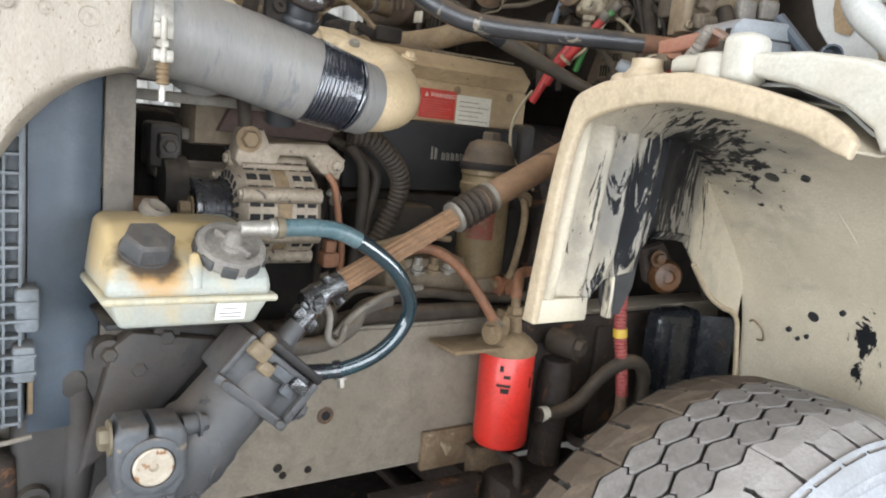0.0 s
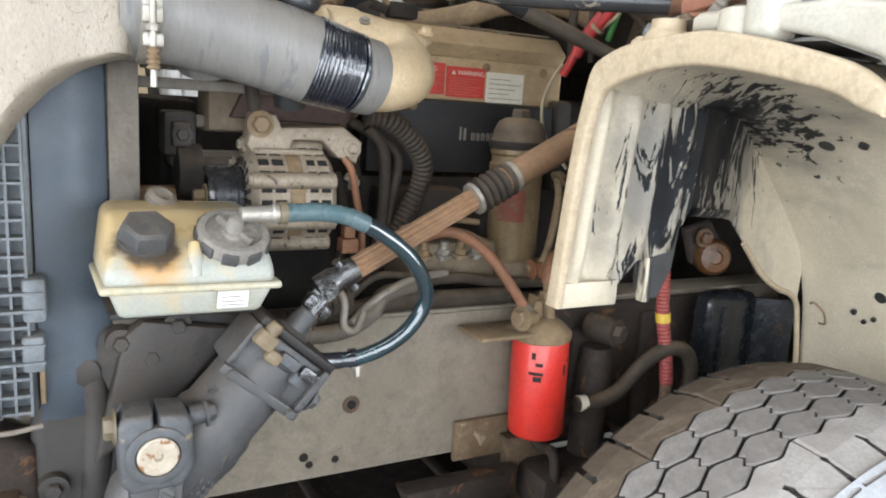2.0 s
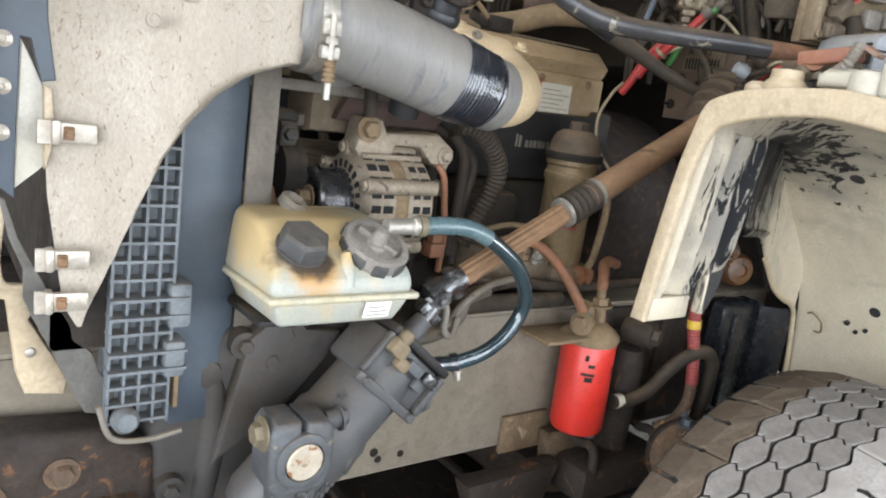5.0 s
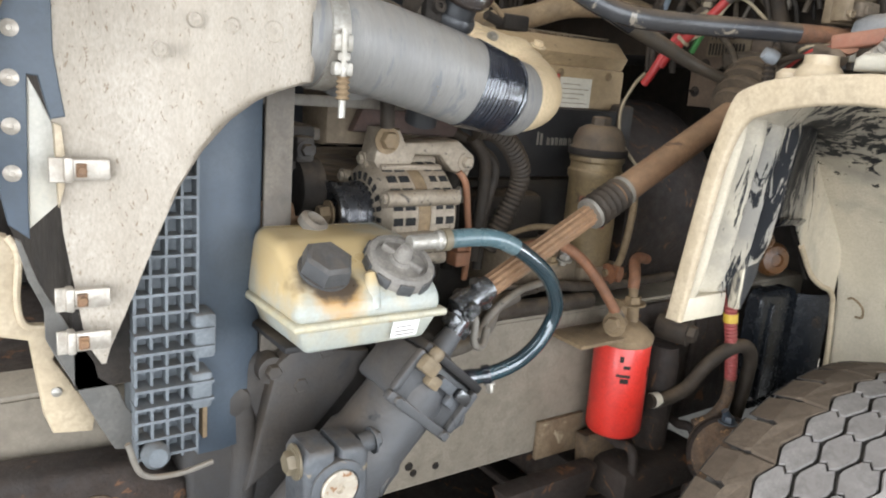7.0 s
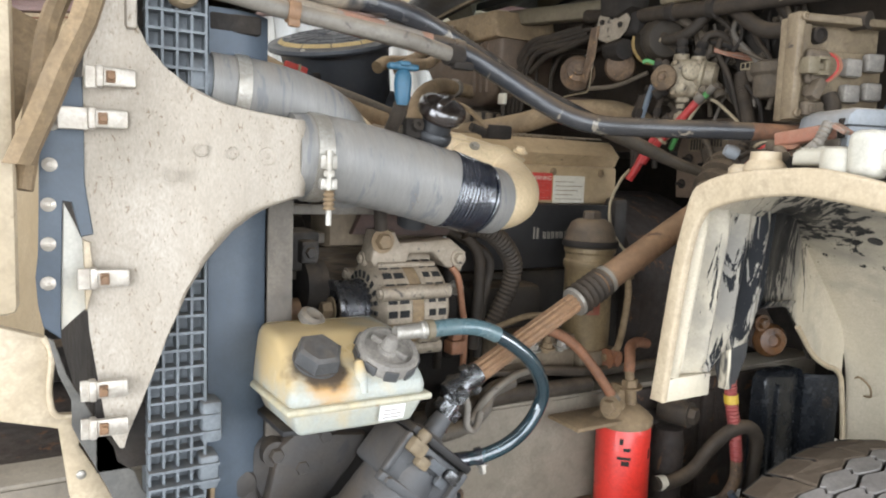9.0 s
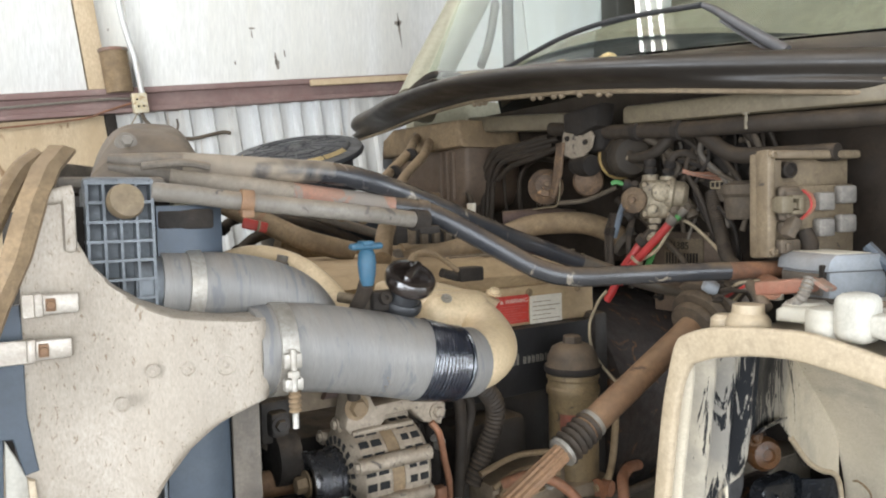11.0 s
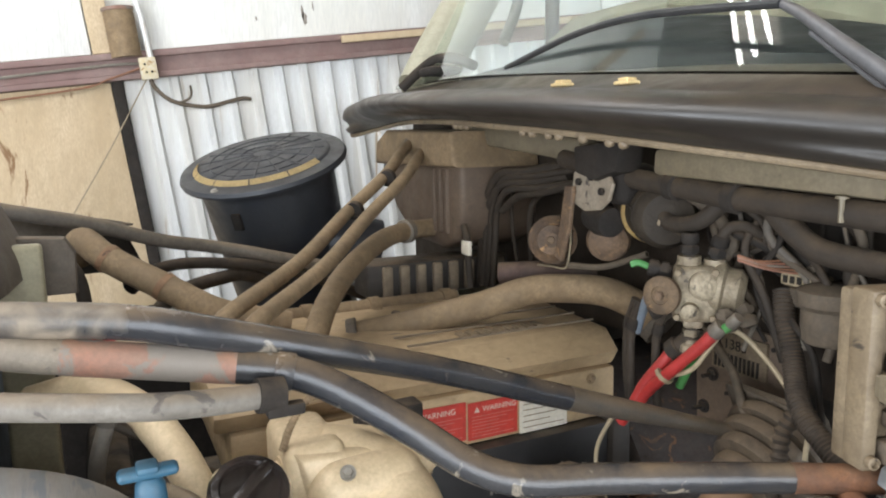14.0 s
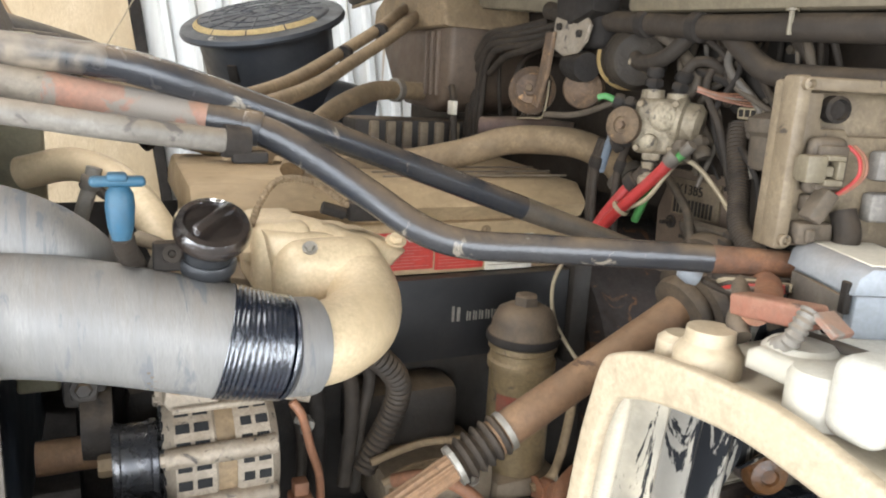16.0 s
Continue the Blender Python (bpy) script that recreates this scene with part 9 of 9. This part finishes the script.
part("loop", tube([(1.46, 0.915, 1.11), (1.452, 0.90, 1.115), (1.455, 0.88, 1.10), (1.468, 0.882, 1.075), (1.476, 0.90, 1.07)], 0.0025, 6), "hose_tan", well, "small wire loop")
br = thing("black_bracket", (0.98, 0.85, 1.2), "black painted steel bracket below the liner", "bracket")
part("strap", prism([(0.925, 1.29), (1.02, 1.31), (1.01, 1.215), (0.985, 1.165), (0.945, 1.165), (0.93, 1.20)], 0.006, xz(0.874), 0.001, 1), "liner_black", br)
part("fold", box((0.935, 0.855, 1.165), (0.95, 0.874, 1.24), 0.002), "liner_worn", br)
rb = thing("rusty_cab_mount", (1.24, 0.98, 1.15), "rust-stained cab mount bracket behind the liner", "mount")
part("arm", prism([(1.16, 1.26), (1.225, 1.275), (1.27, 1.225), (1.275, 1.18), (1.25, 1.165), (1.19, 1.19)], 0.02, xz(0.99), 0.006), "rust_dark", rb)
part("bushing", lathe([(0.030, 0), (0.036, 0.008), (0.036, 0.020), (0.028, 0.032), (0.014, 0.036), (0.012, 0.030), (0, 0.030)], (1.225, 0.985, 1.205), (-0.5, -1, 0.1), 24), "rust_wet", rb, "wet orange-brown bushing")
part("bolt", hexbolt((1.190, 0.972, 1.245), (-0.3, -1, 0), 0.012, 0.012), "rust_wet", rb)
part("brace", box((-0.007, -0.004, -0.09), (0.007, 0.004, 0.09), 0.001, 1, Matrix.Translation((1.31, 0.968, 1.225)) @ Matrix.Rotation(radians(-38), 4, "Y")), "dark", rb)
tr = thing("black_side_cover", (1.45, 1.0, 0.9), "black plastic cover with a bolt behind the wheel", "cover")
part("panel", box((1.255, 1.0, 0.84), (1.402, 1.03, 1.120), 0.030, 4), "wet_black", tr)
part("panel_rib", box((1.30, 0.992, 0.86), (1.312, 1.001, 1.09), 0.004), "wet_black", tr)
part("lip", rsheet([[(1.40, 1.0, z), (1.43, 0.975, z), (1.475, 0.962, z)] for z in (0.84, 1.0, 1.105)], 0.006), "wet_black", tr)
part("bolt", hexbolt((1.44, 0.968, 1.04), (-1, -0.3, 0), 0.010), "dark", tr)

# outer body side and top of the arch
fen = thing("fender_top", (0.95, 0.45, 1.5), "glossy white outer fender beyond the wheel arch", "fender")
rows = []
for x in (0.80, 0.90, 1.05, 1.3):
    rows.append([(x, y, z) for y, z in ((0.60, 1.558), (0.50, 1.556), (0.44, 1.535), (0.40, 1.505), (0.345, 1.495), (0.30, 1.49), (0.26, 1.487))])
part("panel", rsheet(rows, 0.004), "white", fen)
wt = thing("washer_tank", (0.9, 0.58, 1.55), "white plastic washer tank with rounded necks", "washer tank")
part("body", prism([(0.655, 1.566), (0.655, 1.582), (0.645, 1.588), (0.47, 1.588), (0.40, 1.578), (0.35, 1.556), (0.31, 1.528), (0.29, 1.492), (0.30, 1.482), (0.374, 1.484), (0.386, 1.506), (0.42, 1.530), (0.48, 1.550), (0.56, 1.566)], 0.24, yz(0.762), 0.008, 3), "white_tank", wt)
part("neck", lathe([(0.024, -0.03), (0.024, 0.004), (0.021, 0.010), (0.012, 0.013), (0, 0.013)], (0.775, 0.592, 1.578), (0, 0, 1), 28), "white_tank", wt)
part("column", box((0.752, 0.530, 1.55), (0.80, 0.575, 1.612), 0.014, 4), "white_tank", wt)
part("shoulder", lathe([(0.03, 0), (0.03, 0.004), (0.024, 0.010), (0, 0.012)], (0.80, 0.632, 1.582), (0, 0, 1), 24), "white_tank", wt)
part("spout", join(lathe([(0.030, 0), (0.030, 0.03), (0.026, 0.036), (0.022, 0.040), (0.021, 0.052), (0, 0.054)], (0.772, 0.700, 1.532), (0, 0, 1), 24), lathe([(0.022, 0), (0.021, 0.02), (0.014, 0.026), (0, 0.026)], (0.775, 0.738, 1.540), (0, 0, 1), 20)), "liner", wt, "yellowed filler spout")
cb = thing("grey_relay_box", (0.87, 0.6, 1.59), "grey-blue plastic box with a lid seam and red rim", "relay box")
RB = Matrix.Translation((0.856, 0.634, 1.586)) @ Matrix(((0.395, 0.919, 0, 0), (0.919, -0.395, 0, 0), (0, 0, 1, 0), (0, 0, 0, 1)))
part("case", box((0.002, 0.003, 0.0), (0.108, 0.092, 0.040), 0.004, 2, RB), "greyblue", cb)
part("end_step", box((0.010, 0.088, 0.004), (0.100, 0.100, 0.034), 0.004, 2, RB), "greyblue", cb)
part("lid", prism([(-0.003, 0.0405), (0.095, 0.0405), (0.088, 0.058), (0.078, 0.064), (0.010, 0.064), (0.0, 0.055)], 0.114, RB @ Matrix(((0, 0, 1, -0.003), (1, 0, 0, 0), (0, 1, 0, 0), (0, 0, 0, 1))), 0.003, 2), "greyblue", cb)
part("end_recess", box((0.014, -0.0025, 0.006), (0.100, 0.003, 0.036), 0.002, 2, RB), "tube_dusty", cb, "dusty recessed side panel")
part("lid_dust", box((0.006, 0.014, 0.0635), (0.104, 0.074, 0.0652), 0.001, 1, RB), "label_white", cb, "pale dusty panel on the lid")
part("latch", box((0.004, -0.005, 0.022), (0.014, 0.001, 0.050), 0.0015, 2, RB), "dark", cb)
hose_thing("black_pipe", [(0.82, 0.66, 1.585), (0.84, 0.55, 1.583), (0.87, 0.46, 1.578), (0.89, 0.40, 1.572)], 0.010, "cowl", "slim black pipe over the fender", "pipe", fittings=(1,))
single("grey_socket", lathe([(0.012, -0.03), (0.012, 0.015), (0.014, 0.017), (0.014, 0.03), (0.0115, 0.03), (0.0105, 0.01), (0, 0.01)], (0.93, 0.545, 1.603), (-0.7, -0.7, 0.05), 20), "shroud", "open grey plastic socket over the fender", "socket")
har = thing("taped_harness", (0.87, 0.70, 1.6), "loose wiring harness wrapped in orange-red tape", "wiring")
part("wrap", tube([(0.90, 0.785, 1.598), (0.885, 0.745, 1.602), (0.84, 0.705, 1.602), (0.80, 0.682, 1.602)], 0.013, 12), "hose_orange", har, "orange tape wrap")
part("tape_box", box((-0.012, -0.044, -0.010), (0.013, 0.038, 0.010), 0.004, 3, Matrix.Translation((0.805, 0.668, 1.6080)) @ Matrix.Rotation(radians(-8), 4, "X")), "tape", har, "red taped connector block")
part("pink_flap", box((-0.010, -0.012, -0.003), (0.012, 0.012, 0.003), 0.001, 1, Matrix.Translation((0.795, 0.606, 1.616)) @ Matrix.Rotation(radians(30), 4, "X")), "red_primer", har, "faded pink plug")
part("red_strip", tube([(0.86, 0.74, 1.575), (0.85, 0.725, 1.588), (0.815, 0.70, 1.594)], 0.007, 8), "label_red", har, "red tape end")
part("grey_tube", tube([(0.87, 0.765, 1.60), (0.84, 0.732, 1.592), (0.80, 0.70, 1.588), (0.792, 0.685, 1.578)], 0.009, 12), "rubber_tan", har)
part("conduit", ribbed([(0.79, 0.622, 1.622), (0.782, 0.622, 1.612), (0.778, 0.627, 1.597), (0.785, 0.645, 1.585)], 0.0085, 0.002, 0.0055, 14), "tube_grey", har, "grey corrugated conduit")
for i in range(6):
    part("wire", tube([(0.87 + 0.005 * i, 0.72, 1.605), (0.86, 0.755 + 0.006 * i, 1.592 + 0.002 * i), (0.87 + 0.008 * i, 0.80, 1.588), (0.90 + 0.01 * i, 0.84, 1.58 - 0.004 * i)], 0.0045, 8), ("rubber", "tube_dusty", "red_wire", "rubber", "pale_wire", "rubber")[i], har)
part("white_plug", box((0.84, 0.70, 1.582), (0.858, 0.735, 1.596), 0.002), "label_white", har, "pale plug")
part("clear_cap", lathe([(0.010, 0), (0.012, 0.01), (0.009, 0.022), (0, 0.024)], (0.885, 0.835, 1.585), (-0.6, 0.4, 0.3), 14), "greyblue", har)
hg = thing("hood_hinge_arm", (0.98, 0.42, 1.6), "white painted hood hinge arm with oval holes", "hinge arm")
part("panel", prism([(0.615, 1.80), (0.61, 1.69), (0.597, 1.655), (0.575, 1.627), (0.55, 1.60), (0.51, 1.575), (0.47, 1.562), (0.36, 1.56), (0.36, 1.80)], 0.006, yz(0.985), 0.002, 1), "white", hg)
for y0, y1, z0, z1 in ((0.535, 0.575, 1.64, 1.78), (0.46, 0.51, 1.60, 1.68)):
    part("oval_opening", prism([(y0, z0 + 0.02), (y0 + 0.012, z0), (y1 - 0.008, z0 + 0.006), (y1, z0 + 0.035), (y1, z1), (y0, z1)], 0.003, yz(0.981), 0.0), "hose_tan", hg, "dusty oval opening")
part("strut", tube([(0.93, 0.62, 1.66), (0.94, 0.56, 1.60), (0.95, 0.50, 1.575)], 0.008, 8), "shroud", hg, "dark strut")
part("arm", tube([(0.90, 0.50, 1.80), (0.90, 0.505, 1.70), (0.90, 0.49, 1.655), (0.90, 0.45, 1.62), (0.905, 0.42, 1.59), (0.91, 0.37, 1.56)], 0.020, 12), "white", hg)
part("plate", prism([(0.43, 1.80), (0.47, 1.80), (0.462, 1.70), (0.44, 1.66), (0.40, 1.60), (0.36, 1.60), (0.36, 1.80)], 0.014, yz(0.93), 0.004), "white", hg)
part("oval_hole", lathe([(0.012, -0.001), (0.012, 0.002), (0, 0.002)], (0.928, 0.405, 1.665), (-1, 0, 0), 18), "hose_tan", hg)

# ---- behind the wheel: suspension and lines ----
single("spring_hanger_plate", join(box((0.925, 1.090, 0.80), (1.42, 1.1055, 1.093), 0.004), box((0.98, 1.075, 0.84), (1.06, 1.091, 1.05), 0.008), box((1.16, 1.078, 0.82), (1.20, 1.091, 1.07), 0.006)), "rust_dark", "dark rusty spring hanger plate on the frame", "hanger plate")
rod = thing("red_air_hose", (1.1, 0.96, 0.95), "red ribbed air hose with a yellow band", "air hose")
part("hose", ribbed([(1.090, 0.968, 1.185), (1.098, 0.965, 1.10), (1.106, 0.955, 1.03), (1.113, 0.949, 0.965)], 0.0135, 0.0022, 0.0075, 16), "red_hose", rod)
part("band", lathe([(0.0145, -0.009), (0.0145, 0.009)], (1.099, 0.9645, 1.095), (-0.1, 0.08, 1), 20), "yellow", rod, "yellow band")
part("lower", tube([(1.113, 0.949, 0.965), (1.112, 0.95, 0.92), (1.09, 0.96, 0.88), (1.06, 0.98, 0.86)], 0.012, 12), "rust_soft", rod)
lp = hose_thing("brake_hose", [(0.945, 1.012, 0.922), (0.985, 1.005, 0.922), (1.03, 0.99, 0.945), (1.065, 0.975, 0.995), (1.095, 0.955, 1.030), (1.135, 0.945, 1.035), (1.165, 0.945, 1.005), (1.172, 0.95, 0.95), (1.165, 0.955, 0.87)], 0.0145, "rubber", "black rubber brake hose in a loop", sides=16)
part("tag", lathe([(0.0155, 0), (0.0155, 0.016)], (0.953, 1.011, 0.922), (1, -0.1, 0), 18), "label_white", lp, "pale printed tag")
sh = thing("shock_absorber", (1.0, 1.05, 0.6), "rusty dark shock absorber beside the frame", "shock absorber")
part("body", lathe([(0.030, 0.0), (0.034, 0.01), (0.034, 0.36), (0.028, 0.40)], (1.005, 1.045, 0.62), (0.02, 0, 1), 26), "rust_dark", sh)
part("upper_mount", join(lathe([(0.026, -0.03), (0.028, 0.0), (0.026, 0.03)], (1.012, 1.03, 1.06), (0.3, -1, 0), 22), hexbolt((1.02, 1.0, 1.06), (0.3, -1, 0), 0.018, 0.016)), "rubber", sh)
part("lower_mount", lathe([(0.04, -0.03), (0.042, 0), (0.04, 0.03)], (1.0, 1.04, 0.62), (0, 1, 0), 22), "rust_dark", sh)
bc = thing("brake_chamber", (1.06, 0.9, 0.8), "rusty brake chamber behind the tyre", "brake chamber")
part("drum", lathe([(0.02, -0.05), (0.062, -0.045), (0.068, -0.02), (0.068, 0.0), (0.074, 0.003), (0.074, 0.012), (0.066, 0.016), (0.05, 0.045), (0.02, 0.05), (0, 0.05)], (1.06, 0.90, 0.835), (-0.6, -0.75, 0.2), 32), "rust_soft", bc)
part("band", lathe([(0.076, 0.0), (0.078, 0.007), (0.076, 0.014)], (1.06, 0.90, 0.835), (-0.6, -0.75, 0.2), 32), "rust_dark", bc)
part("fitting", join(hexbolt((1.05, 0.90, 0.905), (0, 0, 1), 0.012, 0.014), tube([(1.05, 0.90, 0.915), (1.04, 0.905, 0.93)], 0.007, 10)), "shroud", bc)
sp = thing("leaf_spring", (0.9, 1.03, 0.62), "dark rusty leaf spring pack under the frame", "leaf spring")
for i in range(4):
    part("leaf", rsheet([[(x, y, 0.70 - 0.016 * i + 0.03 * ((x - 1.0) / 0.7) ** 2) for x in (0.35 + 0.09 * i, 0.6, 0.8, 1.0, 1.2, 1.4, 1.65 - 0.09 * i)] for y in (0.99, 1.08)], 0.012), "rust_dark", sp)
part("hanger", prism([(0.60, 0.80), (0.84, 0.80), (0.80, 0.70), (0.72, 0.66), (0.64, 0.70)], 0.05, xz(1.02), 0.012), "rust_dark", sp)
part("pad", box((0.86, 0.97, 0.72), (1.12, 1.09, 0.80), 0.02), "rust_dark", sp)
for x in (0.89, 1.08):
    part("u_bolt", tube([(x, 0.985, 0.62), (x, 0.985, 0.82), (x, 1.03, 0.835), (x, 1.08, 0.82), (x, 1.08, 0.62)], 0.010, 10), "rust_dark", sp)
ax = thing("front_axle", (1.1, 1.5, 0.5), "dark dirty front axle beam", "axle")
part("beam", box((1.04, 0.85, 0.50), (1.16, 2.2, 0.62), 0.02), "rust_dark", ax)
part("knuckle", lathe([(0.05, -0.12), (0.055, 0.0), (0.05, 0.12)], (1.10, 0.86, 0.58), (0, 0, 1), 24), "rust_dark", ax)
fx = thing("front_crossmember", (-0.1, 1.3, 0.8), "dirty dark front crossmember and tow bracket", "crossmember")
part("beam", box((-0.30, 1.10, 0.80), (0.0, 1.96, 1.0), 0.02), "rust_dark", fx)
part("side_casting", prism([(-0.30, 0.80), (-0.30, 0.98), (-0.16, 1.03), (-0.02, 1.02), (0.05, 0.98), (0.06, 0.85), (0.0, 0.78)], 0.07, xz(1.03), 0.015, 3), "rust_dark", fx)
part("step", box((-0.20, 0.95, 0.90), (0.03, 1.04, 0.925), 0.006), "rust_soft", fx)
for x, z in ((-0.06, 0.97), (0.02, 0.90), (-0.14, 0.95)):
    part("bolt", hexbolt((x, 1.028, z), (0, -1, 0), 0.014, 0.012), "rust_soft", fx)
# Added sheet, painted dark in place of the darkness below the engine.
ut = thing("dark_underfloor", (0.3, 1.5, 0.46), "added dark ribbed sheet for the darkness below the engine", "tray")
part("panel", box((-0.5, 1.12, 0.46), (1.1, 1.94, 0.50), 0.012), "rust_dark", ut)
for x in (-0.2, 0.2, 0.6, 0.95):
    part("stiffener", box((x, 1.13, 0.50), (x + 0.03, 1.93, 0.52), 0.006), "rust_dark", ut)

fb = thing("filter_lower_bracket", (0.88, 1.07, 0.76), "dark rusty steel bracket with a hole under the red filter", "bracket")
part("plate", prism([(0.830, 0.847), (0.883, 0.846), (1.036, 0.754), (1.044, 0.661), (0.847, 0.709)], 0.03, xz(1.06), 0.004), "rust_tan", fb)
# Black disc in place of a cut hole, painting its shade.
part("hole", lathe([(0.012, -0.001), (0.012, 0.002), (0.009, 0.0025), (0.008, 0.0), (0, 0.0)], (0.879, 1.06, 0.764), (0, -1, 0), 18), "liner_black", fb, "bolt hole")
part("web", box((1.016, 1.02, 0.694), (1.036, 1.062, 0.744), 0.004), "rust_dark", fb)

# ---- tyre ----
TC, TR, TW = Vector((1.090, 0.605, 0.585 - 0.022)), 0.533, 0.137
tyre = thing("tyre", TC, "dusty worn truck tyre with a hexagonal block tread", "tyre")


def on_tread(s, y, r):
    a = s / TR
    return Vector((TC.x + r * math.sin(a), TC.y + y, TC.z + r * math.cos(a)))


def crown(y):
    return TR - 0.010 * (y / TW) ** 2 - 9 * max(0.0, abs(y) - 0.125) ** 2


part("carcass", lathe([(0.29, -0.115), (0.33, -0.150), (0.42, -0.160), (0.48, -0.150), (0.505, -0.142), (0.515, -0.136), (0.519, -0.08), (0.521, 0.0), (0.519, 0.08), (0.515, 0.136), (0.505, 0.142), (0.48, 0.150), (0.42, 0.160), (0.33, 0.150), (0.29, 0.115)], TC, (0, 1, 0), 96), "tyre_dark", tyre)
part("sidewall", lathe([(0.295, 0.140), (0.32, 0.160), (0.36, 0.174), (0.40, 0.180), (0.44, 0.178), (0.463, 0.173), (0.4645, 0.1752), (0.470, 0.1742), (0.4715, 0.1715), (0.478, 0.169), (0.4795, 0.1712), (0.485, 0.1695), (0.4865, 0.1665), (0.500, 0.1605), (0.512, 0.151), (0.518, 0.146)], TC, (0, -1, 0), 96), "tyre", tyre)
part("rim", lathe([(0.10, 0.02), (0.12, 0.05), (0.20, 0.03), (0.27, 0.10), (0.295, 0.125), (0.295, -0.12)], TC, (0, -1, 0), 48), "bare", tyre, "dull steel wheel rim")

COUNT = 48
PITCH = 2 * math.pi * TR / COUNT


def block(poly, face="tread"):
    """A tread block from its outline in (s, y); a shared mesh is built at the tyre's top."""
    bm = bmesh.new()
    hi, lo, mid = [], [], []
    cs, cy = sum(p[0] for p in poly) / len(poly), sum(p[1] for p in poly) / len(poly)
    for s, y in poly:
        k = 0.94
        hi.append(bm.verts.new(on_tread(cs + (s - cs) * k, cy + (y - cy) * k, crown(y)) - TC))
        mid.append(bm.verts.new(on_tread(s, y, crown(y) - 0.0028) - TC))
        lo.append(bm.verts.new(on_tread(s, y, 0.512) - TC))
    bm.faces.new(hi)
    for i in range(len(poly)):
        j = (i + 1) % len(poly)
        bm.faces.new((hi[i], hi[j], mid[j], mid[i]))
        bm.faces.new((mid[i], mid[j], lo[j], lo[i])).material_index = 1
    bmesh.ops.recalc_face_normals(bm, faces=bm.faces[:])
    me = bpy.data.meshes.new("tread_block")
    bm.to_mesh(me)
    bm.free()
    me.materials.append(M[face])
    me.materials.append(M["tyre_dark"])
    return me


def hexa(y0):
    p = PITCH / 2 - 0.0012
    w, e, a = 0.0122, 0.0238, 0.15
    return [(-p, y0 - w), (-p * a, y0 - e), (p * a, y0 - e), (p, y0 - w), (p * 0.80, y0 - w * 0.35), (p * 1.12, y0 + w * 0.35), (p, y0 + w), (p * a, y0 + e), (-p * a, y0 + e), (-p, y0 + w), (-p * 0.86, y0 + w * 0.35), (-p * 1.16, y0 - w * 0.35)]


def shoulder(sign):
    p = PITCH - 0.0006
    inner = [(-1, 0.0595), (-0.95, 0.0595), (-0.56, 0.0712), (-0.44, 0.0712), (-0.05, 0.0595), (0.05, 0.0595), (0.44, 0.0712), (0.56, 0.0712), (0.95, 0.0595), (1, 0.0595)]
    pts = [(u * p, y) for u, y in inner] + [(p, 0.098), (p - 0.004, 0.103), (p - 0.002, 0.112), (p - 0.0045, 0.155), (0.0075, 0.155), (0.0025, 0.117), (0.0055, 0.110), (0.001, 0.099), (-0.0085, 0.1015), (-0.0060, 0.112), (-0.0035, 0.155), (-p + 0.0030, 0.155), (-p, 0.112), (-p + 0.003, 0.104), (-p, 0.098)]
    return [(s, sign * y) for s, y in pts]


kinds = [(block(hexa(-0.0430)), 0.0, 1), (block(hexa(0.0)), PITCH / 2, 1), (block(hexa(0.0430)), 0.0, 1), (block(shoulder(-1), "tread_lit"), PITCH / 2, 2), (block(shoulder(1), "tread_mud_shaded"), PITCH / 2, 2)]
rest = bmesh.new()
for mesh, shift, step in kinds:
    for i in range(0, COUNT, step):
        s = (i - COUNT // 2) * PITCH + shift
        m = Matrix.Rotation(s / TR, 4, "Y")
        if -0.75 < s < 0.35:
            o = new("tread_block", mesh)
            o.parent = tyre
            o.matrix_basis = m
        else:
            tmp = mesh.copy()
            tmp.transform(m)
            rest.from_mesh(tmp)
            bpy.data.meshes.remove(tmp)
me = bpy.data.meshes.new("far_tread")
rest.to_mesh(me)
rest.free()
me.materials.append(M["tread"])
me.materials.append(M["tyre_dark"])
o = new("far_tread", me)
o.parent = tyre
o["kind"] = "stuff"
